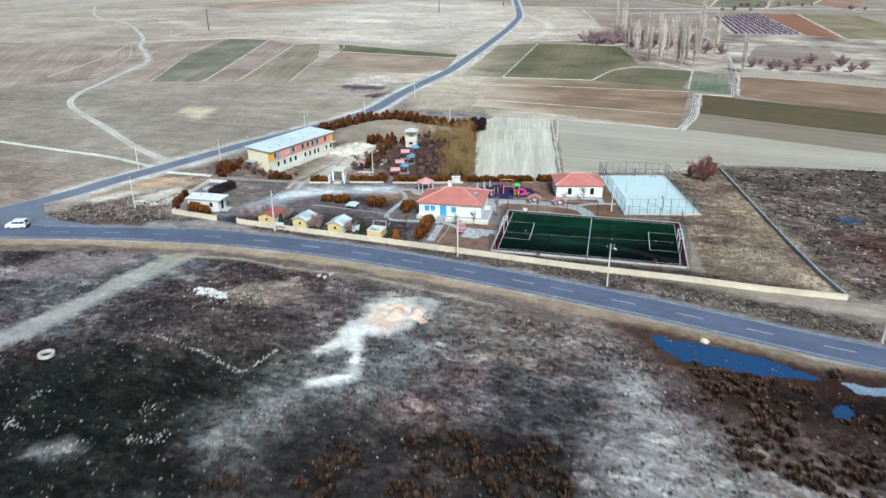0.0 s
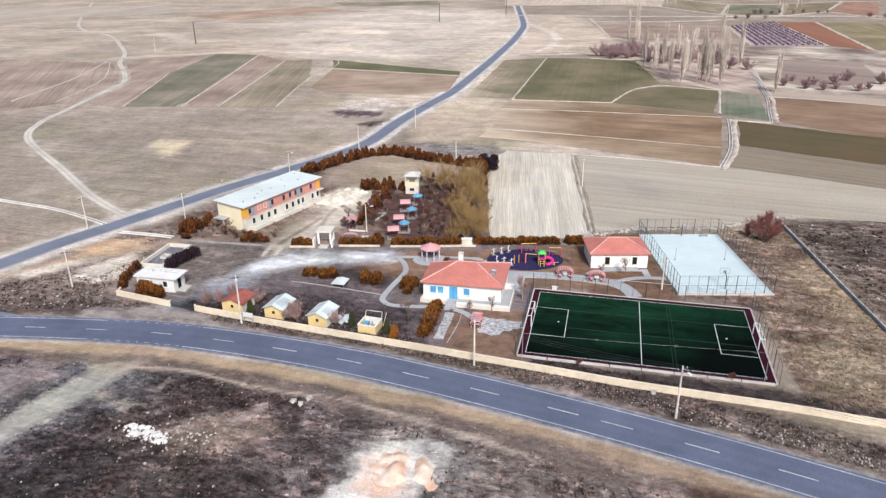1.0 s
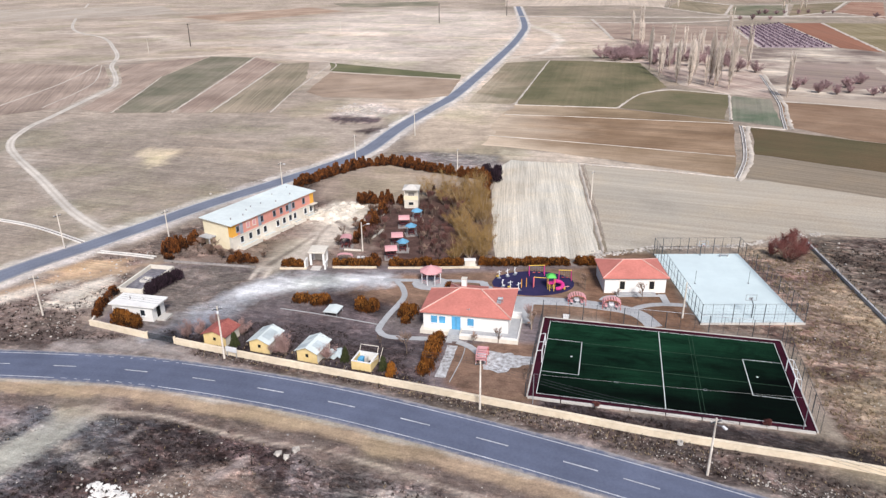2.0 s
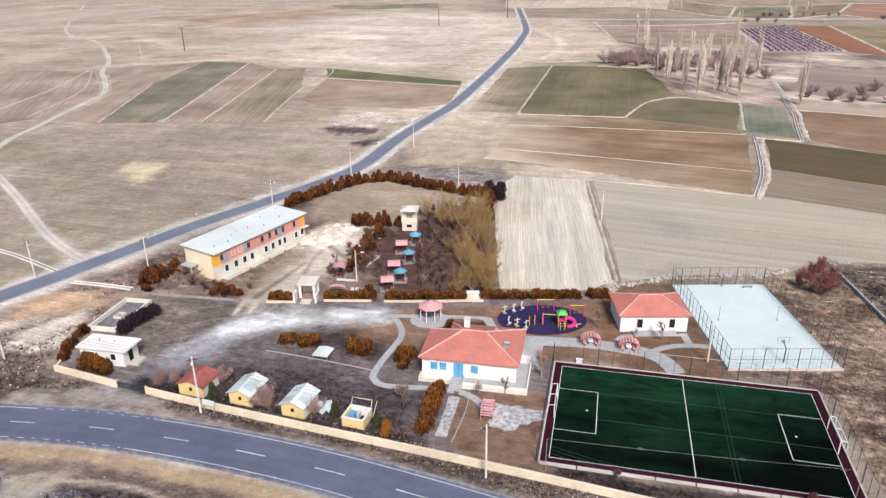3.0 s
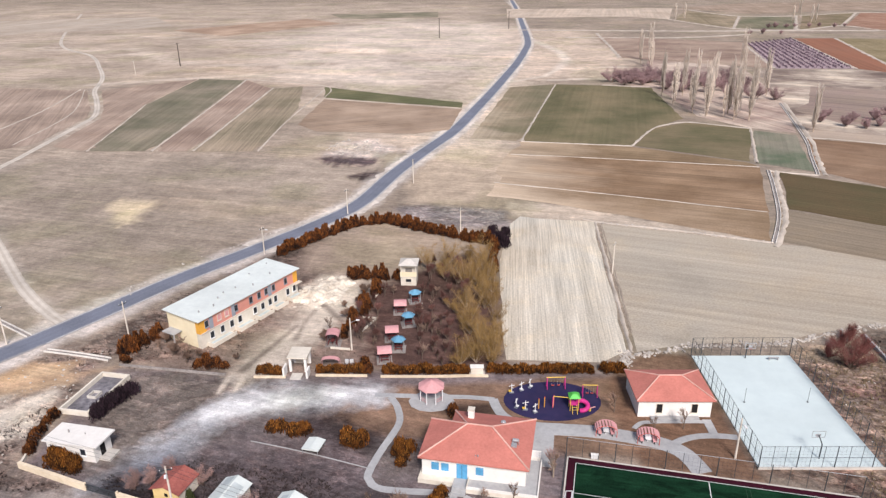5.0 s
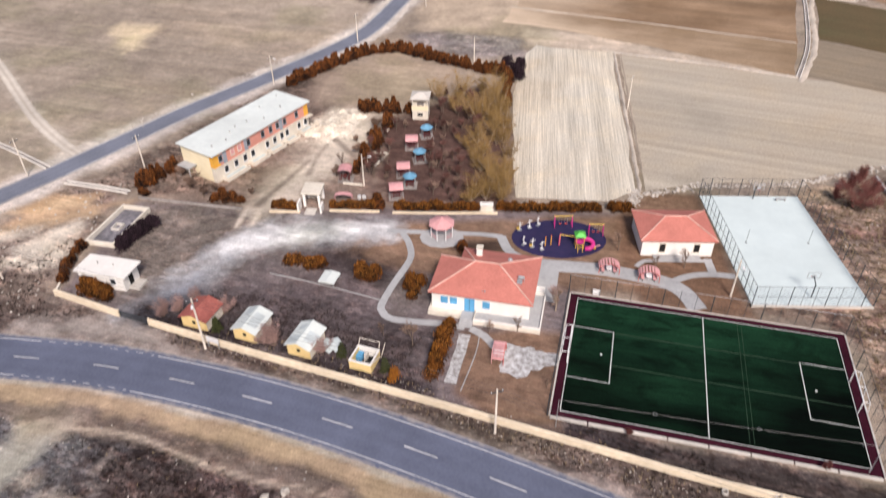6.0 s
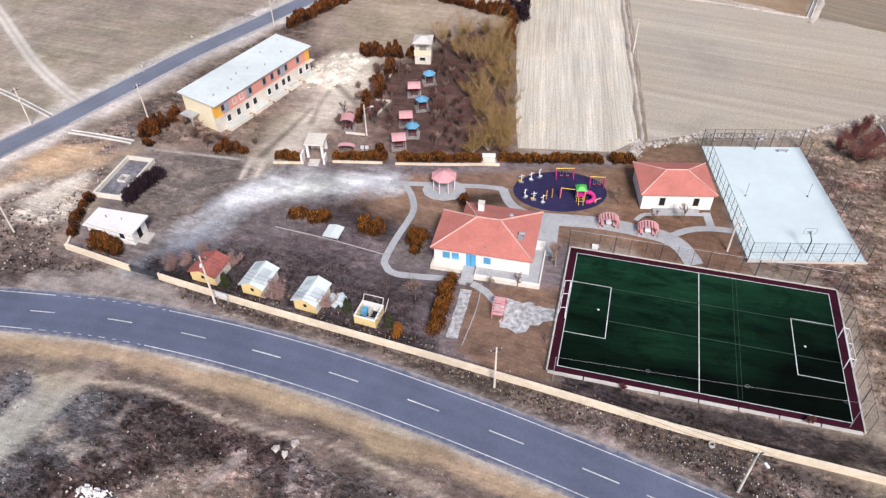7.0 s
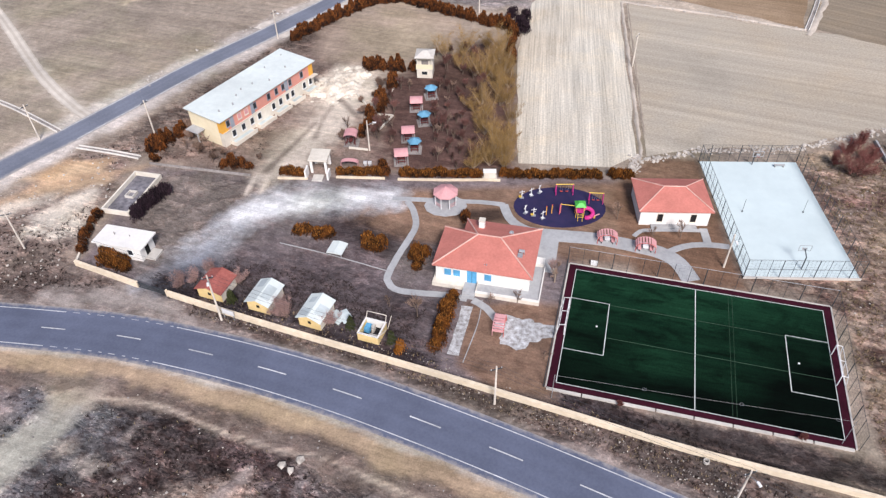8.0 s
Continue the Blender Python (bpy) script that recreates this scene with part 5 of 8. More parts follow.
v = [(RX0, RY0, RZ), (RX1, RY0, RZ), (RX1, RY1, RZ), (2.5, RY1, RZ), (2.5, 7.9, RZ), (RX0, 7.9, RZ), (*rl, rt), (*rr_, rt)]
v += [(x, y, z - 0.18) for x, y, z in v[:6]]
part("roof", Geo().add(v, [(0, 1, 7, 6), (1, 2, 7), (2, 3, 6, 7), (5, 0, 6), (4, 5, 6), (3, 4, 6)] + [(i, 8 + i, 8 + (i + 1) % 6, (i + 1) % 6) for i in range(6)] + [(13, 12, 11, 10, 9, 8)]), M_TILE, school, "red tiled hipped roof")
lift = 0.05
part("ridge_tiles", ridges([((*rl, rt + lift), (*rr_, rt + lift)), ((RX0, RY0, RZ + lift), (*rl, rt + lift)), ((RX1, RY0, RZ + lift), (*rr_, rt + lift)), ((RX1, RY1, RZ + lift), (*rr_, rt + lift)),
                            ((RX0, 7.9, RZ + lift), (*rl, rt + lift)), ((2.5, RY1, RZ + lift), (*rl, rt + lift))], 0.12), M_RIDGE, school, "pale mortared ridge tiles")
chim = part("chimney", Geo().box(4.75, 7.5, 4.0, 5.55, 8.3, 5.75), M_WHITE, school, "white plastered chimney")
part("cap", Geo().box(4.68, 7.43, 5.75, 5.62, 8.37, 5.87), M_OFFWHITE, chim)
dish = part("solar_heater", Geo().box(11.2, 2.6, 4.35, 11.9, 3.4, 4.6).tube((11.3, 3.5, 4.9), (12.1, 3.5, 4.9), 0.22, 0.22, 8).tube((11.3, 3.5, 4.0), (11.3, 3.5, 4.8), 0.04).tube((12.1, 3.5, 4.0), (12.1, 3.5, 4.8), 0.04), M_PALESTEEL, school, "small solar water heater")
part("vent", Geo().tube((7.2, 0.6, 3.6), (7.2, 0.6, 4.15), 0.09).tube((6.9, 0.6, 3.6), (6.9, 0.6, 4.1), 0.06), M_PALESTEEL, school)
part("dish", Geo().tube((9.6, 7.4, 4.4), (9.65, 7.2, 4.75), 0.03).tube((9.65, 7.15, 4.75), (9.7, 7.0, 4.9), 0.36, 0.05, 8), M_PALESTEEL, school)
for x in (1.75, 3.05, 7.55):
    window_on(school, "window", x, 1.5, 1.0, 1.25, M_BLUE, M_WHITEPAINT, -0.02, "closed bright blue shutters")
door = part("door", Geo().box(4.55, -0.06, 0.63, 5.95, 0.1, 2.85), M_BLUE, school, "bright blue double entrance door")
part("leaf_gap", Geo().box(5.23, -0.075, 0.65, 5.27, 0.05, 2.8), M_DARK, door)
part("railing", Geo().box(6.15, -1.88, 0.64, 6.22, -0.1, 1.2).box(6.15, -1.88, 0.64, W + 1.7, -1.82, 0.95), M_OFFWHITE, school, "low white terrace parapet")
part("side_wall", Geo().box(W + 0.03, 5.6, 0, W + 1.5, 6.9, 1.0), M_WHITE, school, "low white side wall")

# ---- the hut ----
hut = thing("hut", "small white block house with red hipped roof and two dark windows", "house", 25.35, 164.2, -0.5)
part("wall", Geo().box(0, 0, -0.1, 10.6, 7.6, 2.92), M_WHITE, hut, "white plastered walls")
part("plinth", Geo().box(1.8, -0.9, -0.1, 8.8, -0.02, 0.22), M_CONCRETE, hut, "low grey front step")
part("roof", hip_roof(-0.42, -0.42, 11.02, 8.02, 3.02, [(3.75, 3.7), (7.0, 3.7)], 4.75), M_TILE, hut, "red tiled hipped roof")
part("ridge_tiles", ridges([((3.75, 3.7, 4.8), (7.0, 3.7, 4.8)), ((-0.42, -0.42, 3.07), (3.75, 3.7, 4.8)), ((11.02, -0.42, 3.07), (7.0, 3.7, 4.8)), ((11.02, 8.02, 3.07), (7.0, 3.7, 4.8)), ((-0.42, 8.02, 3.07), (3.75, 3.7, 4.8))], 0.1), M_RIDGE, hut, "pale ridge tiles")
for x in (3.05, 8.15):
    window_on(hut, "window", x, 0.75, 0.85, 1.5, M_DARK, M_OFFWHITE, -0.02, "dark open window")

# ---- terrace of row houses ----
terrace = thing("row_house", "two-storey terrace with white sheet roof, coral upper floor and yellow ends", "building", -45.4, 184.2, 60.6)
L, TD, TH = 25.2, 8.0, 5.35
part("lower_wall", Geo().box(0.003, 0, -0.1, L, TD, 2.749), M_OFFWHITE, terrace, "cream ground-floor wall")
part("upper_wall", Geo().box(1.5, 0.0, 2.75, L - 1.2, TD, TH), M_CORAL, terrace, "coral upper-floor wall")
part("end_wall", Geo().box(0, 0.9, 1.4, 1.5, TD, TH).box(-0.012, 0.9, -0.1, 0.0, TD, 1.4), M_PALEYELLOW, terrace, "pale yellow end wall")
part("end_wall", Geo().box(L - 1.2, 0.9, 2.75, L, TD, TH), M_PALEYELLOW, terrace, "pale yellow end wall")
part("corner_panel", Geo().box(-0.02, -0.02, 2.75, 1.5, 0.9, TH), M_ORANGE, terrace, "orange-yellow corner panel")
part("corner_panel", Geo().box(L - 1.2, -0.02, 2.75, L + 0.02, 0.9, TH), M_ORANGE, terrace, "orange-yellow corner panel")
part("roof", Geo().add([(-0.5, -0.45, TH), (L + 0.5, -0.45, TH), (L + 0.5, TD + 0.5, TH + 0.35), (-0.5, TD + 0.5, TH + 0.35), (-0.5, -0.45, TH + 0.16), (L + 0.5, -0.45, TH + 0.16), (L + 0.5, TD + 0.5, TH + 0.5), (-0.5, TD + 0.5, TH + 0.5)],
                       [(3, 2, 1, 0), (4, 5, 6, 7), (0, 1, 5, 4), (1, 2, 6, 5), (2, 3, 7, 6), (3, 0, 4, 7)]), M_SHEET, terrace, "pale flat sheet-metal roof")
for k in range(9):
    x, y = 2.2 + k * 2.65 + rng.uniform(-0.6, 0.6), rng.uniform(1.2, 6.6)
    part("roof_vent", Geo().box(x, y, TH + 0.1, x + 0.2, y + 0.2, TH + 0.66), M_CONCRETE, terrace)
for s in (0.064, 0.34, 0.49, 0.575, 0.65, 0.73, 0.866):
    window_on(terrace, "window", s * L, 3.55, 0.75, 1.15, M_GLASS, M_BLUEGREY, -0.02, "dark upper window")
for s in (0.18, 0.25):
    window_on(terrace, "window", s * L, 3.6, 0.8, 1.1, M_PINK, M_OFFWHITE, -0.02, "blind pink window")
for s in (0.106, 0.315, 0.69):
    part("panel", Geo().box(s * L - 0.45, -0.03, 2.8, s * L + 0.45, 0.05, TH - 0.05), M_BLUEGREY, terrace, "grey-blue wall panel")
for s in (0.1, 0.195, 0.285, 0.365, 0.52, 0.6, 0.68, 0.74, 0.88, 0.955):
    window_on(terrace, "window", s * L, 1.0, 0.85, 1.25, M_GLASS, M_WHITEPAINT, -0.02, "dark ground-floor window")
for s0, s1 in ((0.05, 0.27), (0.31, 0.48), (0.51, 0.66), (0.69, 0.82), (0.86, 1.0)):
    part("terrace_wall", Geo().box(s0 * L, -1.5, -0.1, s1 * L, -1.3, 0.65).box(s0 * L, -1.3, -0.1, s1 * L, -0.02, 0.22).box(s0 * L, -1.3, 0.2, s0 * L + 0.18, -0.02, 0.65), M_OFFWHITE, terrace, "low cream terrace wall")
# the greenish shade on the terrace floors is put into their colour
for s0, s1 in ((0.06, 0.26), (0.32, 0.47), (0.52, 0.65), (0.7, 0.81), (0.87, 0.99)):
    part("terrace_floor", Geo().box(s0 * L + 0.2, -1.28, 0.22, s1 * L - 0.02, -0.03, 0.235), M_SHEETGREY, terrace, "terrace floor with greenish shade put into its grey")
part("ledge", Geo().box(-0.02, -0.14, 2.66, L + 0.02, -0.002, 2.76), M_OFFWHITE, terrace, "thin pale ledge between the floors")
part("porch", Geo().box(-1.9, 4.6, 2.25, -0.02, 7.6, 2.4).box(-1.85, 4.65, 0, -1.65, 4.85, 2.25).box(-1.85, 7.35, 0, -1.65, 7.55, 2.25), M_CONCRETE, terrace, "grey concrete end porch")
part("balcony_slab", Geo().box(L - 1.6, -0.9, 2.6, L + 0.4, 0.0, 2.74), M_OFFWHITE, terrace)

# ---- flat-roofed white house and walled cistern ----
flat = thing("flat_house", "small white house with flat pale concrete roof behind a hedge", "house", -57.1, 155.6, -11.5)
part("wall", Geo().box(0, 0, -0.1, 7.3, 3.4, 2.6), M_WHITE, flat, "white plastered walls")
roofp = part("roof", Geo().box(-0.35, -0.35, 2.6, 8.0, 3.75, 2.82), M_WHITE, flat, "flat pale concrete roof slab")
part("vent_pipe", Geo().tube((2.2, 1.9, 2.8), (2.2, 1.9, 3.3), 0.07), M_DARKSTONE, roofp)
part("vent_pipe", Geo().tube((4.7, 2.0, 2.8), (4.7, 2.0, 3.1), 0.05), M_DARKSTONE, roofp)
window_on(flat, "window", 2.0, 1.0, 0.8, 1.0, M_GLASS, M_WHITEPAINT, -0.02, "dark front window")
window_on(flat, "window", 5.6, 1.0, 0.8, 1.0, M_GLASS, M_WHITEPAINT, -0.02, "dark front window")
part("door", Geo().box(7.28, 1.2, 0, 7.36, 2.1, 2.05), M_DARK, flat, "dark side door")
part("step", Geo().box(7.4, 0.6, -0.05, 9.0, 2.8, 0.3), M_PALECONC, flat, "pale concrete side step")
cis = thing("cistern", "low pale walled yard with a small concrete tank inside", "cistern", -60.9, 165.4, -10.5)
part("wall_body", Geo().box(0, 0, -0.05, 5.0, 0.3, 0.8).box(0, 10.2, -0.05, 5.0, 10.5, 0.8).box(0, 0.3, -0.05, 0.3, 10.2, 0.8).box(4.7, 0.3, -0.05, 5.0, 10.2, 0.8), M_OFFWHITE, cis, "low pale enclosing walls")
part("floor_slab", Geo().box(0.3, 0.3, -0.05, 4.7, 10.2, 0.06), M_DAMP, cis, "dark gravelled floor")
part("tank", Geo().box(1.7, 4.2, 0.0, 3.2, 4.36, 0.5).box(1.7, 5.7, 0.0, 3.2, 5.86, 0.5).box(1.7, 4.36, 0, 1.86, 5.7, 0.5).box(3.04, 4.36, 0, 3.2, 5.7, 0.5), M_PALECONC, cis, "small square concrete tank")

# ---- garden sheds along the wall ----
def shed(x, y, rz, w, d, roofmat, label, patches=(), hip=False):
    ob = thing("shed", label, "shed", x, y, rz, "sheds along the wall")
    part("wall", Geo().box(0, 0, -0.05, w, d, 1.75).add([(0, 0, 1.75), (w, 0, 1.75), (w / 2, 0, 2.4)], [(0, 1, 2)]).add([(0, d, 1.75), (w, d, 1.75), (w / 2, d, 2.4)], [(2, 1, 0)]), M_YELLOW, ob, "yellow plastered walls")
    for x0 in (-0.012, w - 0.03):
        part("side_wall", Geo().box(x0, 0.06, 0.0, x0 + 0.042, d - 0.06, 1.62), M_OFFWHITE, ob, "whitewashed long wall")
    for side in (0, 1):
        xs, xe = (-0.25, w / 2) if side == 0 else (w / 2, w + 0.25)
        zs, ze = (1.66, 2.48) if side == 0 else (2.48, 1.66)
        slope = part("roof_slope", Geo().add([(xs, -0.35, zs), (xe, -0.35, ze), (xe, d + 0.35, ze), (xs, d + 0.35, zs), (xs, -0.35, zs + 0.07), (xe, -0.35, ze + 0.07), (xe, d + 0.35, ze + 0.07), (xs, d + 0.35, zs + 0.07)],
                                             [(3, 2, 1, 0), (4, 5, 6, 7), (0, 1, 5, 4), (1, 2, 6, 5), (2, 3, 7, 6), (3, 0, 4, 7)]), roofmat, ob)
        for s, y0, y1, a, b in patches:
            if s == side:
                za, zb = zs + (ze - zs) * a + 0.085, zs + (ze - zs) * b + 0.085
                xa, xb = xs + (xe - xs) * a, xs + (xe - xs) * b
                part("patch_sheet", Geo().add([(xa, y0, za), (xb, y0, zb), (xb, y1, zb), (xa, y1, za)], [(0, 1, 2, 3)]), M_SHEETGREY, slope, "weathered grey-green sheet")
    part("ridge_cap", Geo().tube((w / 2, -0.37, 2.54), (w / 2, d + 0.37, 2.54), 0.05, 0.05, 5), M_SHEETGREY if roofmat is M_SHEET else M_OLDTILE, ob)
    window_on(ob, "window", w / 2, 0.8, 0.45, 0.5, M_DARK, None, -0.01, "small dark opening")
    return ob


shed(-39.4, 147.3, -17, 3.9, 3.7, M_OLDTILE, "yellow shed with weathered red tiled gable roof")
shed(-31.7, 145.0, -17, 3.35, 4.0, M_SHEET, "yellow shed with pale sheet gable roof and grey patch", ((1, 0.6, 3.2, 0.1, 0.75), (0, 2.6, 4.2, 0.2, 0.8)))
shed(-24.0, 142.3, -18, 3.3, 4.0, M_SHEET, "yellow shed with pale patched sheet gable roof", ((0, 0.0, 1.4, 0.05, 0.9), (1, 0.8, 2.6, 0.25, 0.95), (0, 2.6, 3.6, 0.3, 0.8)))
ruin = thing("roofless_shed", "roofless yellow shed with bare walls and leftover roof poles", "shed", -15.7, 139.9, -17, "sheds along the wall")
RW, RD, RH = 3.0, 2.9, 1.3
part("wall", Geo().box(0, 0, -0.05, RW, 0.18, RH).box(0, RD - 0.18, -0.05, RW, RD, RH).box(0, 0.18, -0.05, 0.18, RD - 0.18, RH).box(RW - 0.18, 0.18, -0.05, RW, RD - 0.18, RH), M_YELLOW, ruin, "bare yellow walls")
part("wall_top", Geo().box(-0.04, -0.04, RH, RW + 0.04, 0.2, RH + 0.08).box(-0.04, RD - 0.2, RH, RW + 0.04, RD + 0.04, RH + 0.08).box(-0.04, 0.2, RH, 0.2, RD - 0.2, RH + 0.08).box(RW - 0.2, 0.2, RH, RW + 0.04, RD - 0.2, RH + 0.08), M_WHITE, ruin, "white wall tops")
for y in (0.182, RD - 0.2):
    part("inner_lining", Geo().box(0.182, y, 0.06, RW - 0.182, y + 0.018, RH - 0.01), M_WHITE, ruin, "whitewashed inner face")
part("rubbish", Geo().box(0.3, 1.4, 0.05, 1.05, 2.45, 0.85), M_BLUE, ruin, "blue board standing inside")
part("rubbish", Geo().box(1.3, 1.7, 0.05, 1.6, 2.5, 0.9).box(1.2, 0.6, 0.05, 2.3, 1.3, 0.3), M_PALECONC, ruin, "pale broken boards")
part("floor_slab", Geo().box(0.18, 0.18, -0.05, RW - 0.18, RD - 0.18, 0.05), M_DARK, ruin, "dark littered floor")
for p, q in (((0.1, RD - 0.1, RH), (0.15, RD + 0.35, 2.3)), ((RW - 0.1, RD - 0.1, RH), (RW - 0.1, RD + 0.4, 2.3)), ((0.15, RD + 0.35, 2.28), (RW - 0.1, RD + 0.4, 2.3)), ((1.5, 1.3, 0), (1.6, 1.4, 1.9)), ((RW - 0.1, 0.1, RH), (RW + 0.6, 1.5, 1.6)), ((RW + 0.1, RD, 0.0), (RW + 0.5, RD + 0.7, 2.1))):
    part("pole", Geo().tube(p, q, 0.05), M_WOODPOLE, ruin)
scrap = thing("scrap_heap", "heap of bent grey-blue scrap sheets on the lawn", "scrap heap", -18.5, 143.8)
for k in range(9):
    m = pose(rng.uniform(-1.3, 1.3), rng.uniform(-0.9, 0.9), 0.12 + 0.09 * k * 0.6, rng.uniform(-14, 14), rng.uniform(-14, 14), rng.uniform(0, 180))
    part("sheet", Geo().box(-0.8, -0.5, -0.02, 0.8, 0.5, 0.02, m), M_SHEETGREY, scrap)
canopy = thing("white_table", "white sheet laid over a low garden table", "table", -20.95, 156.9, -14)
part("tabletop", Geo().add([(-1.25, -1.35, 0.85), (1.25, -1.35, 0.85), (1.25, 1.35, 0.85), (-1.25, 1.35, 0.85), (0, -1.35, 1.1), (0, 1.35, 1.1), (-1.25, -1.35, 0.78), (1.25, -1.35, 0.78), (1.25, 1.35, 0.78), (-1.25, 1.35, 0.78)],
                           [(0, 4, 5, 3), (4, 1, 2, 5), (6, 9, 8, 7), (0, 6, 7, 1, 4), (2, 8, 9, 3, 5), (1, 7, 8, 2), (3, 9, 6, 0)]), M_SHEET, canopy, "pale white folded sheet")
for x, y in ((-1.1, -1.2), (1.1, -1.2), (1.1, 1.2), (-1.1, 1.2)):
    part("leg", Geo().tube((x, y, 0), (x, y, 0.78), 0.05), M_PALESTEEL, canopy)

# ---- gate ----
gate = thing("gate", "low dark steel sliding gate between cream walls", "gate", -48.7, 148.8, -18.5)
part("gate_frame", Geo().box(0, -0.04, 0.08, 4.9, 0.04, 0.16).box(0, -0.04, 0.95, 4.9, 0.04, 1.03), M_STEEL, gate)
for k in range(25):
    part("bar", Geo().box(0.02 + k * 0.203, -0.025, 0.16, 0.07 + k * 0.203, 0.025, 0.95), M_STEEL, gate)
part("gate_post", Geo().box(-0.22, -0.15, 0, -0.02, 0.15, 1.2), M_CREAM, gate)
part("gate_post", Geo().box(4.92, -0.15, 0, 5.12, 0.15, 1.2), M_CREAM, gate)

# ---- football pitch ----
PX, PY, PR = 28.8, 140.0, -12.6
HL, HW = 17.85, 11.4
pitch = thing("football_pitch", "small dark green artificial turf pitch with maroon border and white lines", "football pitch", PX, PY, PR)
part("slab", Geo().box(-HL, -HW, -0.3, HL, HW, 0.1), M_MAROON, pitch, "maroon rubber border")
TX, TY = np.linspace(-HL + 0.95, HL - 0.95, 41), np.linspace(-HW + 0.9, HW - 0.9, 27)
turf = part("turf", Geo().add([(x, y, 0.105) for y in TY for x in TX], [(j * 41 + i, j * 41 + i + 1, (j + 1) * 41 + i + 1, (j + 1) * 41 + i) for j in range(26) for i in range(40)]), M_TURF, pitch, "dark green artificial turf, with sheen painted paler towards the north")
# sheen put into the colour: paler north, dark by the road and east goal
SHEEN = [min(1.0, max(0.0, 0.62 + 0.055 * y - 0.012 * x - 0.0012 * x * x + 0.35 * noise.noise(Vector((x * 0.12, y * 0.3, 6))))) for y in TY for x in TX]
turf.data.attributes.new("sheen", "FLOAT", "POINT").data.foreach_set("value", np.array(SHEEN, np.float32))


def turf_line(x0, y0, x1, y1, w=0.1, material=None, z=0.115):
    w *= 0.8
    a = math.atan2(y1 - y0, x1 - x0)
    dx, dy = -math.sin(a) * w / 2, math.cos(a) * w / 2
    part("line", Geo().add([(x0 - dx, y0 - dy, z), (x1 - dx, y1 - dy, z), (x1 + dx, y1 + dy, z), (x0 + dx, y0 + dy, z)], [(0, 1, 2, 3)]), material or M_TURFLINE, pitch)


A, B = HL - 1.05, HW - 1.0
for s in (-1, 1):
    turf_line(-A, s * B, A, s * B, 0.11)
    turf_line(s * A, -B, s * A, B, 0.1)
    turf_line(s * A, 4.6, s * (A - 5.3), 4.6, 0.1)
    turf_line(s * A, -4.7, s * (A - 5.3), -4.7, 0.1)
    turf_line(s * (A - 5.3), -4.7, s * (A - 5.3), 4.6, 0.12)
    part("spot", Geo().prism([(s * (A - 4) + 0.16 * math.cos(k), 0.1 + 0.16 * math.sin(k)) for k in (0, 1.05, 2.1, 3.14, 4.19, 5.24)], 0.1, 0.118), M_TURFLINE, pitch)
turf_line(0, -B, 0, B, 0.12)
turf_line(-A + 5.4, 4.4, A, 4.4, 0.12, M_FAINT)
turf_line(-A + 5.4, -1.6, A, -1.6, 0.12, M_FAINT)
for x in (4.4, 4.9):
    turf_line(x, -B, x, B, 0.05, M_FAINT)
for k in range(8):
    x = -HL + k * 4.46
    part("edge_block", Geo().box(x, -HW - 0.34, -0.3, x + 4.3, -HW - 0.01, 0.22), M_PALECONC, pitch, "pale concrete edge block")
part("edge_kerb", Geo().box(-HL - 0.2, -HW, -0.3, -HL - 0.005, HW, 0.17), M_PALECONC, pitch)
part("edge_kerb", Geo().box(-HL, HW + 0.005, -0.3, HL, HW + 0.2, 0.17), M_PALECONC, pitch)
part("edge_kerb", Geo().box(HL + 0.005, -HW, -0.3, HL + 0.2, HW, 0.17), M_PALECONC, pitch)
for s in (-1, 1):
    rot = pose(PX, PY, 0.1, 0, 0, PR) @ pose(s * (A + 0.12), 0.1, 0, 0, 0, 0 if s > 0 else 180)
    goal = thing("goal", "white tubular football goal on the pitch end", "goal", group="football goals")
    goal.matrix_basis = rot
    fr = Geo().tube((0, -2.5, 0), (0, -2.5, 2.0), 0.07).tube((0, 2.5, 0), (0, 2.5, 2.0), 0.07).tube((0, -2.5, 2.0), (0, 2.5, 2.0), 0.07)
    part("goal_frame", fr, M_WHITEPAINT, goal)
    for y in (-2.5, 0, 2.5):
        part("brace", Geo().tube((0, y, 2.0), (0.75, y, 1.85), 0.045).tube((0.75, y, 1.85), (1.0, y, 0), 0.045), M_WHITEPAINT, goal)
    part("back_bar", Geo().tube((1.0, -2.5, 0.05), (1.0, 2.5, 0.05), 0.045).tube((0.75, -2.5, 1.85), (0.75, 2.5, 1.85), 0.04), M_WHITEPAINT, goal)


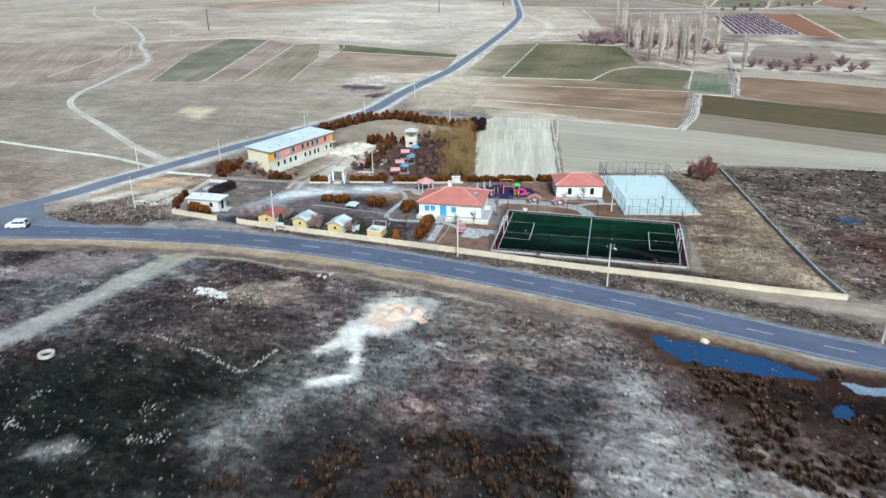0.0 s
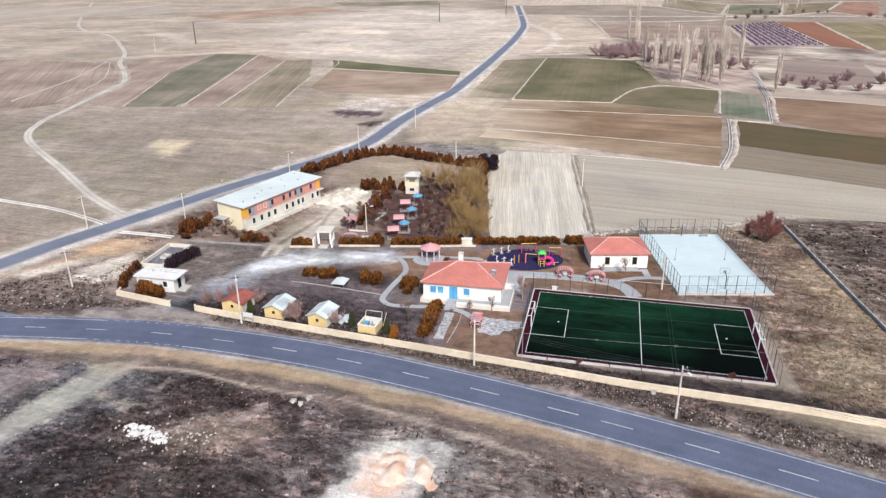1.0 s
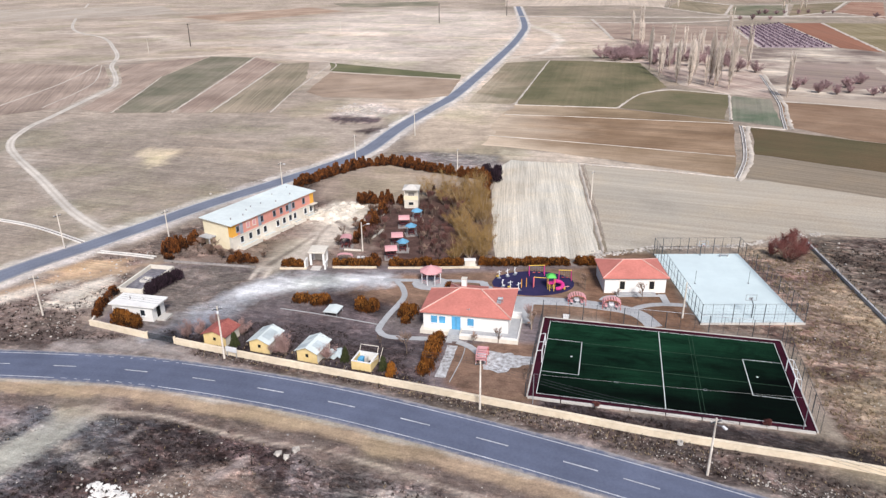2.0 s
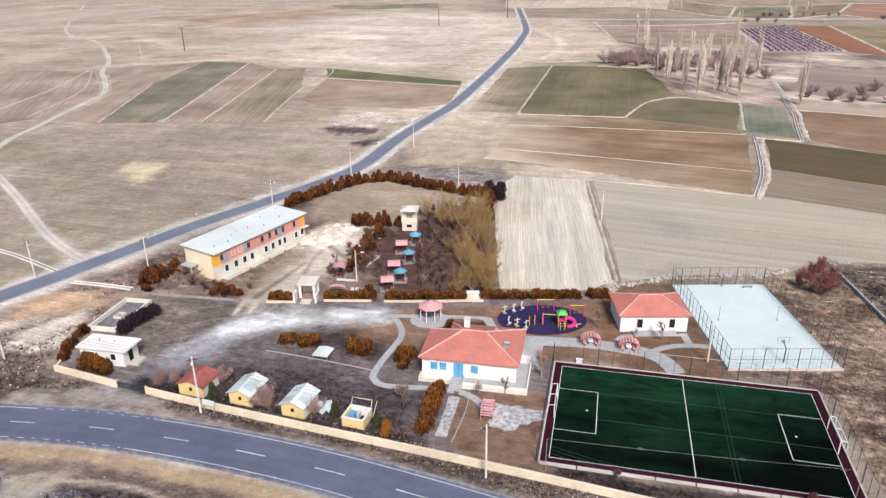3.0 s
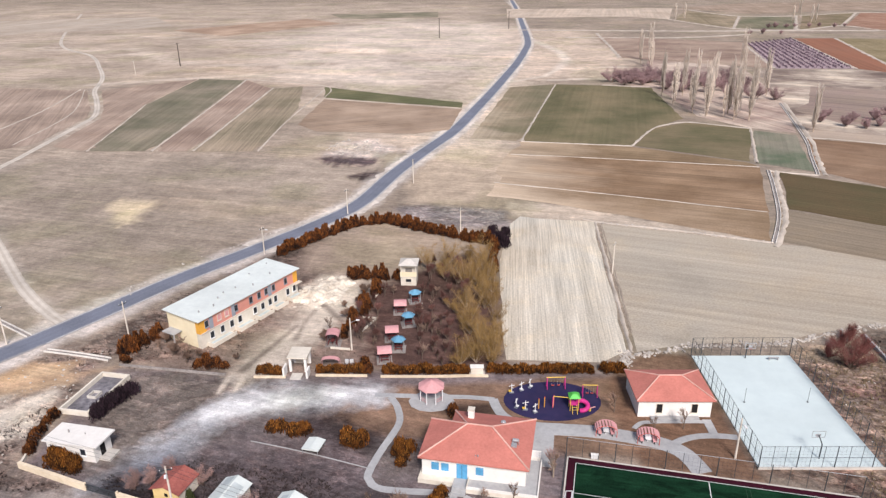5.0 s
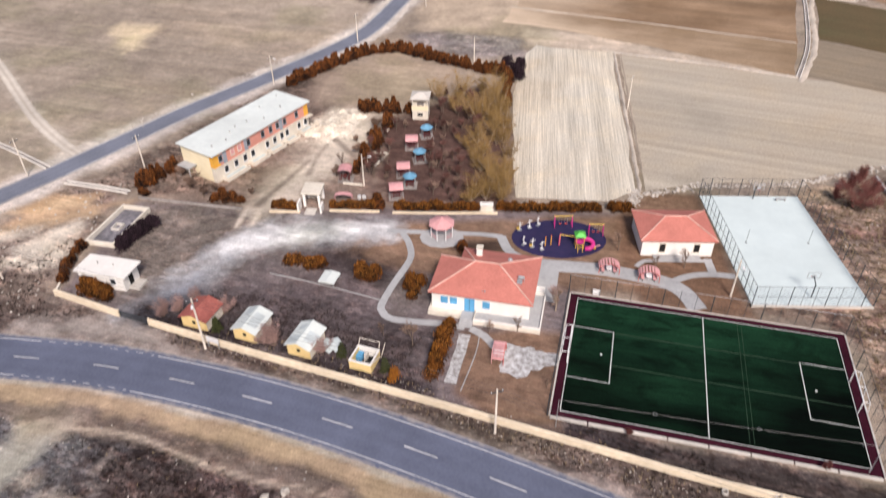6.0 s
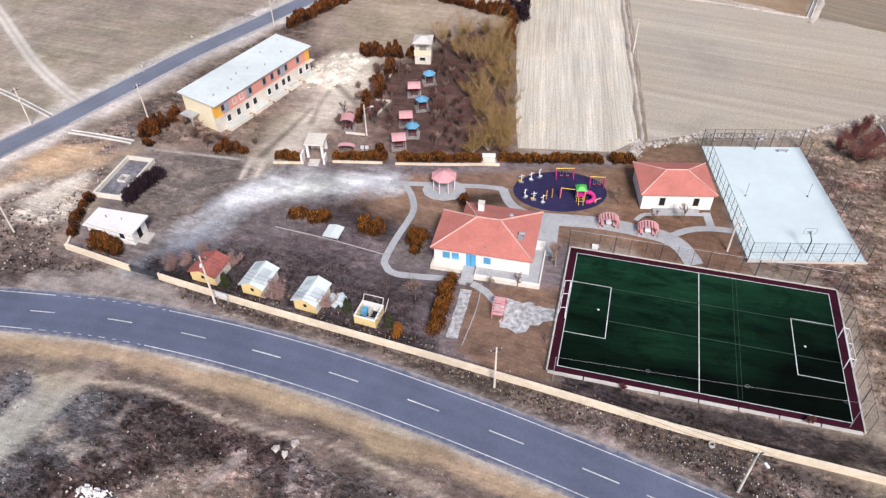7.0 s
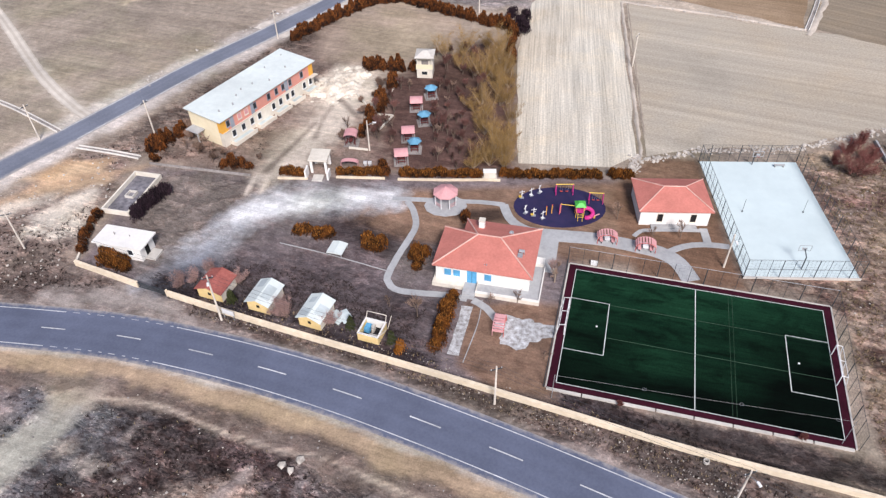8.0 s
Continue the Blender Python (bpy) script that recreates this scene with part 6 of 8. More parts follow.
def mesh_fence(name, label, a, b, high, gap, rails, every=3, z=0.0, wires=0.0, railmat=None):
    """A run of steel posts with rails and thin mesh wires, from a to b."""
    d = math.dist(a, b)
    ob = thing(name, label, "fence", a[0], a[1], math.degrees(math.atan2(b[1] - a[1], b[0] - a[0])), "sports fences", z=z)
    n = max(1, round(d / gap))
    thick = mesh_of(Geo().tube((0, 0, 0), (0, 0, high), 0.07, 0.06, 6), "post", M_STEEL)
    thin = mesh_of(Geo().tube((0, 0, 0), (0, 0, high), 0.035, 0.035, 5), "post", M_STEEL)
    for k in range(n + 1):
        p = part("post", thick if k % every == 0 else thin, M_STEEL, ob)
        p.location.x = d * k / n
    for h in rails:
        part("rail", Geo().tube((0, 0, h), (d, 0, h), 0.028, 0.028, 5), railmat or M_STEEL, ob)
    if wires:
        g = Geo()
        h = wires
        while h < high:
            g.tube((0, 0.02, h), (d, 0.02, h), 0.007, 0.007, 3, False)
            h += wires
        x = wires
        while x < d:
            g.tube((x, 0.02, 0.1), (x, 0.02, high), 0.007, 0.007, 3, False)
            x += wires
        part("wire_mesh", g, M_STEEL, ob, "thin dark wire mesh")
    return ob


pm = pose(PX, PY, 0, 0, 0, PR)
corner = [(pm @ Vector((x, y, 0))).xy for x, y in ((-HL - 0.35, -HW), (-HL - 0.35, HW + 0.35), (HL + 0.35, HW + 0.35), (HL + 0.35, -HW))]
mesh_fence("pitch_fence", "dark steel mesh fence behind the pitch", corner[1], corner[2], 3.1, 2.2, (3.08,), 3, 0.0, 0.6, M_PALESTEEL)
mesh_fence("pitch_fence", "dark steel mesh fence at the pitch end", corner[2], corner[3], 3.1, 2.2, (3.08,), 3, 0.0, 0.6)
mesh_fence("pitch_fence", "dark steel mesh fence at the pitch end", corner[0], corner[1], 2.2, 2.9, (2.18, 0.3), 3, 0.0, 0.6)

# light cable on slim masts over the road side of the pitch
cable = thing("lamp_cable", "thin pale lamp cable on two slim masts beside the pitch", "lamp cable")
ENDS = [(9.4, 131.2), (42.4, 125.7)]
for x, y in ENDS:
    part("mast", Geo().tube((x, y, 0), (x, y, 4.6), 0.05, 0.035, 6), M_PALESTEEL, cable)
part("cable", Geo().path_tube([(ENDS[0][0] + (ENDS[1][0] - ENDS[0][0]) * k / 12, ENDS[0][1] + (ENDS[1][1] - ENDS[0][1]) * k / 12, 4.6 - 0.15 * math.sin(math.pi * k / 12)) for k in range(13)], 0.012, 4), M_CONCRETE, cable)
for x, y in ((19.7, 129.8), (30.4, 128.0), (40.6, 126.2)):
    ring = Geo()
    for k in range(10):
        a0, a1 = k * math.tau / 10, (k + 1) * math.tau / 10
        ring.tube((x + 0.24 * math.cos(a0), y - 0.2 + 0.2 * math.sin(a0), 4.42), (x + 0.24 * math.cos(a1), y - 0.2 + 0.2 * math.sin(a1), 4.42), 0.014, 0.014, 4, False)
    part("lamp_ring", ring, M_PALESTEEL, cable)

# ---- basketball court ----
court = thing("sports_court", "pale blue-white painted concrete ball court", "sports court", 46.7, 166.95, 0)
part("slab", Geo().box(-8.15, -14.05, -0.3, 8.2, 14.05, 0.16), M_COURT, court, "pale painted court surface")
part("kerb", Geo().box(-8.3, -14.3, -0.3, 8.35, -14.06, 0.22), M_PALECONC, court)
CX0, CX1, CY0, CY1 = 38.45, 54.95, 152.8, 181.1
for a, b in (((CX0, CY0), (CX1, CY0)), ((CX1, CY0), (CX1, CY1)), ((CX1, CY1), (CX0, CY1)), ((CX0, CY1), (CX0, CY0))):
    mesh_fence("court_fence", "tall dark steel mesh fence round the ball court", a, b, 3.55, 1.65, (3.52, 1.75), 3, 0.0, 0.55)
for x, y, s in ((47.2, 154.6, 1), (47.2, 180.2, -1)):
    hoop = thing("basketball_hoop", "basketball hoop on a cranked dark steel post", "basketball hoop", x, y, 0 if s > 0 else 180, "basketball hoops", z=0.16)
    part("post", Geo().tube((0, 0, 0), (0, 0, 2.3), 0.09).tube((0, 0, 2.3), (0, 1.1, 2.9), 0.08), M_STEEL, hoop)
    part("backboard", Geo().box(-0.9, 1.165, 2.5, 0.9, 1.185, 2.58).box(-0.9, 1.165, 3.47, 0.9, 1.185, 3.55).box(-0.9, 1.165, 2.58, -0.82, 1.185, 3.47).box(0.82, 1.165, 2.58, 0.9, 1.185, 3.47).box(-0.3, 1.165, 2.7, 0.3, 1.185, 3.1), M_PALESTEEL, hoop, "open pale steel backboard frame")
    rim = Geo()
    for k in range(10):
        rim.tube((0.23 * math.cos(k * 0.628), 1.42 + 0.23 * math.sin(k * 0.628), 2.65), (0.23 * math.cos(k * 0.628 + 0.628), 1.42 + 0.23 * math.sin(k * 0.628 + 0.628), 2.65), 0.02, 0.02, 4)
    part("rim", rim, M_REDPT, hoop)
for x in (42.2, 51.7):
    net = thing("net_post", "thin dark net post on the court", "net post", x, 167.55, 0, "net posts", z=0.16)
    part("post", Geo().tube((0, 0, 0), (0, 0, 2.5), 0.03), M_STEEL, net)
    part("foot", Geo().tube((0, 0, 0), (0, 0, 0.05), 0.16, 0.16, 8), M_STEEL, net)
bench = thing("bench", "small grey bench on the court", "bench", 51.6, 179.6, 0, z=0.16)
part("seat", Geo().box(-0.9, -0.2, 0.4, 0.9, 0.2, 0.46), M_CONCRETE, bench)
for x in (-0.7, 0.7):
    part("leg", Geo().box(x - 0.06, -0.16, 0, x + 0.06, 0.16, 0.4), M_CONCRETE, bench)
ef = [(66.1, 113), (66.0, 122.7), (67.1, 142), (68.5, 159.8), (70.8, 187.5)]
for a, b in zip(ef, ef[1:]):
    d = math.dist(a, b)
    ob = thing("wire_fence", "wire fence on thin posts above a low wall", "fence", a[0], a[1], math.degrees(math.atan2(b[1] - a[1], b[0] - a[0])), "boundary fences", z=0.55)
    n = max(2, round(d / 2.6))
    for k in range(n):
        p = part("post", Geo().tube((0, 0, 0), (0, 0, 1.2), 0.035, 0.035, 5), M_STEEL, ob)
        p.location.x = d * k / n
    for h in (0.3, 0.6, 0.9, 1.17):
        part("wire", Geo().tube((0, 0, h), (d, 0, h), 0.012, 0.012, 3), M_STEEL, ob)

# ---- gazebo, kiosks and garden seats ----
gaz = thing("gazebo", "pink octagonal gazebo on white posts over a paved pad", "gazebo", -5.0, 168.9, 0, z=0.07)
ring8 = [(2.1 * math.cos(k * math.tau / 8 + 0.39), 2.1 * math.sin(k * math.tau / 8 + 0.39)) for k in range(8)]
g = Geo().add([(x, y, 2.35) for x, y in ring8] + [(0, 0, 3.3)] + [(x, y, 2.2) for x, y in ring8], [(k, (k + 1) % 8, 8) for k in range(8)] + [(9 + k, 9 + (k + 1) % 8, (k + 1) % 8, k) for k in range(8)] + [tuple(reversed(range(9, 17)))])
part("roof", g, M_PINK, gaz, "faded pink tiled roof")
for k in range(8):
    x, y = 1.8 * math.cos(k * math.tau / 8 + 0.39), 1.8 * math.sin(k * math.tau / 8 + 0.39)
    part("post", Geo().tube((x, y, 0), (x, y, 2.22), 0.07), M_WHITEPAINT, gaz)
    x2, y2 = 1.8 * math.cos((k + 1) * math.tau / 8 + 0.39), 1.8 * math.sin((k + 1) * math.tau / 8 + 0.39)
    if k != 5:
        part("rail", Geo().tube((x, y, 0.75), (x2, y2, 0.75), 0.045).tube((x, y, 0.35), (x2, y2, 0.35), 0.035), M_PINK, gaz)
part("finial", Geo().tube((0, 0, 3.25), (0, 0, 3.5), 0.09, 0.03), M_PINK, gaz)


def kiosk(blue):
    """A picnic kiosk: roof on four posts, table and two benches on a slab."""
    ob = thing("picnic_kiosk", "picnic kiosk with sky-blue pyramid roof" if blue else "picnic kiosk with faded pink curved roof", "kiosk", group="picnic kiosks in the orchard")
    # slab and furniture colours are darkened for the shade under the roof
    part("slab", Geo().box(-1.35, -1.45, -0.05, 1.25, 1.25, 0.06), M_DARKSTONE, ob, "grey concrete slab")
    for x, y in ((-0.9, -0.9), (0.9, -0.9), (0.9, 0.9), (-0.9, 0.9)):
        part("post", Geo().tube((x, y, 0), (x, y, 1.95), 0.05), M_SHADERED if not blue else M_PALESTEEL, ob)
    if blue:
        r6 = [(1.3 * math.cos(k * math.tau / 6), 1.3 * math.sin(k * math.tau / 6)) for k in range(6)]
        part("roof", Geo().add([(x, y, 1.95) for x, y in r6] + [(0, 0, 2.65)] + [(x, y, 1.85) for x, y in r6], [(k, (k + 1) % 6, 6) for k in range(6)] + [(7 + k, 7 + (k + 1) % 6, (k + 1) % 6, k) for k in range(6)] + [tuple(reversed(range(7, 13)))]), M_SKYBLUE, ob, "sky-blue roof")
    else:
        g = Geo()
        for k in range(6):
            a0, a1 = math.pi * k / 6, math.pi * (k + 1) / 6
            g.add([(-1.2, -1.2 * math.cos(a0), 1.85 + 0.6 * math.sin(a0)), (1.2, -1.2 * math.cos(a0), 1.85 + 0.6 * math.sin(a0)), (1.2, -1.2 * math.cos(a1), 1.85 + 0.6 * math.sin(a1)), (-1.2, -1.2 * math.cos(a1), 1.85 + 0.6 * math.sin(a1))], [(0, 1, 2, 3)])
        part("roof", g, M_PINK, ob, "faded pink curved roof")
    part("table", Geo().box(-0.7, -0.35, 0.7, 0.7, 0.35, 0.76).box(-0.6, -0.05, 0.06, -0.5, 0.05, 0.7).box(0.5, -0.05, 0.06, 0.6, 0.05, 0.7), M_SHADERED, ob)
    for y in (-0.75, 0.6):
        part("bench", Geo().box(-0.7, y, 0.42, 0.7, y + 0.25, 0.47).box(-0.6, y + 0.05, 0.06, -0.5, y + 0.2, 0.42).box(0.5, y + 0.05, 0.06, 0.6, y + 0.2, 0.42), M_SHADERED, ob)
    return ob


pink, blue = kiosk(False), kiosk(True)
pink.matrix_basis, blue.matrix_basis = pose(-13.2, 180.3, 0, 0, 0, 8), pose(-11.1, 183.9, 0, 0, 0, 0)
for x, y, r in ((-12.5, 187.4, 6), (-11.7, 197.7, 4), (-22.8, 185.9, 90)):
    copy_thing(pink, pose(x, y, 0, 0, 0, r))
for x, y in ((-9.9, 192.8), (-9.1, 202.3)):
    copy_thing(blue, pose(x, y, 0, 0, 0, 12))


def garden_seat(x, y, rz, z):
    """A bench under a low arched trellis: two bent hoops, roof slats between them, seat and table inside."""
    ob = thing("garden_bench", "pink garden bench under a low arched trellis", "bench", x, y, rz, "pink garden benches", z=z)
    hoop = [(-1.45, 0.0)] + [(-1.45 * math.cos(math.pi * k / 10), 0.85 + 0.95 * math.sin(math.pi * k / 10)) for k in range(11)] + [(1.45, 0.0)]
    for y2 in (-0.75, 0.75):
        part("hoop", Geo().path_tube([(hx, y2, hz) for hx, hz in hoop], 0.05, 6), M_REDPT if y2 < 0 else M_PINK, ob, "bent pink steel hoop")
    for hx, hz in hoop[2:11]:
        part("roof_slat", Geo().box(hx - 0.13, -0.8, hz - 0.02, hx + 0.13, 0.8, hz + 0.03), M_PINK, ob)
    for sx in (-0.85, 0.85):
        part("seat", Geo().box(sx - 0.22, -0.7, 0.42, sx + 0.22, 0.7, 0.48), M_PINK, ob)
        part("backrest", Geo().box(sx * 1.32 - 0.03, -0.7, 0.5, sx * 1.32 + 0.03, 0.7, 0.95), M_PINK, ob)
        for y2 in (-0.6, 0.6):
            part("leg", Geo().box(sx - 0.05, y2 - 0.05, 0, sx + 0.05, y2 + 0.05, 0.42), M_DARK, ob)
    part("tabletop", Geo().box(-0.4, -0.65, 0.72, 0.4, 0.65, 0.77), M_WHITEPAINT, ob)
    part("table_leg", Geo().box(-0.08, -0.08, 0, 0.08, 0.08, 0.72), M_WHITEPAINT, ob)
    return ob


garden_seat(19.9, 160.2, -4, 0.05)
garden_seat(25.4, 158.5, -8, 0.05)
garden_seat(3.2, 142.3, 80, 0.03)
arch = thing("pink_arch", "faded pink arched seat shelter beside a hedge", "shelter", -22.0, 178.2, 0)
g = Geo()
for k in range(6):
    a0, a1 = math.pi * k / 6, math.pi * (k + 1) / 6
    g.add([(-1.5 * math.cos(a), y, 1.3 + 0.5 * math.sin(a)) for a in (a0, a1) for y in (-0.5, 0.5)], [(0, 1, 3, 2)])
part("roof", g, M_PINK, arch)
for x in (-1.5, 1.5):
    for y in (-0.5, 0.5):
        part("post", Geo().tube((x, y, 0), (x, y, 1.3), 0.04), M_PINK, arch)

# ---- lookout house, gate shelter, cabinet ----
tower = thing("lookout_house", "narrow two-storey cream house with pale roof and open balcony", "house", -12.4, 209.6, -3)
part("wall", Geo().box(0, 0.9, -0.1, 3.2, 3.4, 4.5).box(0, 0, -0.1, 3.2, 0.9, 1.9), M_OFFWHITE, tower, "cream walls")
part("roof", hip_roof(-0.35, -0.3, 3.55, 3.75, 4.6, [(1.2, 1.7), (2.0, 1.7)], 5.3), M_PALECONC, tower, "pale grey roof")
part("balcony_slab", Geo().box(-0.1, -0.15, 1.9, 3.3, 0.9, 2.05), M_OFFWHITE, tower)
part("railing", Geo().box(-0.1, -0.12, 2.05, 3.3, -0.04, 3.05), M_PALEYELLOW, tower, "pale yellow balcony front")
for x in (0.05, 3.0):
    part("post", Geo().box(x, -0.1, 2.05, x + 0.15, 0.05, 4.6), M_OFFWHITE, tower)
part("opening", Geo().box(0.9, 0.86, 2.2, 2.3, 0.95, 3.5), M_DARKSTONE, tower, "shaded balcony doorway")
window_on(tower, "window", 1.6, 0.8, 1.1, 0.7, M_GLASS, M_OFFWHITE, -0.02)
shelter = thing("gate_shelter", "white gateway shelter with flat slab roof on thick posts", "gateway", -28.6, 175.6, -3)
part("roof", Geo().box(-0.2, 0.9, 2.55, 3.1, 4.4, 2.8), M_OFFWHITE, shelter, "flat pale grey slab roof")
for x, y in ((0, 1.1), (2.5, 1.1), (0, 3.8), (2.5, 3.8)):
    part("post", Geo().box(x, y, 0, x + 0.4, y + 0.4, 2.55), M_WHITE, shelter)
part("side_wall", Geo().box(-0.6, -0.8, 0, -0.3, 1.0, 1.7), M_WHITE, shelter, "white wing wall")
part("side_wall", Geo().box(3.2, -0.8, 0, 3.5, 1.0, 1.3), M_WHITE, shelter, "white wing wall")
part("back_wall", Geo().box(0.4, 3.85, 0, 2.5, 4.1, 2.5), M_OFFWHITE, shelter)
part("step", Geo().box(0.6, -1.2, -0.05, 2.4, 0.6, 0.12), M_PALECONC, shelter)
cab = thing("cabinet", "white electrical cabinet on a pale plinth beside a hedge", "cabinet", 2.2, 175.9, 0)
part("body", Geo().box(-1.0, -0.4, 0.25, 1.0, 0.4, 1.35), M_OFFWHITE, cab)
part("roof", Geo().box(-1.1, -0.55, 1.35, 1.1, 0.55, 1.45), M_WHITE, cab)
part("plinth", Geo().box(-1.25, -0.7, -0.05, 1.25, 0.6, 0.25), M_PALECONC, cab)
for x in (-10.5 - 8.9, -10.5 - 8.1):
    bx = thing("white_box", "small white meter box on a low stand", "box", x, 179.0, 0, "white meter boxes")
    part("body", Geo().box(-0.3, -0.2, 0.4, 0.3, 0.2, 0.85), M_WHITEPAINT, bx)
    part("stand", Geo().box(-0.2, -0.12, 0, 0.2, 0.12, 0.4), M_CONCRETE, bx)
bx = thing("white_box", "small white box on bare soil behind the pitch", "box", 17.4, 155.0, -12, "white meter boxes")
part("body", Geo().box(-0.5, -0.25, 0.0, 0.5, 0.25, 0.5), M_WHITEPAINT, bx)
part("lid", Geo().box(-0.54, -0.29, 0.5, 0.54, 0.29, 0.56), M_WHITE, bx)
for pts in ([(-23, 184.2), (-19.5, 183.6)], [(-18.8, 195.4), (-16.0, 195)], [(-16.0, 195), (-18.2, 190)], [(-17.2, 204), (-16.2, 207.5)], [(-25.4, 209.8), (-22.8, 209.1)], [(-24, 203), (-20.5, 196.5), (-19.6, 192)]):
    single("garden_kerb", Geo().ribbon(pts, 0.12, 0.12, -0.03, 0.3, 0.01, 1.0), M_OFFWHITE, "low pale kerb in the orchard", "kerb", kind="structure")

# ---- lime heap ----
g = Geo()
NX = 64
for j in range(NX):
    for i in range(NX):
        x, y = (i / (NX - 1) - 0.5) * 11.5, (j / (NX - 1) - 0.5) * 15.5
        q = Vector((x * 0.45, y * 0.4, 1))
        rough_ = noise.noise(q) + 0.6 * noise.noise(q * 2.3) + 0.4 * noise.noise(q * 5.1)
        rim = 1.05 - math.hypot(x / 5.2, (y - 0.5 * x) / 6.4) + 0.5 * (noise.noise(q * 1.2 + Vector((7, 0, 0))) + 0.6 * noise.noise(q * 3.7))
        g.v.append((x, y, max(-0.12, min(1.0, rim * 2.2) * (0.42 + 0.75 * rough_ * (0.4 + rim)) - 0.05 if rim > 0 else -0.12)))
g.f = [(j * NX + i, j * NX + i + 1, (j + 1) * NX + i + 1, (j + 1) * NX + i) for j in range(NX - 1) for i in range(NX - 1)]
single("sand_mound", g, M_MOUND, "low uneven spread of pale quarry sand", "mound", x=-27.6, y=206.4, smooth=True)
g = Geo()
NX = 26
for j in range(NX):
    for i in range(NX):
        u, w = (i / (NX - 1) - 0.5) * 2, (j / (NX - 1) - 0.5) * 2
        d = math.hypot(u, w)
        dome = max(0.0, 1 - d ** 1.3 * (1 + 0.5 * noise.noise(Vector((u * 2.2, w * 2.2, 3))))) * max(0.0, 1 - u ** 6) * max(0.0, 1 - w ** 6)
        g.v.append((u * 4.4, w * 4.0, dome * (0.55 + 1.3 * noise.noise(Vector((u * 2.4, w * 2.4, 9)))) + 0.35 * dome * noise.noise(Vector((u * 8, w * 8, 2))) - 0.12))
g.f = [(j * NX + i, j * NX + i + 1, (j + 1) * NX + i + 1, (j + 1) * NX + i) for j in range(NX - 1) for i in range(NX - 1)]
M_CLAY = mat("orange_clay", (0.64, 0.34, 0.2), (0.84, 0.77, 0.66), 0.4, 0.95, 0.5, 0.1, stain=0.2)
single("clay_mound", g, M_CLAY, "low mound of orange clay and pale lime", "mound", x=-6.6, y=107.4, smooth=True)

# ---- playground ----
play = [(13.4 + 7.4 * math.cos(k * math.tau / 28), 168.3 + 5.1 * math.sin(k * math.tau / 28)) for k in range(28)]
single("play_surface", Geo().prism(play, -0.03, 0.055), M_NAVY, "dark navy rubber playground surface", "play surface", kind="structure")
for x, y, kind in ((7.4, 170.5, 0), (9.0, 171.1, 1), (10.4, 171.9, 2), (7.8, 166.6, 2), (9.1, 166.0, 0), (10.5, 165.3, 1)):
    ob = thing("exercise_machine", "white outdoor exercise machine on the playground", "exercise machine", x, y, 30 * kind, "exercise machines", z=0.055)
    part("base", Geo().box(-0.35, -0.25, 0, 0.35, 0.25, 0.06), M_PALESTEEL, ob)
    part("post", Geo().tube((0, 0, 0.05), (0, 0.05, 1.5), 0.07), M_WHITEPAINT, ob)
    part("arm", Geo().tube((-0.45, 0, 1.1), (0.45, 0, 1.3), 0.05).tube((0, 0, 0.9), (0.3, 0.4, 0.5), 0.05), M_WHITEPAINT, ob)
    part("seat", Geo().box(-0.5, -0.5, 0.45, -0.05, -0.1, 0.55), M_WHITEPAINT if kind else M_YELLOWPT, ob)
for x, y in ((11.1, 166.2), (12.0, 166.6)):
    ob = thing("play_post", "orange upright play post", "play post", x, y, 0, "orange play posts", z=0.055)
    part("post", Geo().tube((0, 0, 0), (0, 0, 1.7), 0.07), M_ORANGE, ob)
    part("cap", Geo().tube((0, 0, 1.7), (0, 0, 1.8), 0.1, 0.04), M_REDPT, ob)


def swing(x0, y0, x1, y1, label):
    d = math.dist((x0, y0), (x1, y1))
    ob = thing("swing_set", label, "swing", x0, y0, math.degrees(math.atan2(y1 - y0, x1 - x0)), "swing sets", z=0.055)
    for x in (0, d):
        part("leg", Geo().tube((x, -0.5, 0), (x, 0, 1.9), 0.06), M_MAGENTA, ob)
        part("leg", Geo().tube((x, 0.5, 0), (x, 0, 1.9), 0.06), M_MAGENTA, ob)
    part("beam", Geo().tube((-0.1, 0, 1.9), (d + 0.1, 0, 1.9), 0.07), M_YELLOWPT, ob)
    for x in (d * 0.33, d * 0.66):
        s = part("swing_seat", Geo().box(x - 0.22, -0.1, 0.45, x + 0.22, 0.1, 0.5), M_REDPT, ob)
        part("chain", Geo().tube((x - 0.2, 0, 0.5), (x - 0.2, 0, 1.9), 0.012, 0.012, 4).tube((x + 0.2, 0, 0.5), (x + 0.2, 0, 1.9), 0.012, 0.012, 4), M_PALESTEEL, s)
    return ob


swing(13.0, 171.7, 15.8, 171.8, "swing set with magenta legs and yellow beam")
swing(18.2, 169.6, 20.4, 169.5, "short swing set with magenta legs and yellow beam")
slide = thing("slide_tower", "play tower with green roof, yellow posts and pink tube slide", "slide", 16.3, 166.2, 0, z=0.055)
for x, y in ((-0.6, -0.6), (0.6, -0.6), (0.6, 0.6), (-0.6, 0.6)):
    part("post", Geo().tube((x, y, 0), (x, y, 2.3), 0.055), M_YELLOWPT, slide)
part("platform", Geo().box(-0.65, -0.65, 1.0, 0.65, 0.65, 1.08), M_MAGENTA, slide)
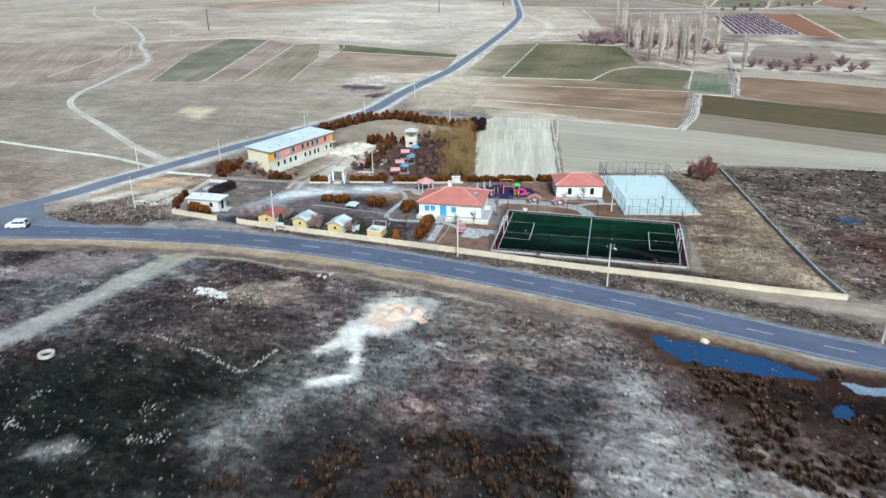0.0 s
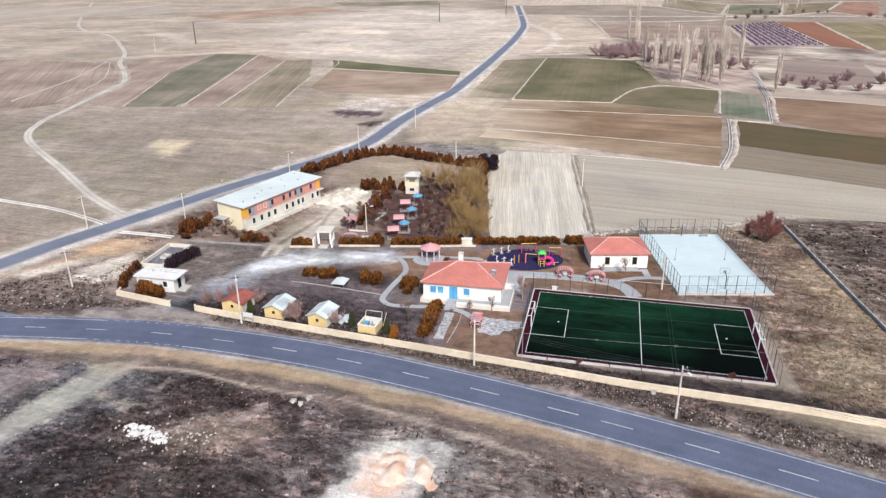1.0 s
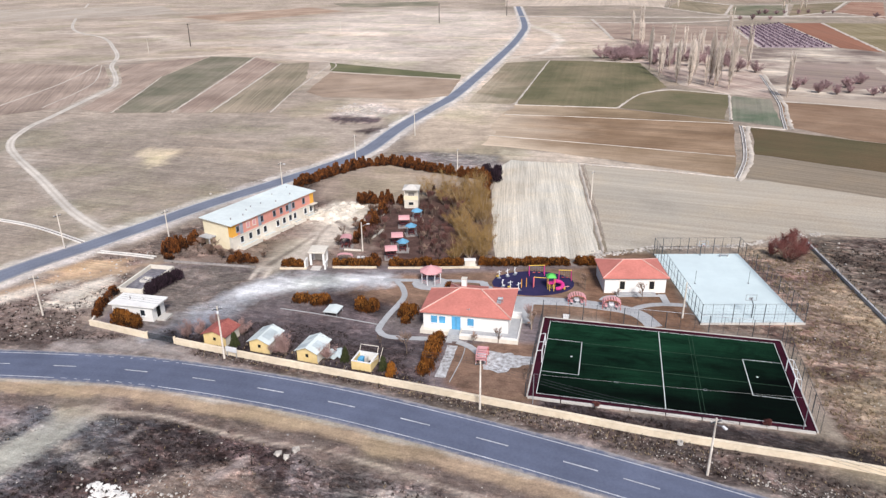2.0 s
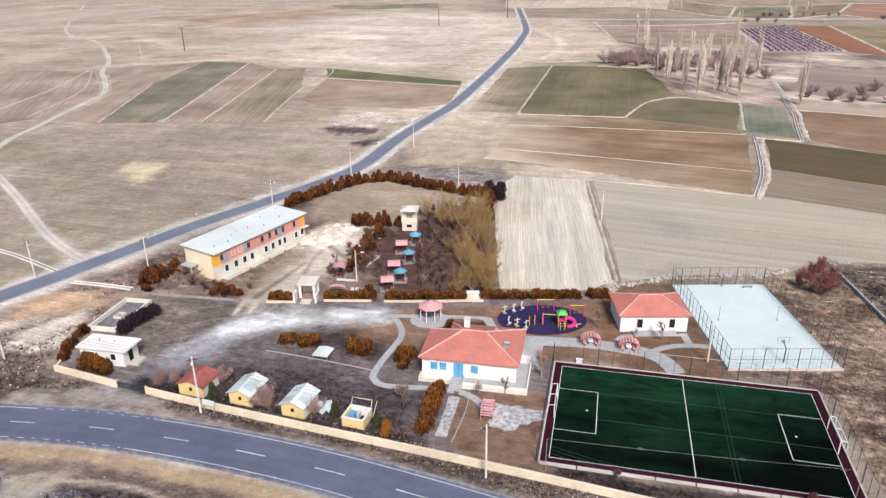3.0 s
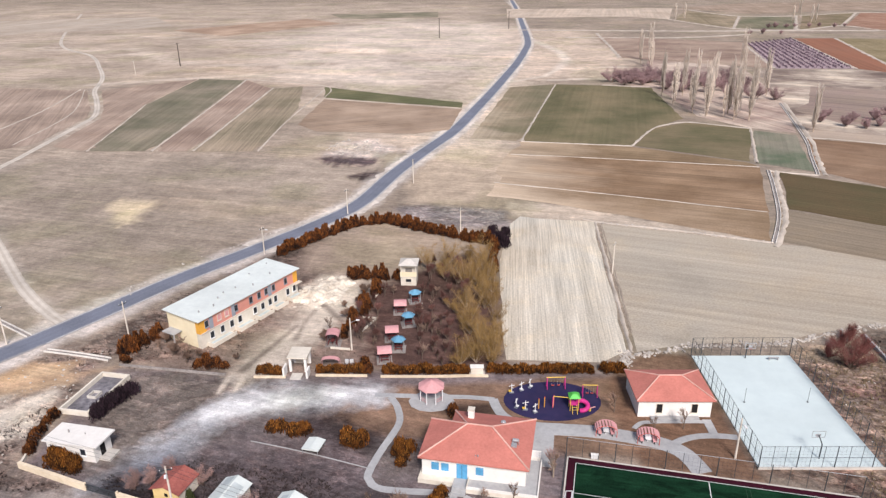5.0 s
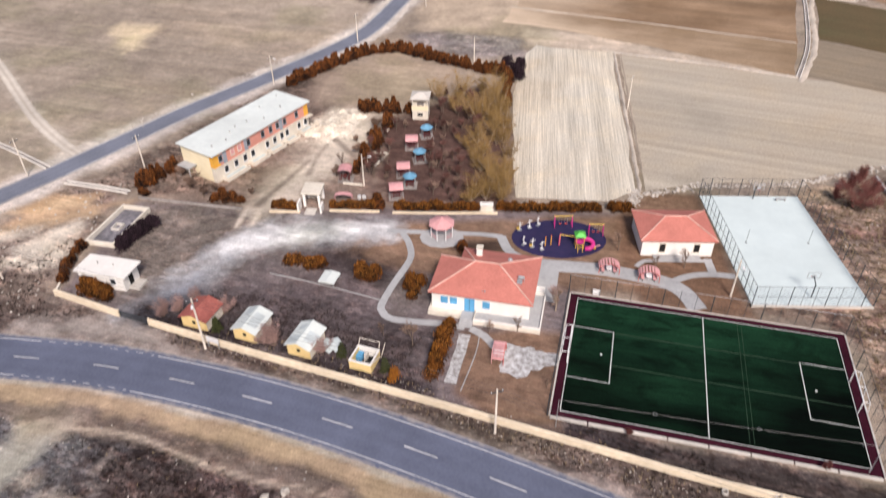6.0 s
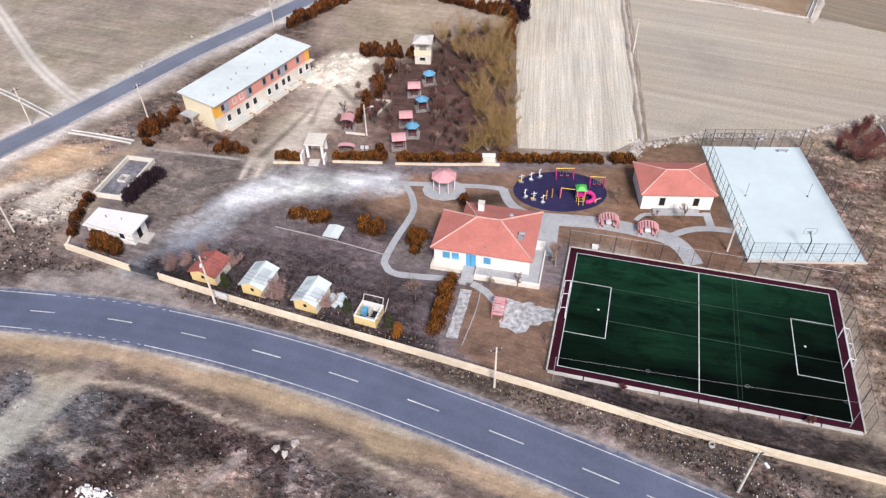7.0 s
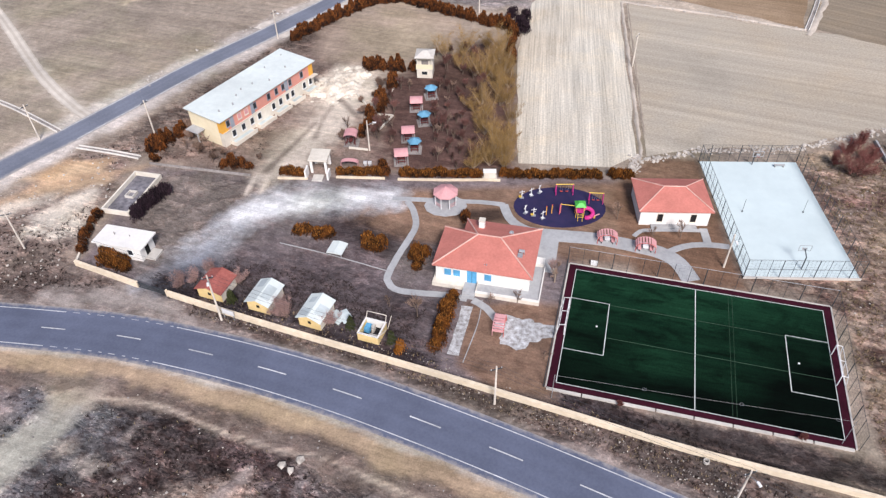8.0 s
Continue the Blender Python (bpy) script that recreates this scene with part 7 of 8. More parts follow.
part("roof", Geo().add([(-0.85, -0.85, 2.25), (0.85, -0.85, 2.25), (0.85, 0.85, 2.25), (-0.85, 0.85, 2.25), (-0.3, -0.3, 2.75), (0.3, -0.3, 2.75), (0.3, 0.3, 2.75), (-0.3, 0.3, 2.75)],
                       [(0, 1, 5, 4), (1, 2, 6, 5), (2, 3, 7, 6), (3, 0, 4, 7), (4, 5, 6, 7), (3, 2, 1, 0)]), M_GREENPL, slide, "bright green plastic roof")
spiral = [(1.35 + 0.75 * math.cos(2.8 - 0.5 * k), -0.2 + 0.75 * math.sin(2.8 - 0.5 * k), 1.3 - 0.11 * k) for k in range(11)]
part("tube_slide", Geo().path_tube(spiral, 0.34, 8), M_MAGENTA, slide, "pink spiral tube slide")
part("ladder", Geo().tube((-0.35, -0.65, 1.05), (-0.35, -1.5, 0), 0.04).tube((0.35, -0.65, 1.05), (0.35, -1.5, 0), 0.04).tube((-0.35, -0.85, 0.8), (0.35, -0.85, 0.8), 0.03).tube((-0.35, -1.1, 0.5), (0.35, -1.1, 0.5), 0.03), M_YELLOWPT, slide)
part("climbing_bar", Geo().tube((-0.6, 0, 1.9), (-3.0, 0.4, 1.9), 0.06).tube((-3.0, 0.4, 1.9), (-3.0, 0.4, 0), 0.06), M_YELLOWPT, slide)
part("climbing_post", Geo().tube((-3.1, 0.2, 0), (-3.1, 0.2, 1.95), 0.06).tube((-2.9, 0.6, 0), (-2.9, 0.6, 1.95), 0.06), M_MAGENTA, slide)
saw = thing("seesaw", "low red and yellow seesaw at the playground edge", "seesaw", 18.6, 165.6, 35, z=0.055)
part("plank", Geo().box(-1.1, -0.1, 0.4, 1.1, 0.1, 0.47, pose(0, 0, 0, 0, 8, 0)), M_PINK, saw)
part("pivot", Geo().box(-0.1, -0.15, 0, 0.1, 0.15, 0.42), M_YELLOWPT, saw)

# ---- poles, lamps and wires ----
def power_pole(x, y, h, dark=False, lamp=False, arm=True, rz=20, lean=0.0):
    ob = thing("utility_pole", "tall dark wooden power pole on the plain" if dark else "pale weathered utility pole beside the road" if not lamp else "pale utility pole with a small street lamp", "utility pole", x, y, rz, "utility poles")
    wood = M_DARKPOLE if dark else M_WOODPOLE
    k = 2.2 if dark else 1.0
    part("pole", Geo().tube((0, 0, -0.2), (lean, 0, h), 0.16 * k, 0.1 * k, 8), wood, ob)
    if arm:
        part("crossarm", Geo().box(-0.75 * k, -0.06 * k, h - 0.55, 0.75 * k, 0.06 * k, h - 0.43), M_STEEL if not dark else wood, ob)
        for u in (-0.65, 0, 0.65):
            part("insulator", Geo().tube((u * k, 0, h - 0.43), (u * k, 0, h - 0.22), 0.05 * k, 0.03 * k, 6), M_WHITEPAINT, ob)
    if lamp:
        part("lamp_arm", Geo().tube((0, 0, h - 0.9), (0, -1.1, h - 0.35), 0.04), M_PALESTEEL, ob)
        part("lamp_head", Geo().box(-0.14, -1.65, h - 0.42, 0.14, -1.05, h - 0.28), M_WHITEPAINT, ob)
    return ob


POLES = [(-69.6, 156.7, 7.2), (-35.0, 142.9, 8.6), (2.4, 130.2, 7.3), (27.8, 117.5, 7.7), (63.9, 98.8, 7.0)]
for k, (x, y, h) in enumerate(POLES):
    power_pole(x, y, h, lamp=k in (1, 3))
for x, y, h in ((-59.6, 187.5, 7.6), (-80.9, 186, 7.5), (32.3, 214.8, 7.3), (-29.5, 254, 7.0), (-13.4, 281.3, 7.4), (-45, 226.8, 6.6), (0.3, 240.5, 6.2)):
    power_pole(x, y, h, lamp=(x, y) in ((-45, 226.8),), rz=60)
power_pole(36.2, 154.9, 6.4, arm=False, lamp=True, rz=0)
power_pole(-19.2, 183.6, 6.2, arm=False, lamp=True, rz=90)
for x, y, h in ((-176.5, 540, 14.5), (-12.2, 698, 16), (52, 772, 16)):
    power_pole(x, y, h, True, rz=30)
for x, y, h in ((-85, 605, 11), (-189, 501, 9), (292, 438, 14)):
    power_pole(x, y, h, rz=30)
for a, b in zip(POLES, POLES[1:]):
    for u in (-0.65, 0.0, 0.65):
        pts = []
        for k in range(13):
            s = k / 12
            pts.append((a[0] + (b[0] - a[0]) * s + 0.2 * u, a[1] + (b[1] - a[1]) * s + 0.9 * u, a[2] - 0.3 + (b[2] - a[2]) * s - 4 * 0.7 * s * (1 - s)))
        single("power_line", Geo().path_tube(pts, 0.016, 3), M_WIRE, "thin dark overhead wire between roadside poles", "power line", "overhead wires")
sign = thing("notice_board", "blank white board leaning on the roadside wall", "sign", -33.9, 143.1, -20)
part("board", Geo().box(-0.95, -0.05, 0.9, 0.95, 0.03, 1.75), M_WHITEPAINT, sign)
for x in (-0.8, 0.8):
    part("post", Geo().box(x - 0.05, -0.04, 0, x + 0.05, 0.04, 0.9), M_PALESTEEL, sign)

# ---- white van at the junction ----
van = thing("van", "white passenger van with dark windows waiting at the junction", "van", -88.9, 144.1, 186, z=0.06)
prof = [(-2.05, 0.35), (2.0, 0.35), (2.05, 0.85), (1.95, 1.0), (1.15, 1.12), (0.55, 1.72), (0.3, 1.8), (-1.9, 1.8), (-2.08, 1.3)]
n = len(prof)
part("body", Geo().add([(x, y, z) for y in (-0.85, 0.85) for x, z in prof], [tuple(range(n)), tuple(reversed(range(n, 2 * n)))] + [(i, n + i, n + (i + 1) % n, (i + 1) % n) for i in range(n)]), M_CARPAINT, van, "glossy white body")
for s in (-1, 1):
    y = 0.858 * s
    for x0, x1 in ((-1.85, -0.95), (-0.85, 0.0), (0.08, 0.6)):
        part("side_window", Geo().add([(x0, y, 1.15), (x1, y, 1.15), (min(x1, 0.45), y, 1.62), (x0, y, 1.62)], [(0, 1, 2, 3)]), M_GLASS, van)
    for x in (-1.35, 1.3):
        wh = part("wheel", Geo().tube((x, y - 0.12 * s, 0.31), (x, y + 0.03 * s, 0.31), 0.31, 0.31, 12), M_RUBBER, van)
        part("rim", Geo().tube((x, y + 0.02 * s, 0.31), (x, y + 0.045 * s, 0.31), 0.18, 0.18, 10), M_PALESTEEL, wh)
    part("headlight", Geo().box(1.9, 0.5 * s - 0.15, 0.72, 2.06, 0.5 * s + 0.15, 0.9), M_PALESTEEL, van)
    part("tail_light", Geo().box(-2.12, 0.72 * s - 0.08, 0.85, -2.04, 0.72 * s + 0.08, 1.25), M_REDPT, van)
part("windscreen", Geo().add([(1.12, -0.75, 1.17), (1.12, 0.75, 1.17), (0.6, 0.7, 1.7), (0.6, -0.7, 1.7)], [(0, 1, 2, 3)]), M_GLASS, van)
part("rear_window", Geo().add([(-2.1, -0.7, 1.28), (-2.1, 0.7, 1.28), (-1.95, 0.68, 1.7), (-1.95, -0.68, 1.7)], [(3, 2, 1, 0)]), M_GLASS, van)
part("bumper", Geo().box(1.95, -0.82, 0.3, 2.14, 0.82, 0.55).box(-2.16, -0.82, 0.3, -2.02, 0.82, 0.55), M_RUBBER, van)

# ---- plants ----
def leaves(g, n, where, size, r, upright=0.3, slim=1.0):
    """n small leaf clumps; where(r) gives a place."""
    for _ in range(n):
        x, y, z = where(r)
        s = size * r.uniform(0.6, 1.4)
        a, b = r.uniform(0, math.tau), r.uniform(-1, 1) * (1 - upright)
        ux, uy = math.cos(a) * s * 0.5 * slim, math.sin(a) * s * 0.5 * slim
        k = math.sqrt(max(0.05, 1 - b * b))
        vx, vy, vz = -math.sin(a) * b * s, math.cos(a) * b * s, k * s
        i = len(g.v)
        g.v += [(x - ux, y - uy, z), (x + ux, y + uy, z), (x + ux * 0.4 + vx, y + uy * 0.4 + vy, z + vz), (x - ux * 0.4 + vx, y - uy * 0.4 + vy, z + vz)]
        g.f.append((i, i + 1, i + 2, i + 3))
    return g


def shrub(material, w, h, seed, label, name="shrub", n=420, size=0.22, cone=0.5, x=0, y=0, group="shrubs", tips=None):
    """A shrub: short stem and an uneven crown of small leaf clumps."""
    r = random.Random(seed)
    lobes = [(r.uniform(-0.25, 0.25) * w, r.uniform(-0.25, 0.25) * w, r.uniform(0.6, 1.0)) for _ in range(5)]

    def where(q):
        lx, ly, lh = q.choice(lobes)
        t = q.random() ** 0.8
        rad = w * 0.5 * (1 - cone * t) * math.sqrt(q.random()) * 0.75
        a = q.uniform(0, math.tau)
        return lx * (1 - 0.5 * t) + rad * math.cos(a), ly * (1 - 0.5 * t) + rad * math.sin(a), 0.05 + t * h * lh * 0.9
    ob = thing(name, label, "shrub", x, y, 0, group)
    part("stem", Geo().tube((0, 0, -0.05), (0, 0, h * 0.5), 0.06, 0.03, 5), M_BARK, ob)
    part("crown", leaves(Geo(), int(n * 2.0), where, size * 1.15, r, 0.8, 0.4), material, ob)
    # dark leaves fill the crown, rust-coloured ones gather towards its top
    if tips:
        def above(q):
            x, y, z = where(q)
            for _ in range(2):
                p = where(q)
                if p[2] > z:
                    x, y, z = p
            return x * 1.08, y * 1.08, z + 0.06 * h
        tagged(part("tip_growth", leaves(Geo(), int(n * 0.45), above, size * 1.05, r, 0.9, 0.34), tips, ob, "rust-coloured tips gathered towards the crown top"), kind="stuff")
    return ob


def branching(wood, twigs, p, d, length, rad, level, r, spread, rise, twig_n, twig_len, twig_w):
    q = p + d * length
    wood.tube(p, q, rad, rad * 0.62, 5 if level < 2 else 4, False)
    if level >= 2:
        for _ in range(twig_n if level >= 3 else twig_n // 3):
            s = p.lerp(q, r.uniform(0.2, 1.0))
            t = (d + Vector((r.uniform(-1, 1), r.uniform(-1, 1), r.uniform(-0.5, 1) + rise)) * spread).normalized()
            e = s + t * twig_len * r.uniform(0.5, 1.3)
            k = t.orthogonal().normalized() * twig_w
            i = len(twigs.v)
            twigs.v += [tuple(s - k), tuple(s + k), tuple(e)]
            twigs.f.append((i, i + 1, i + 2))
    if level >= 3:
        return
    for _ in range(4 if level == 0 else 3):
        t = (d + Vector((r.uniform(-1, 1), r.uniform(-1, 1), r.uniform(-0.25, 0.6) + rise)) * spread).normalized()
        branching(wood, twigs, p.lerp(q, r.uniform(0.45, 1.0)), t, length * r.uniform(0.6, 0.85), rad * 0.55, level + 1, r, spread, rise, twig_n, twig_len, twig_w)


def bare_tree(label, height, seed, twig_mat, bark, spread=0.8, rise=0.2, twig_n=9, twig_len=0.6, trunks=1, name="bare_tree", group="bare trees", x=0, y=0, twig_w=0.022):
    r = random.Random(seed)
    wood, tw = Geo(), Geo()
    for _ in range(trunks):
        d = Vector((r.uniform(-0.3, 0.3) * (trunks > 1), r.uniform(-0.3, 0.3) * (trunks > 1), 1)).normalized()
        branching(wood, tw, Vector((r.uniform(-0.3, 0.3) * (trunks > 1), r.uniform(-0.3, 0.3) * (trunks > 1), -0.1)), d, height * 0.36, height * 0.016 + 0.02, 0, r, spread, rise, twig_n, twig_len, twig_w)
    ob = thing(name, label, "tree", x, y, 0, group)
    part("trunk", wood, bark, ob)
    part("crown", tw, twig_mat, ob)
    return ob


def poplar(h, seed):
    """A tall narrow bare poplar: one stem and a sheaf of steep pale branches with fine twigs."""
    r = random.Random(seed)
    wood, tw = Geo(), Geo()
    wood.tube((0, 0, -0.2), (0, 0, h * 0.96), 0.22, 0.05, 6)
    for k in range(46):
        z0, a = h * r.uniform(0.04, 0.7), r.uniform(0, math.tau)
        ln, out = h * r.uniform(0.16, 0.34), h * r.uniform(0.025, 0.07)
        p = Vector((0, 0, z0))
        m = Vector((math.cos(a) * out * 0.8, math.sin(a) * out * 0.8, z0 + ln * 0.4))
        e = Vector((math.cos(a) * out, math.sin(a) * out, min(h * 1.02, z0 + ln)))
        wood.tube(p, m, 0.07, 0.05, 4, False)
        wood.tube(m, e, 0.05, 0.02, 4, False)
        for _ in range(29):
            s = m.lerp(e, r.uniform(-0.3, 1))
            t = Vector((r.uniform(-0.28, 0.28), r.uniform(-0.28, 0.28), 1)).normalized()
            k2 = t.orthogonal().normalized() * 0.055
            k2.rotate(Matrix.Rotation(r.uniform(0, math.tau), 3, t))
            q = s + t * r.uniform(0.9, 2.4)
            i = len(tw.v)
            tw.v += [tuple(s - k2), tuple(s + k2), tuple(q)]
            tw.f.append((i, i + 1, i + 2))
    ob = thing("poplar", "tall slim bare poplar with pale upright branches", "tree", 0, 0, 0, "row of poplars")
    part("trunk", wood, M_PALEBARK, ob)
    part("crown", tw, M_POPLAR, ob)
    return ob


def planted(kinds, spots, seed, lo=0.8, hi=1.2):
    """Sets the first of each kind at the first spots, and copies over the rest."""
    r = random.Random(seed)
    for k, (x, y) in enumerate(spots):
        src = kinds[k % len(kinds)]
        m = pose(x, y, 0, 0, 0, r.uniform(0, 360))
        s = r.uniform(lo, hi)
        if k < len(kinds):
            src.matrix_basis = m
            src.scale = (s, s, s * r.uniform(0.9, 1.1))
        else:
            c = copy_thing(src, m)
            c.scale = (s, s, s * r.uniform(0.9, 1.1))


def row(a, b, n, jit=0.25, seed=1):
    r = random.Random(seed)
    return [(a[0] + (b[0] - a[0]) * (k + 0.5) / n + r.uniform(-jit, jit), a[1] + (b[1] - a[1]) * (k + 0.5) / n + r.uniform(-jit, jit)) for k in range(n)]


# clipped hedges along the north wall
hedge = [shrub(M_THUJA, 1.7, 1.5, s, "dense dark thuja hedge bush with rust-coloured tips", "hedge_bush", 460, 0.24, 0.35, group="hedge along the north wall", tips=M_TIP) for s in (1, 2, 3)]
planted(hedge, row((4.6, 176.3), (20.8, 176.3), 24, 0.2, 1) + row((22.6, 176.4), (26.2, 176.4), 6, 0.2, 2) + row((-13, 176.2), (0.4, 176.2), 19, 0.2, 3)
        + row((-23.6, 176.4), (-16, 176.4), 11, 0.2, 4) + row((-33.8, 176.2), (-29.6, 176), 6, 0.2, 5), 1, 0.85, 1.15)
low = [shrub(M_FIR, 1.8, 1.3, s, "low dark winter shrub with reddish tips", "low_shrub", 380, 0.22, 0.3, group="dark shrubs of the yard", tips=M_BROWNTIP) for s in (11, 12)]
planted(low, [(-42.2, 178.2), (-41, 178.6), (-39.6, 177.6), (-60.3, 156), (-60.6, 157.6), (-60.8, 159.3), (-61, 161), (-61.1, 162.6), (-61, 164.2), (-57.6, 180.2), (-56.6, 179.7), (-44, 178.2), (-43.2, 179.6),
              (-15.4, 176.2), (-1.8, 164.8), (-16.2, 178.6)], 2, 0.85, 1.3)
planted([shrub(M_DARKSHRUB, 2.2, 1.5, 13, "dark purplish bare shrub beside the cistern", "dark_shrub", 420, 0.24, 0.3, group="dark shrubs beside the cistern")], [(-54.9, 165.2), (-54.3, 166.6), (-53.9, 168.2), (-53.4, 169.8), (-53.2, 167.2), (-52.6, 169), (-54.2, 164.2), (-52.2, 170.6)], 16, 1.15, 1.5)
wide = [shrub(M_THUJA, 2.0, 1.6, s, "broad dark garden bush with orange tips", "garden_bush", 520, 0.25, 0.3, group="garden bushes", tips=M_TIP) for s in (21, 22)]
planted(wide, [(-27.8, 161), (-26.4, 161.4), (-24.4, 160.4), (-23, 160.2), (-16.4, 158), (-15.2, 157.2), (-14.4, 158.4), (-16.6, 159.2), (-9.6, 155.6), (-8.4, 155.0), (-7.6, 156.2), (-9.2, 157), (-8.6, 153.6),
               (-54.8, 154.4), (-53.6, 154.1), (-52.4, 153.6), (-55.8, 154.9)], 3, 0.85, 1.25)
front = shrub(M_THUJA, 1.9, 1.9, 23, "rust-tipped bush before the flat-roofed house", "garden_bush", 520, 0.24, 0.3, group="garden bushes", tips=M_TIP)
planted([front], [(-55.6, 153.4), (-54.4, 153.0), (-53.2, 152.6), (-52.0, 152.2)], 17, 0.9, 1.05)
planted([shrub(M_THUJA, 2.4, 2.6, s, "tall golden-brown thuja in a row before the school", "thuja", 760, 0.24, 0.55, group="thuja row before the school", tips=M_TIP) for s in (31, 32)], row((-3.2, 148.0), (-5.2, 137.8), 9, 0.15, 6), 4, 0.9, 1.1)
planted([shrub(M_GREENBUSH, 1.5, 2.2, 41, "dark green conical bush beside the sheds", "green_bush", 520, 0.22, 0.6, group="bushes beside the sheds")], [(-16.8, 141.8), (-34.4, 146.2), (-11.2, 139.4)], 5, 0.9, 1.2)
planted([shrub(M_RUST, 1.3, 1.7, 42, "rust-orange bush behind the roadside wall", "rust_bush", 480, 0.2, 0.5, group="bushes beside the sheds")], [(-9.7, 137.9)], 6, 1.35, 1.4)
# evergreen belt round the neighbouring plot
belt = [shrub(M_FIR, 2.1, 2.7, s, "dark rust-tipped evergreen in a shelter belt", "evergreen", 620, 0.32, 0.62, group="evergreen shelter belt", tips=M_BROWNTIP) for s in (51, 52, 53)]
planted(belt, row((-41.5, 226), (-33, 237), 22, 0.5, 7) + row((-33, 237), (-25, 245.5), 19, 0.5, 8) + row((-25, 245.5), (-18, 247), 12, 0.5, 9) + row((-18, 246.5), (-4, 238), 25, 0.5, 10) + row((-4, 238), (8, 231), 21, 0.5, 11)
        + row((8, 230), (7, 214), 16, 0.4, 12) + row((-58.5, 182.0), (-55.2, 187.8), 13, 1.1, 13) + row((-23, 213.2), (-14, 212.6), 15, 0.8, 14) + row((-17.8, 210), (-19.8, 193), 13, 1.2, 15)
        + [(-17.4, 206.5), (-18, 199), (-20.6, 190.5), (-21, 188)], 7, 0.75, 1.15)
planted([shrub(M_DARKSHRUB, 3.0, 3.0, 14, "dark purple thicket at the end of the shelter belt", "dark_shrub", 520, 0.3, 0.3, group="dark thicket")], [(9.5, 233), (11, 236), (8, 237.5), (10.5, 230)], 18, 0.9, 1.2)
# yellowish willows along the orchard edge
def fan_tree(h, seed, label, name, group, twigs, bark, stems=9, shoots=110, wide=0.46, fine=0.013, long=1.0):
    """A bare bushy tree: stems fanning from the ground, clothed in fine upright twigs."""
    r = random.Random(seed)
    wood, tw = Geo(), Geo()
    for _ in range(stems):
        a, out = r.uniform(0, math.tau), r.uniform(0.05, wide) * h
        top = h * r.uniform(0.72, 1.0) - out * 0.5
        p = [Vector((math.cos(a) * out * f ** 0.9, math.sin(a) * out * f ** 0.9, top * f - 0.1)) for f in (0, 0.3, 0.6, 1.0)]
        for k in range(3):
            wood.tube(p[k], p[k + 1], h * (0.014 - 0.004 * k), h * (0.01 - 0.004 * k), 5, False)
        for _ in range(shoots):
            f = r.uniform(0.2, 1.0)
            k = min(2, int(f * 3))
            s = p[k].lerp(p[k + 1], f * 3 - k)
            b, reach = r.uniform(0, math.tau), r.uniform(0.15, 1.0) * h * 0.26 * (1.3 - 0.7 * f)
            e = s + Vector((math.cos(b) * reach, math.sin(b) * reach, reach * r.uniform(0.2, 1.3)))
            for q in range(6):
                o = s.lerp(e, r.uniform(0.15, 1.0))
                d = Vector((r.uniform(-0.9, 0.9), r.uniform(-0.9, 0.9), r.uniform(0.5, 1.2))).normalized()
                w = d.orthogonal().normalized() * fine
                w.rotate(Matrix.Rotation(r.uniform(0, math.tau), 3, d))
                i = len(tw.v)
                tw.v += [tuple(o - w), tuple(o + w), tuple(o + d * long * r.uniform(0.4, 1.1))]
                tw.f.append((i, i + 1, i + 2))
    ob = thing(name, label, "tree", 0, 0, 0, group)
    tagged(part("trunk", wood, bark, ob), kind="stuff")
    part("crown", tw, twigs, ob)
    return ob


willow = [fan_tree(h, s, "bare ochre-twigged willow at the orchard edge", "willow", "willows of the orchard", M_OCHRE, M_PALEBARK, 9, 66, 0.56, 0.0085, 0.95) for h, s in ((6.0, 61), (5.2, 62), (6.6, 63))]
planted(willow, [(5.6, 181), (5.9, 187.4), (6.2, 193), (6.0, 199.6), (6.4, 206), (6.2, 212), (5.2, 221), (2.4, 222), (-2.6, 221), (4.6, 178.6), (-0.6, 178.6), (2.2, 179.4), (3.4, 185), (1.4, 189), (2, 195.4), (4.4, 199), (4.8, 207), (1.2, 209), (3, 213.4), (-4, 216.8), (-7, 218.2), (5, 217), (-0.8, 197), (2.8, 181.5), (3.2, 188), (0.8, 192), (1.0, 199.5), (4.2, 203), (3.0, 210), (-0.4, 210.5), (-3.4, 212.6), (4.4, 182.4), (5.4, 211)], 8, 0.8, 1.15)
# bare trees here and there
brown = [bare_tree("small bare brown garden tree", 3.6, s, M_TWIG, M_BARK, 0.8, 0.3, 10, 0.45, 1, "garden_tree", "small bare garden trees") for s in (71, 72)]
planted(brown, [(11.4, 151.4), (11.8, 153.2), (2.0, 146.6), (8.9, 137.2), (5.8, 147.0), (27, 160.9), (31.2, 161.2), (-6.9, 180.5), (-4.4, 186.5), (-5.5, 192), (-3, 183), (-7.3, 188), (-8, 197), (-5, 205), (-13.6, 205), (-15.6, 190),
               (-15.5, 184.6), (-6, 199.5), (22.2, 165.4), (-49, 184.5), (-52.4, 183.5), (-47, 181), (-12, 146), (-8, 144.2), (-24, 190)], 9, 0.7, 1.2)
M_MAROONTWIG = leafy("maroon_twigs", (0.22, 0.105, 0.088), (0.11, 0.055, 0.05))
orchard = [bare_tree("small bare maroon-twigged fruit tree in the orchard", 3.0, q, M_MAROONTWIG, M_BARK, 0.6, 0.6, 12, 0.6, 2, "fruit_tree", "fruit trees of the orchard", 0, 0, 0.013) for q in (73, 74, 75)]
r = random.Random(33)
spots = []
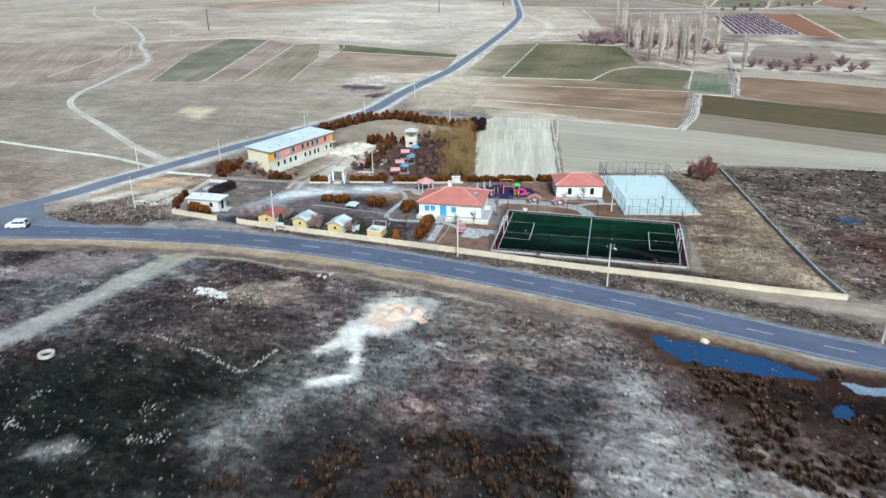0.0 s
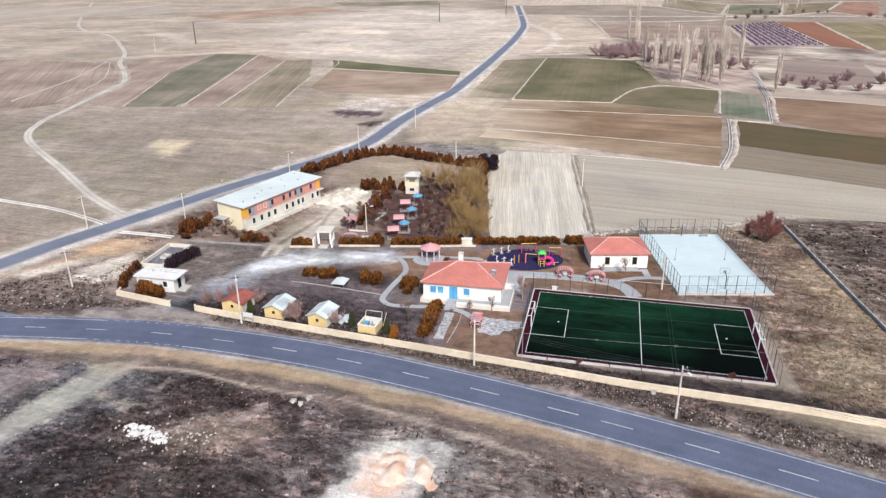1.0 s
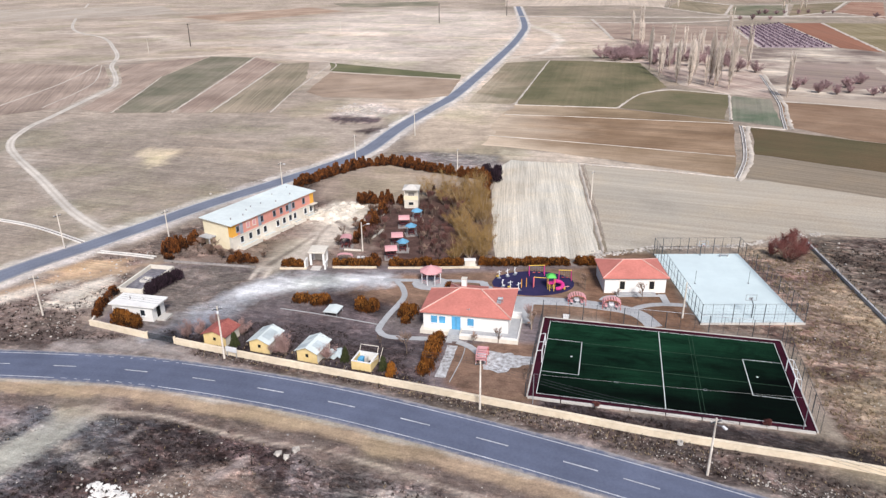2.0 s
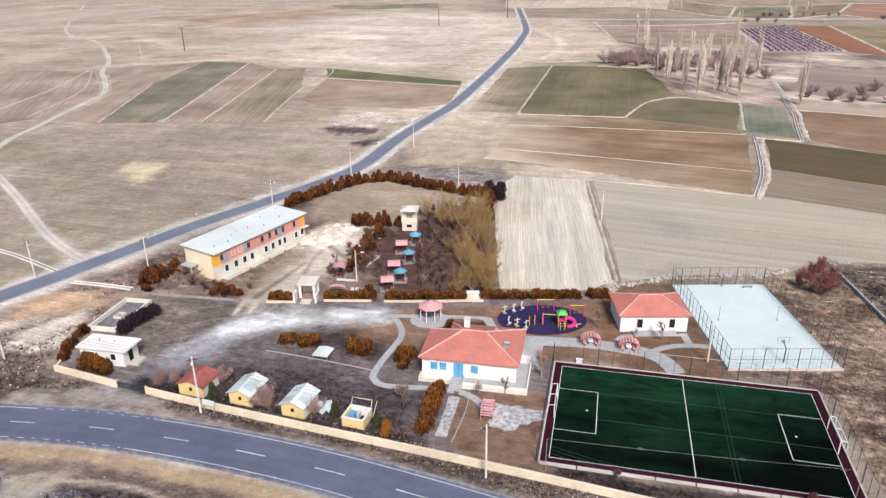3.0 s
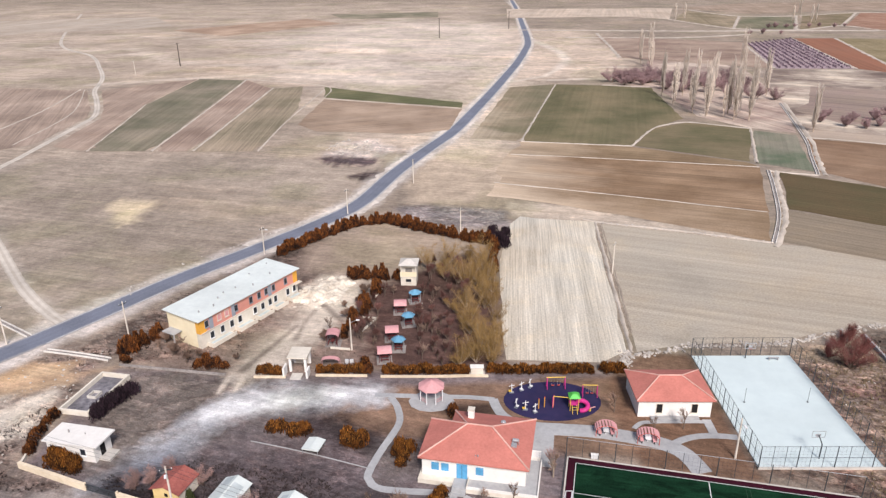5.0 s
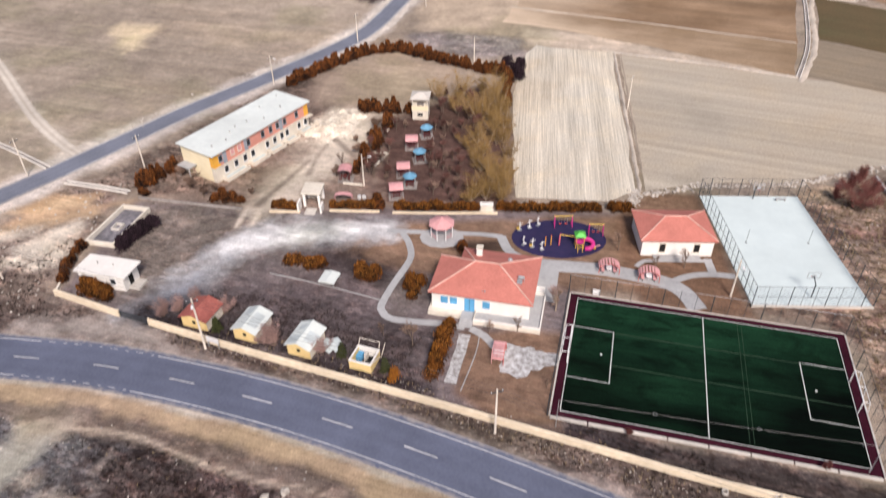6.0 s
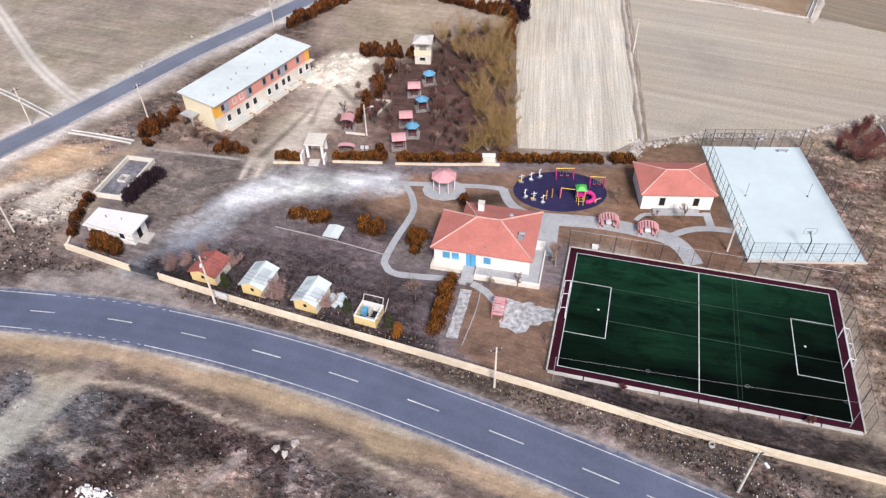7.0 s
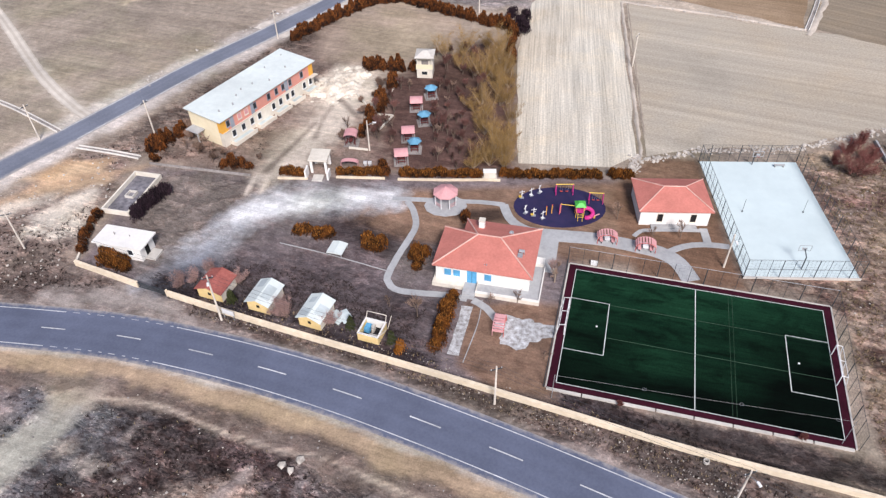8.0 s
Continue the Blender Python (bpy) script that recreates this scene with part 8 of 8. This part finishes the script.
while len(spots) < 58:
    x, y = r.uniform(-19.5, 1.5), r.uniform(177.8, 220)
    if x > -8.2 - (y - 178) * 0.02 or (y > 206 and x > -9) or (x < -14.6 and 185 < y < 206):
        if all(math.hypot(x - a, y - b) > 1.5 for a, b in spots + [(-13.2, 180.3), (-11.1, 183.9), (-12.5, 187.4), (-11.7, 197.7), (-9.9, 192.8), (-9.1, 202.3)]) and not (-13.4 < x < -8 and 208 < y < 214):
            spots.append((x, y))
planted(orchard, spots, 34, 0.7, 1.15)
pale_bush = [bare_tree("pale bare twiggy bush on rough ground", 2.2, q, M_TWIG, M_BARK, 1.0, 0.2, 15, 0.5, 3, "bare_bush", "pale bare bushes of the yard") for q in (76, 77)]
planted(pale_bush, [(-52.6, 186.2), (-51.2, 188.4), (-49.8, 182.2), (-48.2, 183.4), (-46.6, 179.4), (-53.8, 189.6), (-45.2, 181.2), 
                    (-38.5, 180.4), (-22.6, 199.8), (-21.4, 195.4), (-20.2, 201.6), (-19.6, 205.2), (-22.8, 188.6), (-24.4, 186.8)], 35, 0.7, 1.3)
pinkish = [fan_tree(2.7, q, "round pinkish bare bush between the sheds", "bare_bush", "bare bushes between the sheds", M_PINKTWIG, M_BARK, 13, 34, 0.62, 0.009, 0.6) for q in (81, 82)]
planted(pinkish, [(-27.2, 144.2), (-26, 143.6), (-40.8, 150.2), (-38.4, 151.6), (-34.2, 150), (-19.6, 142.6), (-42.6, 149.2)], 10, 0.95, 1.35)
red = fan_tree(7.0, 91, "large rounded reddish-brown bare tree by the east fence", "red_tree", "reddish trees", M_REDTWIG, M_BARK, 13, 80, 0.6, 0.012, 0.9)
red.matrix_basis = pose(63.2, 177.5, 0)
planted([fan_tree(3.6, 92, "low reddish bare thicket by the fence", "red_thicket", "reddish trees", M_REDTWIG, M_BARK, 9, 70, 0.7, 0.014, 0.7)], [(67, 181), (64.5, 183.5), (67.5, 186), (61, 180.5)], 11, 0.8, 1.1)
planted([bare_tree("small reddish bare bush between wall and pitch", 1.8, 93, M_REDTWIG, M_BARK, 0.9, 0.3, 16, 0.4, 3, "red_bush", "reddish trees")], [(17.5, 130.1), (38.1, 126.0)], 15, 0.6, 0.75)
bare_tree("tall bare tan-twigged tree beside the school terrace", 5.6, 78, M_PINKTWIG, M_PALEBARK, 0.5, 0.7, 10, 0.8, 1, "garden_tree", "small bare garden trees", 11.3, 151.2, 0.014)
# distant poplars and thickets
pops = [poplar(h, s) for h, s in ((19, 101), (23, 102), (16, 103))]
planted(pops, [(101, 380), (103.5, 388), (106, 376), (108.5, 382), (104, 372), (111, 371), (113.5, 366), (116.5, 371), (119, 364), (115, 377), (98, 398), (102, 408), (107, 402), (112, 396), (117, 403), (99, 420), (109, 420), (121, 385),
               (124, 392), (126, 380), (135, 343), (136.4, 346), (150, 424), (153, 430), (148, 418), (118, 516), (121, 522), (116, 530), (124, 540), (121, 552), (128, 436), (133, 446), (124, 446), (139, 462), (161, 484), (165, 490),
               (330, 800), (338, 806), (346, 796), (354, 804), (225, 830), (236, 836), (520, 760), (530, 768), (540, 756), (552, 764)], 12, 0.75, 1.15)
thick = [fan_tree(8.5, s, "purplish bare thicket among the poplars", "thicket", "thickets on the plain", M_PURPLE, M_BARK, 10, 60, 0.75, 0.035, 1.5) for s in (111, 112, 113)]
planted(thick, [(84, 462), (88, 464), (90, 460), (95, 464), (102, 458), (97, 472), (103, 470), (109, 458), (115, 454), (126, 456), (133, 452), (138, 446), (143, 452), (118, 436), (106, 438), (88, 452), (93, 458), (98, 452), (92, 470), (99, 466), (105, 462), (108, 452), (113, 448), (118, 444), (122, 452), (128, 448), (124, 428), (133, 432), (140, 428), (146, 440), (139, 410), (148, 408), (128, 410), (112, 430)], 13, 0.7, 1.2)
low_thick = [fan_tree(4.2, s, "low purplish bare bush on rough ground", "bare_bush", "thickets on the plain", M_PURPLE, M_BARK, 9, 45, 0.75, 0.03, 1.1) for s in (114, 115)]
planted(low_thick, [(152, 352), (158, 348), (165, 352), (171, 345), (160, 362), (178, 350), (186, 345), (170, 364), (180, 372), (196, 352), (190, 362), (204, 344), (146, 360), (212, 340), (155, 372), (220, 350),
                (288, 755), (296, 760), (306, 758), (316, 764), (326, 757), (338, 762), (350, 758), (362, 764), (375, 714), (386, 708), (250, 700), (262, 704), (276, 700)], 19, 0.8, 1.4)


# ---- orchard rows far off, rough growth and stones: uncountable stuff ----
r = random.Random(5)
g = Geo()
for k in range(11):
    u = (k + 0.5) / 11
    a, b = Vector((190 + (234 - 190) * u, 505 - 3 * u)), Vector((220 + (270 - 220) * u, 632 + 35 * u))
    for s in range(64):
        p = a.lerp(b, (s + r.random()) / 64)
        leaves(g, 4, lambda q: (p.x + q.uniform(-0.35, 0.35), p.y + q.uniform(-0.8, 0.8), q.uniform(0.0, 0.7)), 0.75, r, 0.3)
single("orchard_rows", g, M_ORCHARD, "long rows of bare purplish young fruit trees", "orchard", kind="stuff")


def tuft(g, x, y, z, h, w, blades, r):
    for _ in range(blades):
        a, lean = r.uniform(0, math.tau), r.uniform(0.05, 0.6) * w
        bx, by = x + r.uniform(-0.4, 0.4) * w, y + r.uniform(-0.4, 0.4) * w
        s = w * 0.11
        i = len(g.v)
        g.v += [(bx - math.sin(a) * s, by + math.cos(a) * s, z), (bx + math.sin(a) * s, by - math.cos(a) * s, z), (bx + math.cos(a) * lean, by + math.sin(a) * lean, z + h * r.uniform(0.5, 1.1))]
        g.f.append((i, i + 1, i + 2))


def road_y(x):
    return float(np.interp(x, [p[0] for p in MAIN_ROAD], [p[1] for p in MAIN_ROAD]))


def soil_at(x, y):
    i, j = min(len(GY) - 1, int(np.searchsorted(GY, y))), min(len(GX) - 1, int(np.searchsorted(GX, x)))
    return SCRUB[i, j], WOB[i, j]


def road_gap(x, y):
    i, j = min(len(GY) - 1, int(np.searchsorted(GY, y))), min(len(GX) - 1, int(np.searchsorted(GX, x)))
    return far_road[i, j]


def growth(label, material, count, box, h, w, blades, seed, least=0.5, clump=None, ok=None):
    r, g, n, tries = random.Random(seed), Geo(), 0, 0
    while n < count and tries < count * 12:
        tries += 1
        x, y = r.uniform(box[0], box[2]), r.uniform(box[1], box[3])
        s, wob = soil_at(x, y)
        if s < least or (clump is not None and wob + r.uniform(-0.25, 0.25) > clump) or (ok and not ok(x, y)) or road_gap(x, y) < 5.5:
            continue
        tuft(g, x, y, -0.1, h * r.uniform(0.5, 1.4), w * r.uniform(0.6, 1.4), blades, r)
        n += 1
    return single("rough_growth", g, material, label, "scrub", kind="stuff")


def stones(label, material, count, place, lo, hi, seed, name="stones", kind="stuff"):
    r, g = random.Random(seed), Geo()
    for _ in range(count):
        x, y, z = place(r)
        s = lo + (hi - lo) * r.random() ** 2.2
        v = []
        for dx, dy, dz in ((1, 0, 0), (0, 1, 0), (-1, 0, 0), (0, -1, 0), (0.6, 0.6, 0.7), (-0.6, 0.5, 0.75), (-0.5, -0.6, 0.7), (0.6, -0.6, 0.6)):
            k = s * r.uniform(0.65, 1.2)
            v.append((x + dx * k, y + dy * k, z + dz * k * 0.8 - 0.08 * s))
        g.add(v, [(4, 5, 6, 7), (0, 1, 4), (1, 5, 4), (1, 2, 5), (2, 6, 5), (2, 3, 6), (3, 7, 6), (3, 0, 7), (0, 4, 7)])
    return single(name, g, material, label, "stones", kind=kind)


def over(box, ok=None):
    def place(r):
        while True:
            x, y = r.uniform(box[0], box[2]), r.uniform(box[1], box[3])
            if (not ok or ok(x, y)) and road_gap(x, y) > 4.6:
                return x, y, 0.0
    return place


def along_line(pts, wide):
    line = smooth_line(pts, 0.5)
    return lambda r: (lambda p: (p[0] + r.gauss(0, wide), p[1] + r.gauss(0, wide), 0.0))(r.choice(line))


south_only = lambda x, y: y < road_y(x) - 7
growth("dark dry scrub and weeds on waste ground", M_SCRUB, 9000, (-95, 50, 75, 132), 0.28, 0.42, 7, 1, 0.55, 0.15, south_only)
growth("pale dry grass tufts on waste ground", M_STRAW, 800, (-95, 50, 75, 132), 0.3, 0.4, 5, 2, 0.45, None, south_only)
def thistles(label, count, box, seed, ok):
    """Round dry thistle clumps, each a low dome of many small leaves."""
    r, g, n = random.Random(seed), Geo(), 0
    while n < count:
        x, y = r.uniform(box[0], box[2]), r.uniform(box[1], box[3])
        if not ok(x, y):
            continue
        w, n = r.uniform(0.45, 0.85), n + 1
        for k in range(34):
            a, e = r.uniform(0, math.tau), r.uniform(0.25, 1.35)
            ln, ca, sa = w * r.uniform(0.75, 1.15), math.cos(a), math.sin(a)
            p, q = w * 0.12, math.cos(e) * ln
            h = 0.04 + math.sin(e) * ln * 0.9
            i, t = len(g.v), 0.05 + 0.05 * (k % 3)
            g.v += [(x + ca * p + sa * 0.03, y + sa * p - ca * 0.03, -0.08), (x + ca * p - sa * 0.03, y + sa * p + ca * 0.03, -0.08), (x + ca * q - sa * t, y + sa * q + ca * t, h), (x + ca * q + sa * t, y + sa * q - ca * t, h),
                    (x + ca * q * 1.12, y + sa * q * 1.12, h + 0.1)]
            g.f += [(i, i + 1, i + 2, i + 3), (i + 3, i + 2, i + 4)]
    return single("rough_growth", g, M_BROWNSCRUB, label, "scrub", kind="stuff")


growth("low rusty weeds in the wet ditch", M_REDTWIG, 1500, (28, 70, 70, 102), 0.3, 0.34, 6, 12, 0.2, None, south_only)
growth("pale dry weeds between the wall and the road", M_STRAW, 900, (-40, 95, 66, 148), 0.25, 0.3, 5, 13, 0.3, None, lambda x, y: road_y(x) + 5.5 < y < road_y(x) + 11)
stones("small pale gravel lumps below the roadside wall", M_STONE, 900, over((-40, 95, 66, 148), lambda x, y: road_y(x) + 5.2 < y < road_y(x) + 9.5), 0.02, 0.1, 37)
thistles("brown round thistle clumps in the wet ditch", 420, (34, 66, 82, 94), 3, lambda x, y: y < road_y(x) - 8 and not (30 < x < 52 and abs(y - (97.4 - (x - 33) * 0.5)) < 3.8) and math.hypot(x - 49.7, y - 82) > 2.6 and math.hypot(x - 55.5, y - 86.8) > 3.6
         and noise.noise(Vector((x * 0.14, y * 0.14, 7))) > -0.1)
thistles("brown round thistle clumps on waste ground", 330, (-27, 54, 14, 78), 4, lambda x, y: noise.noise(Vector((x * 0.2, y * 0.2, 2))) > 0.1 - 0.018 * (x + 8) + 0.02 * max(0, y - 70) and y < 78 - 0.14 * abs(x + 2))
growth("dark weeds between the wall and the road", M_SCRUB, 2200, (-60, 95, 66, 150), 0.3, 0.36, 6, 5, 0.5, None, lambda x, y: road_y(x) + 5.5 < y < road_y(x) + 14)
growth("dark weeds in the school ground", M_SCRUB, 1500, (-58, 132, 12, 178), 0.22, 0.4, 5, 6, 0.5, None, lambda x, y: y > road_y(x) + 11)
growth("dry straw grass beside the courts", M_STRAW, 2600, (45, 114, 70, 188), 0.4, 0.45, 6, 7, 0.4, None, lambda x, y: not (37 < x < 56 and 152 < y < 182) and y > 113 + (66 - x) * 0.35 and x > 45 + (y - 120) * 0.2)
growth("dark scrub beyond the east fence", M_SCRUB, 1800, (69, 112, 112, 190), 0.4, 0.7, 6, 8, 0.6, 0.2)
growth("reddish weeds in the orchard", M_TWIG, 600, (-20, 178, 5, 214), 0.35, 0.5, 6, 9, 0.4)
growth("weeds in the rough triangle between roads", M_SCRUB, 550, (-88, 148, -60, 184), 0.35, 0.5, 6, 10, 0.5)
growth("weeds round the terrace", M_SCRUB, 900, (-58, 177, -18, 232), 0.3, 0.5, 5, 11, 0.25)


stones("scattered pale stones on waste ground", M_STONE, 1700, over((-75, 56, 66, 132), south_only), 0.03, 0.12, 21)
stones("scattered grey stones on waste ground", M_DARKSTONE, 600, over((-90, 52, 72, 132), south_only), 0.05, 0.24, 22)
for k, (x0, y0) in enumerate([(-52.0, 85.0), (-36.1, 82.0), (-33.4, 76.2), (-35.9, 75.6), (-43.7, 74.0), (-42.3, 74.5), (-52.0, 78.7)]):
    stones("small scatter of white broken rubble", M_STONE, 30, lambda q: (q.gauss(x0, 0.7), q.gauss(y0, 0.7), 0.0), 0.05, 0.2, 60 + k)
stones("trail of small white stones on waste ground", M_STONE, 260, along_line([(23, 98), (26, 91), (25, 84), (27, 78), (30, 72)], 1.1), 0.04, 0.2, 34)
stones("pale rubble below the roadside wall", M_STONE, 260, over((-40, 95, 66, 146), lambda x, y: x > -38 + 60 * abs(math.sin(x * 7.3 + y * 3.1)) and road_y(x) + 5.6 < y < road_y(x) + 7.5 + 0.05 * (x + 40)), 0.03, 0.14, 23)
stones("pale rubble and rocks near the roadside wall", M_STONE, 420, lambda r: (lambda x: (x, road_y(x) + 6.4 + abs(r.gauss(0, 1.3)), 0))(r.gauss(42, 9)), 0.03, 0.16, 30)
stones("rubble between roads", M_STONE, 420, over((-88, 148, -61, 184), lambda x, y: float(along(NORTH_ROAD, np.array([[x]]), np.array([[y]]))[0, 0]) > 3.6), 0.05, 0.26, 24)
stones("rubble in the rough ground east of the fence", M_STONE, 380, over((70, 114, 112, 188)), 0.08, 0.35, 25)
stones("pale stones in dry grass beside the courts", M_STONE, 200, over((50, 116, 66, 184), lambda x, y: not (37 < x < 56 and 152 < y < 182) and x > 46 + (y - 120) * 0.2), 0.05, 0.2, 26)


stones("white rubble spread on the plain", M_STONE, 170, over((-48, 314, -24, 340), lambda x, y: abs((x + 36) / 11) ** 2 + abs((y - 326) / 12) ** 2 < 1), 0.15, 0.6, 35)
stones("line of rough pale field stones", M_STONE, 520, along_line([(27.3, 181.2), (34.3, 182.6), (39.5, 184.2), (56.1, 185.3), (65.1, 188.3), (76, 191.5)], 0.45), 0.12, 0.45, 27)
stones("line of old foundation stones", M_STONE, 240, along_line([(-43.1, 100.3), (-34, 95.2), (-27.2, 90.2), (-26.8, 90.6), (-23.8, 95.7)], 0.24), 0.06, 0.18, 28)
stones("stones of the field bank", M_STONE, 300, along_line([(34.6, 246.5), (55.5, 239.4), (73.5, 231.6)], 0.35), 0.12, 0.4, 31)
stones("white stones along the road verge", M_STONE, 90, along_line([(-70, 205), (-60, 222), (-48, 238), (-36, 256)], 0.9), 0.08, 0.36, 32)
stones("pale rubble north of the hut", M_STONE, 120, along_line([(26.5, 178), (28, 182.5)], 0.5), 0.12, 0.4, 33)


def pile(r):
    cx, cy, w = r.choice(((-41.3, 115.4, 0.75), (-39.8, 114.9, 0.95), (-38.6, 114.0, 0.95), (-37.2, 113.4, 0.9), (-40.4, 114.0, 0.6), (-36.6, 112.6, 0.5)))
    a, d = r.uniform(0, math.tau), r.random()
    return cx + 1.7 * w * d * math.cos(a), cy + 1.0 * w * d * math.sin(a), (1 - d) * 0.55 * w


stones("low irregular heap of white broken stones", M_WHITESTONE, 620, pile, 0.07, 0.25, 29, "rubble_mound", "")
stones("stray stones round the white heap", M_STONE, 160, lambda q: (q.gauss(-36, 3.4), q.gauss(114, 1.8), 0.0), 0.06, 0.26, 36)
for x, y, s, seed in ((-22.0, 121.1, 0.55, 41), (-20.9, 120.4, 0.5, 42), (-20.1, 121.8, 0.6, 43)):
    stones("pale boulder beside a footpath", M_STONE, 1, lambda q: (x, y, 0.0), s, s + 0.05, seed, "boulder", "")
stones("yellowish boulder beside the ditch", M_CLAY, 1, lambda q: (38.3, 98.9, 0.0), 0.95, 1.0, 44, "boulder", "")
for x, y, lab in ((26.3, 122.9, "white concrete well ring in rubble"), (-56.1, 94.3, "pale concrete well ring in dark scrub")):
    g, rr = Geo(), 0.36 if x > 0 else 1.15
    for k in range(14):
        a0, a1 = k * math.tau / 14, (k + 1) * math.tau / 14
        p = [(rr * f * math.cos(a), rr * f * math.sin(a), z) for a in (a0, a1) for f in (0.72, 1.0) for z in (0, 0.4)]
        g.add(p, [(1, 3, 7, 5), (2, 6, 7, 3), (0, 1, 5, 4)])
    single("well_ring", g, M_PALECONC, lab, "well ring", "well rings", x=x, y=y)
dead = thing("dead_shrub", "thin dark dead shrub on waste ground", "shrub", -18.4, 109.3, 0)
part("stem", Geo().tube((0, 0, -0.05), (-0.4, 0.1, 1.6), 0.06, 0.03, 5).tube((-0.4, 0.1, 1.6), (-1.0, 0.3, 3.1), 0.035, 0.015, 4).tube((-0.3, 0.1, 1.2), (0.3, 0.2, 2.2), 0.03, 0.012, 4), M_DARKPOLE, dead)
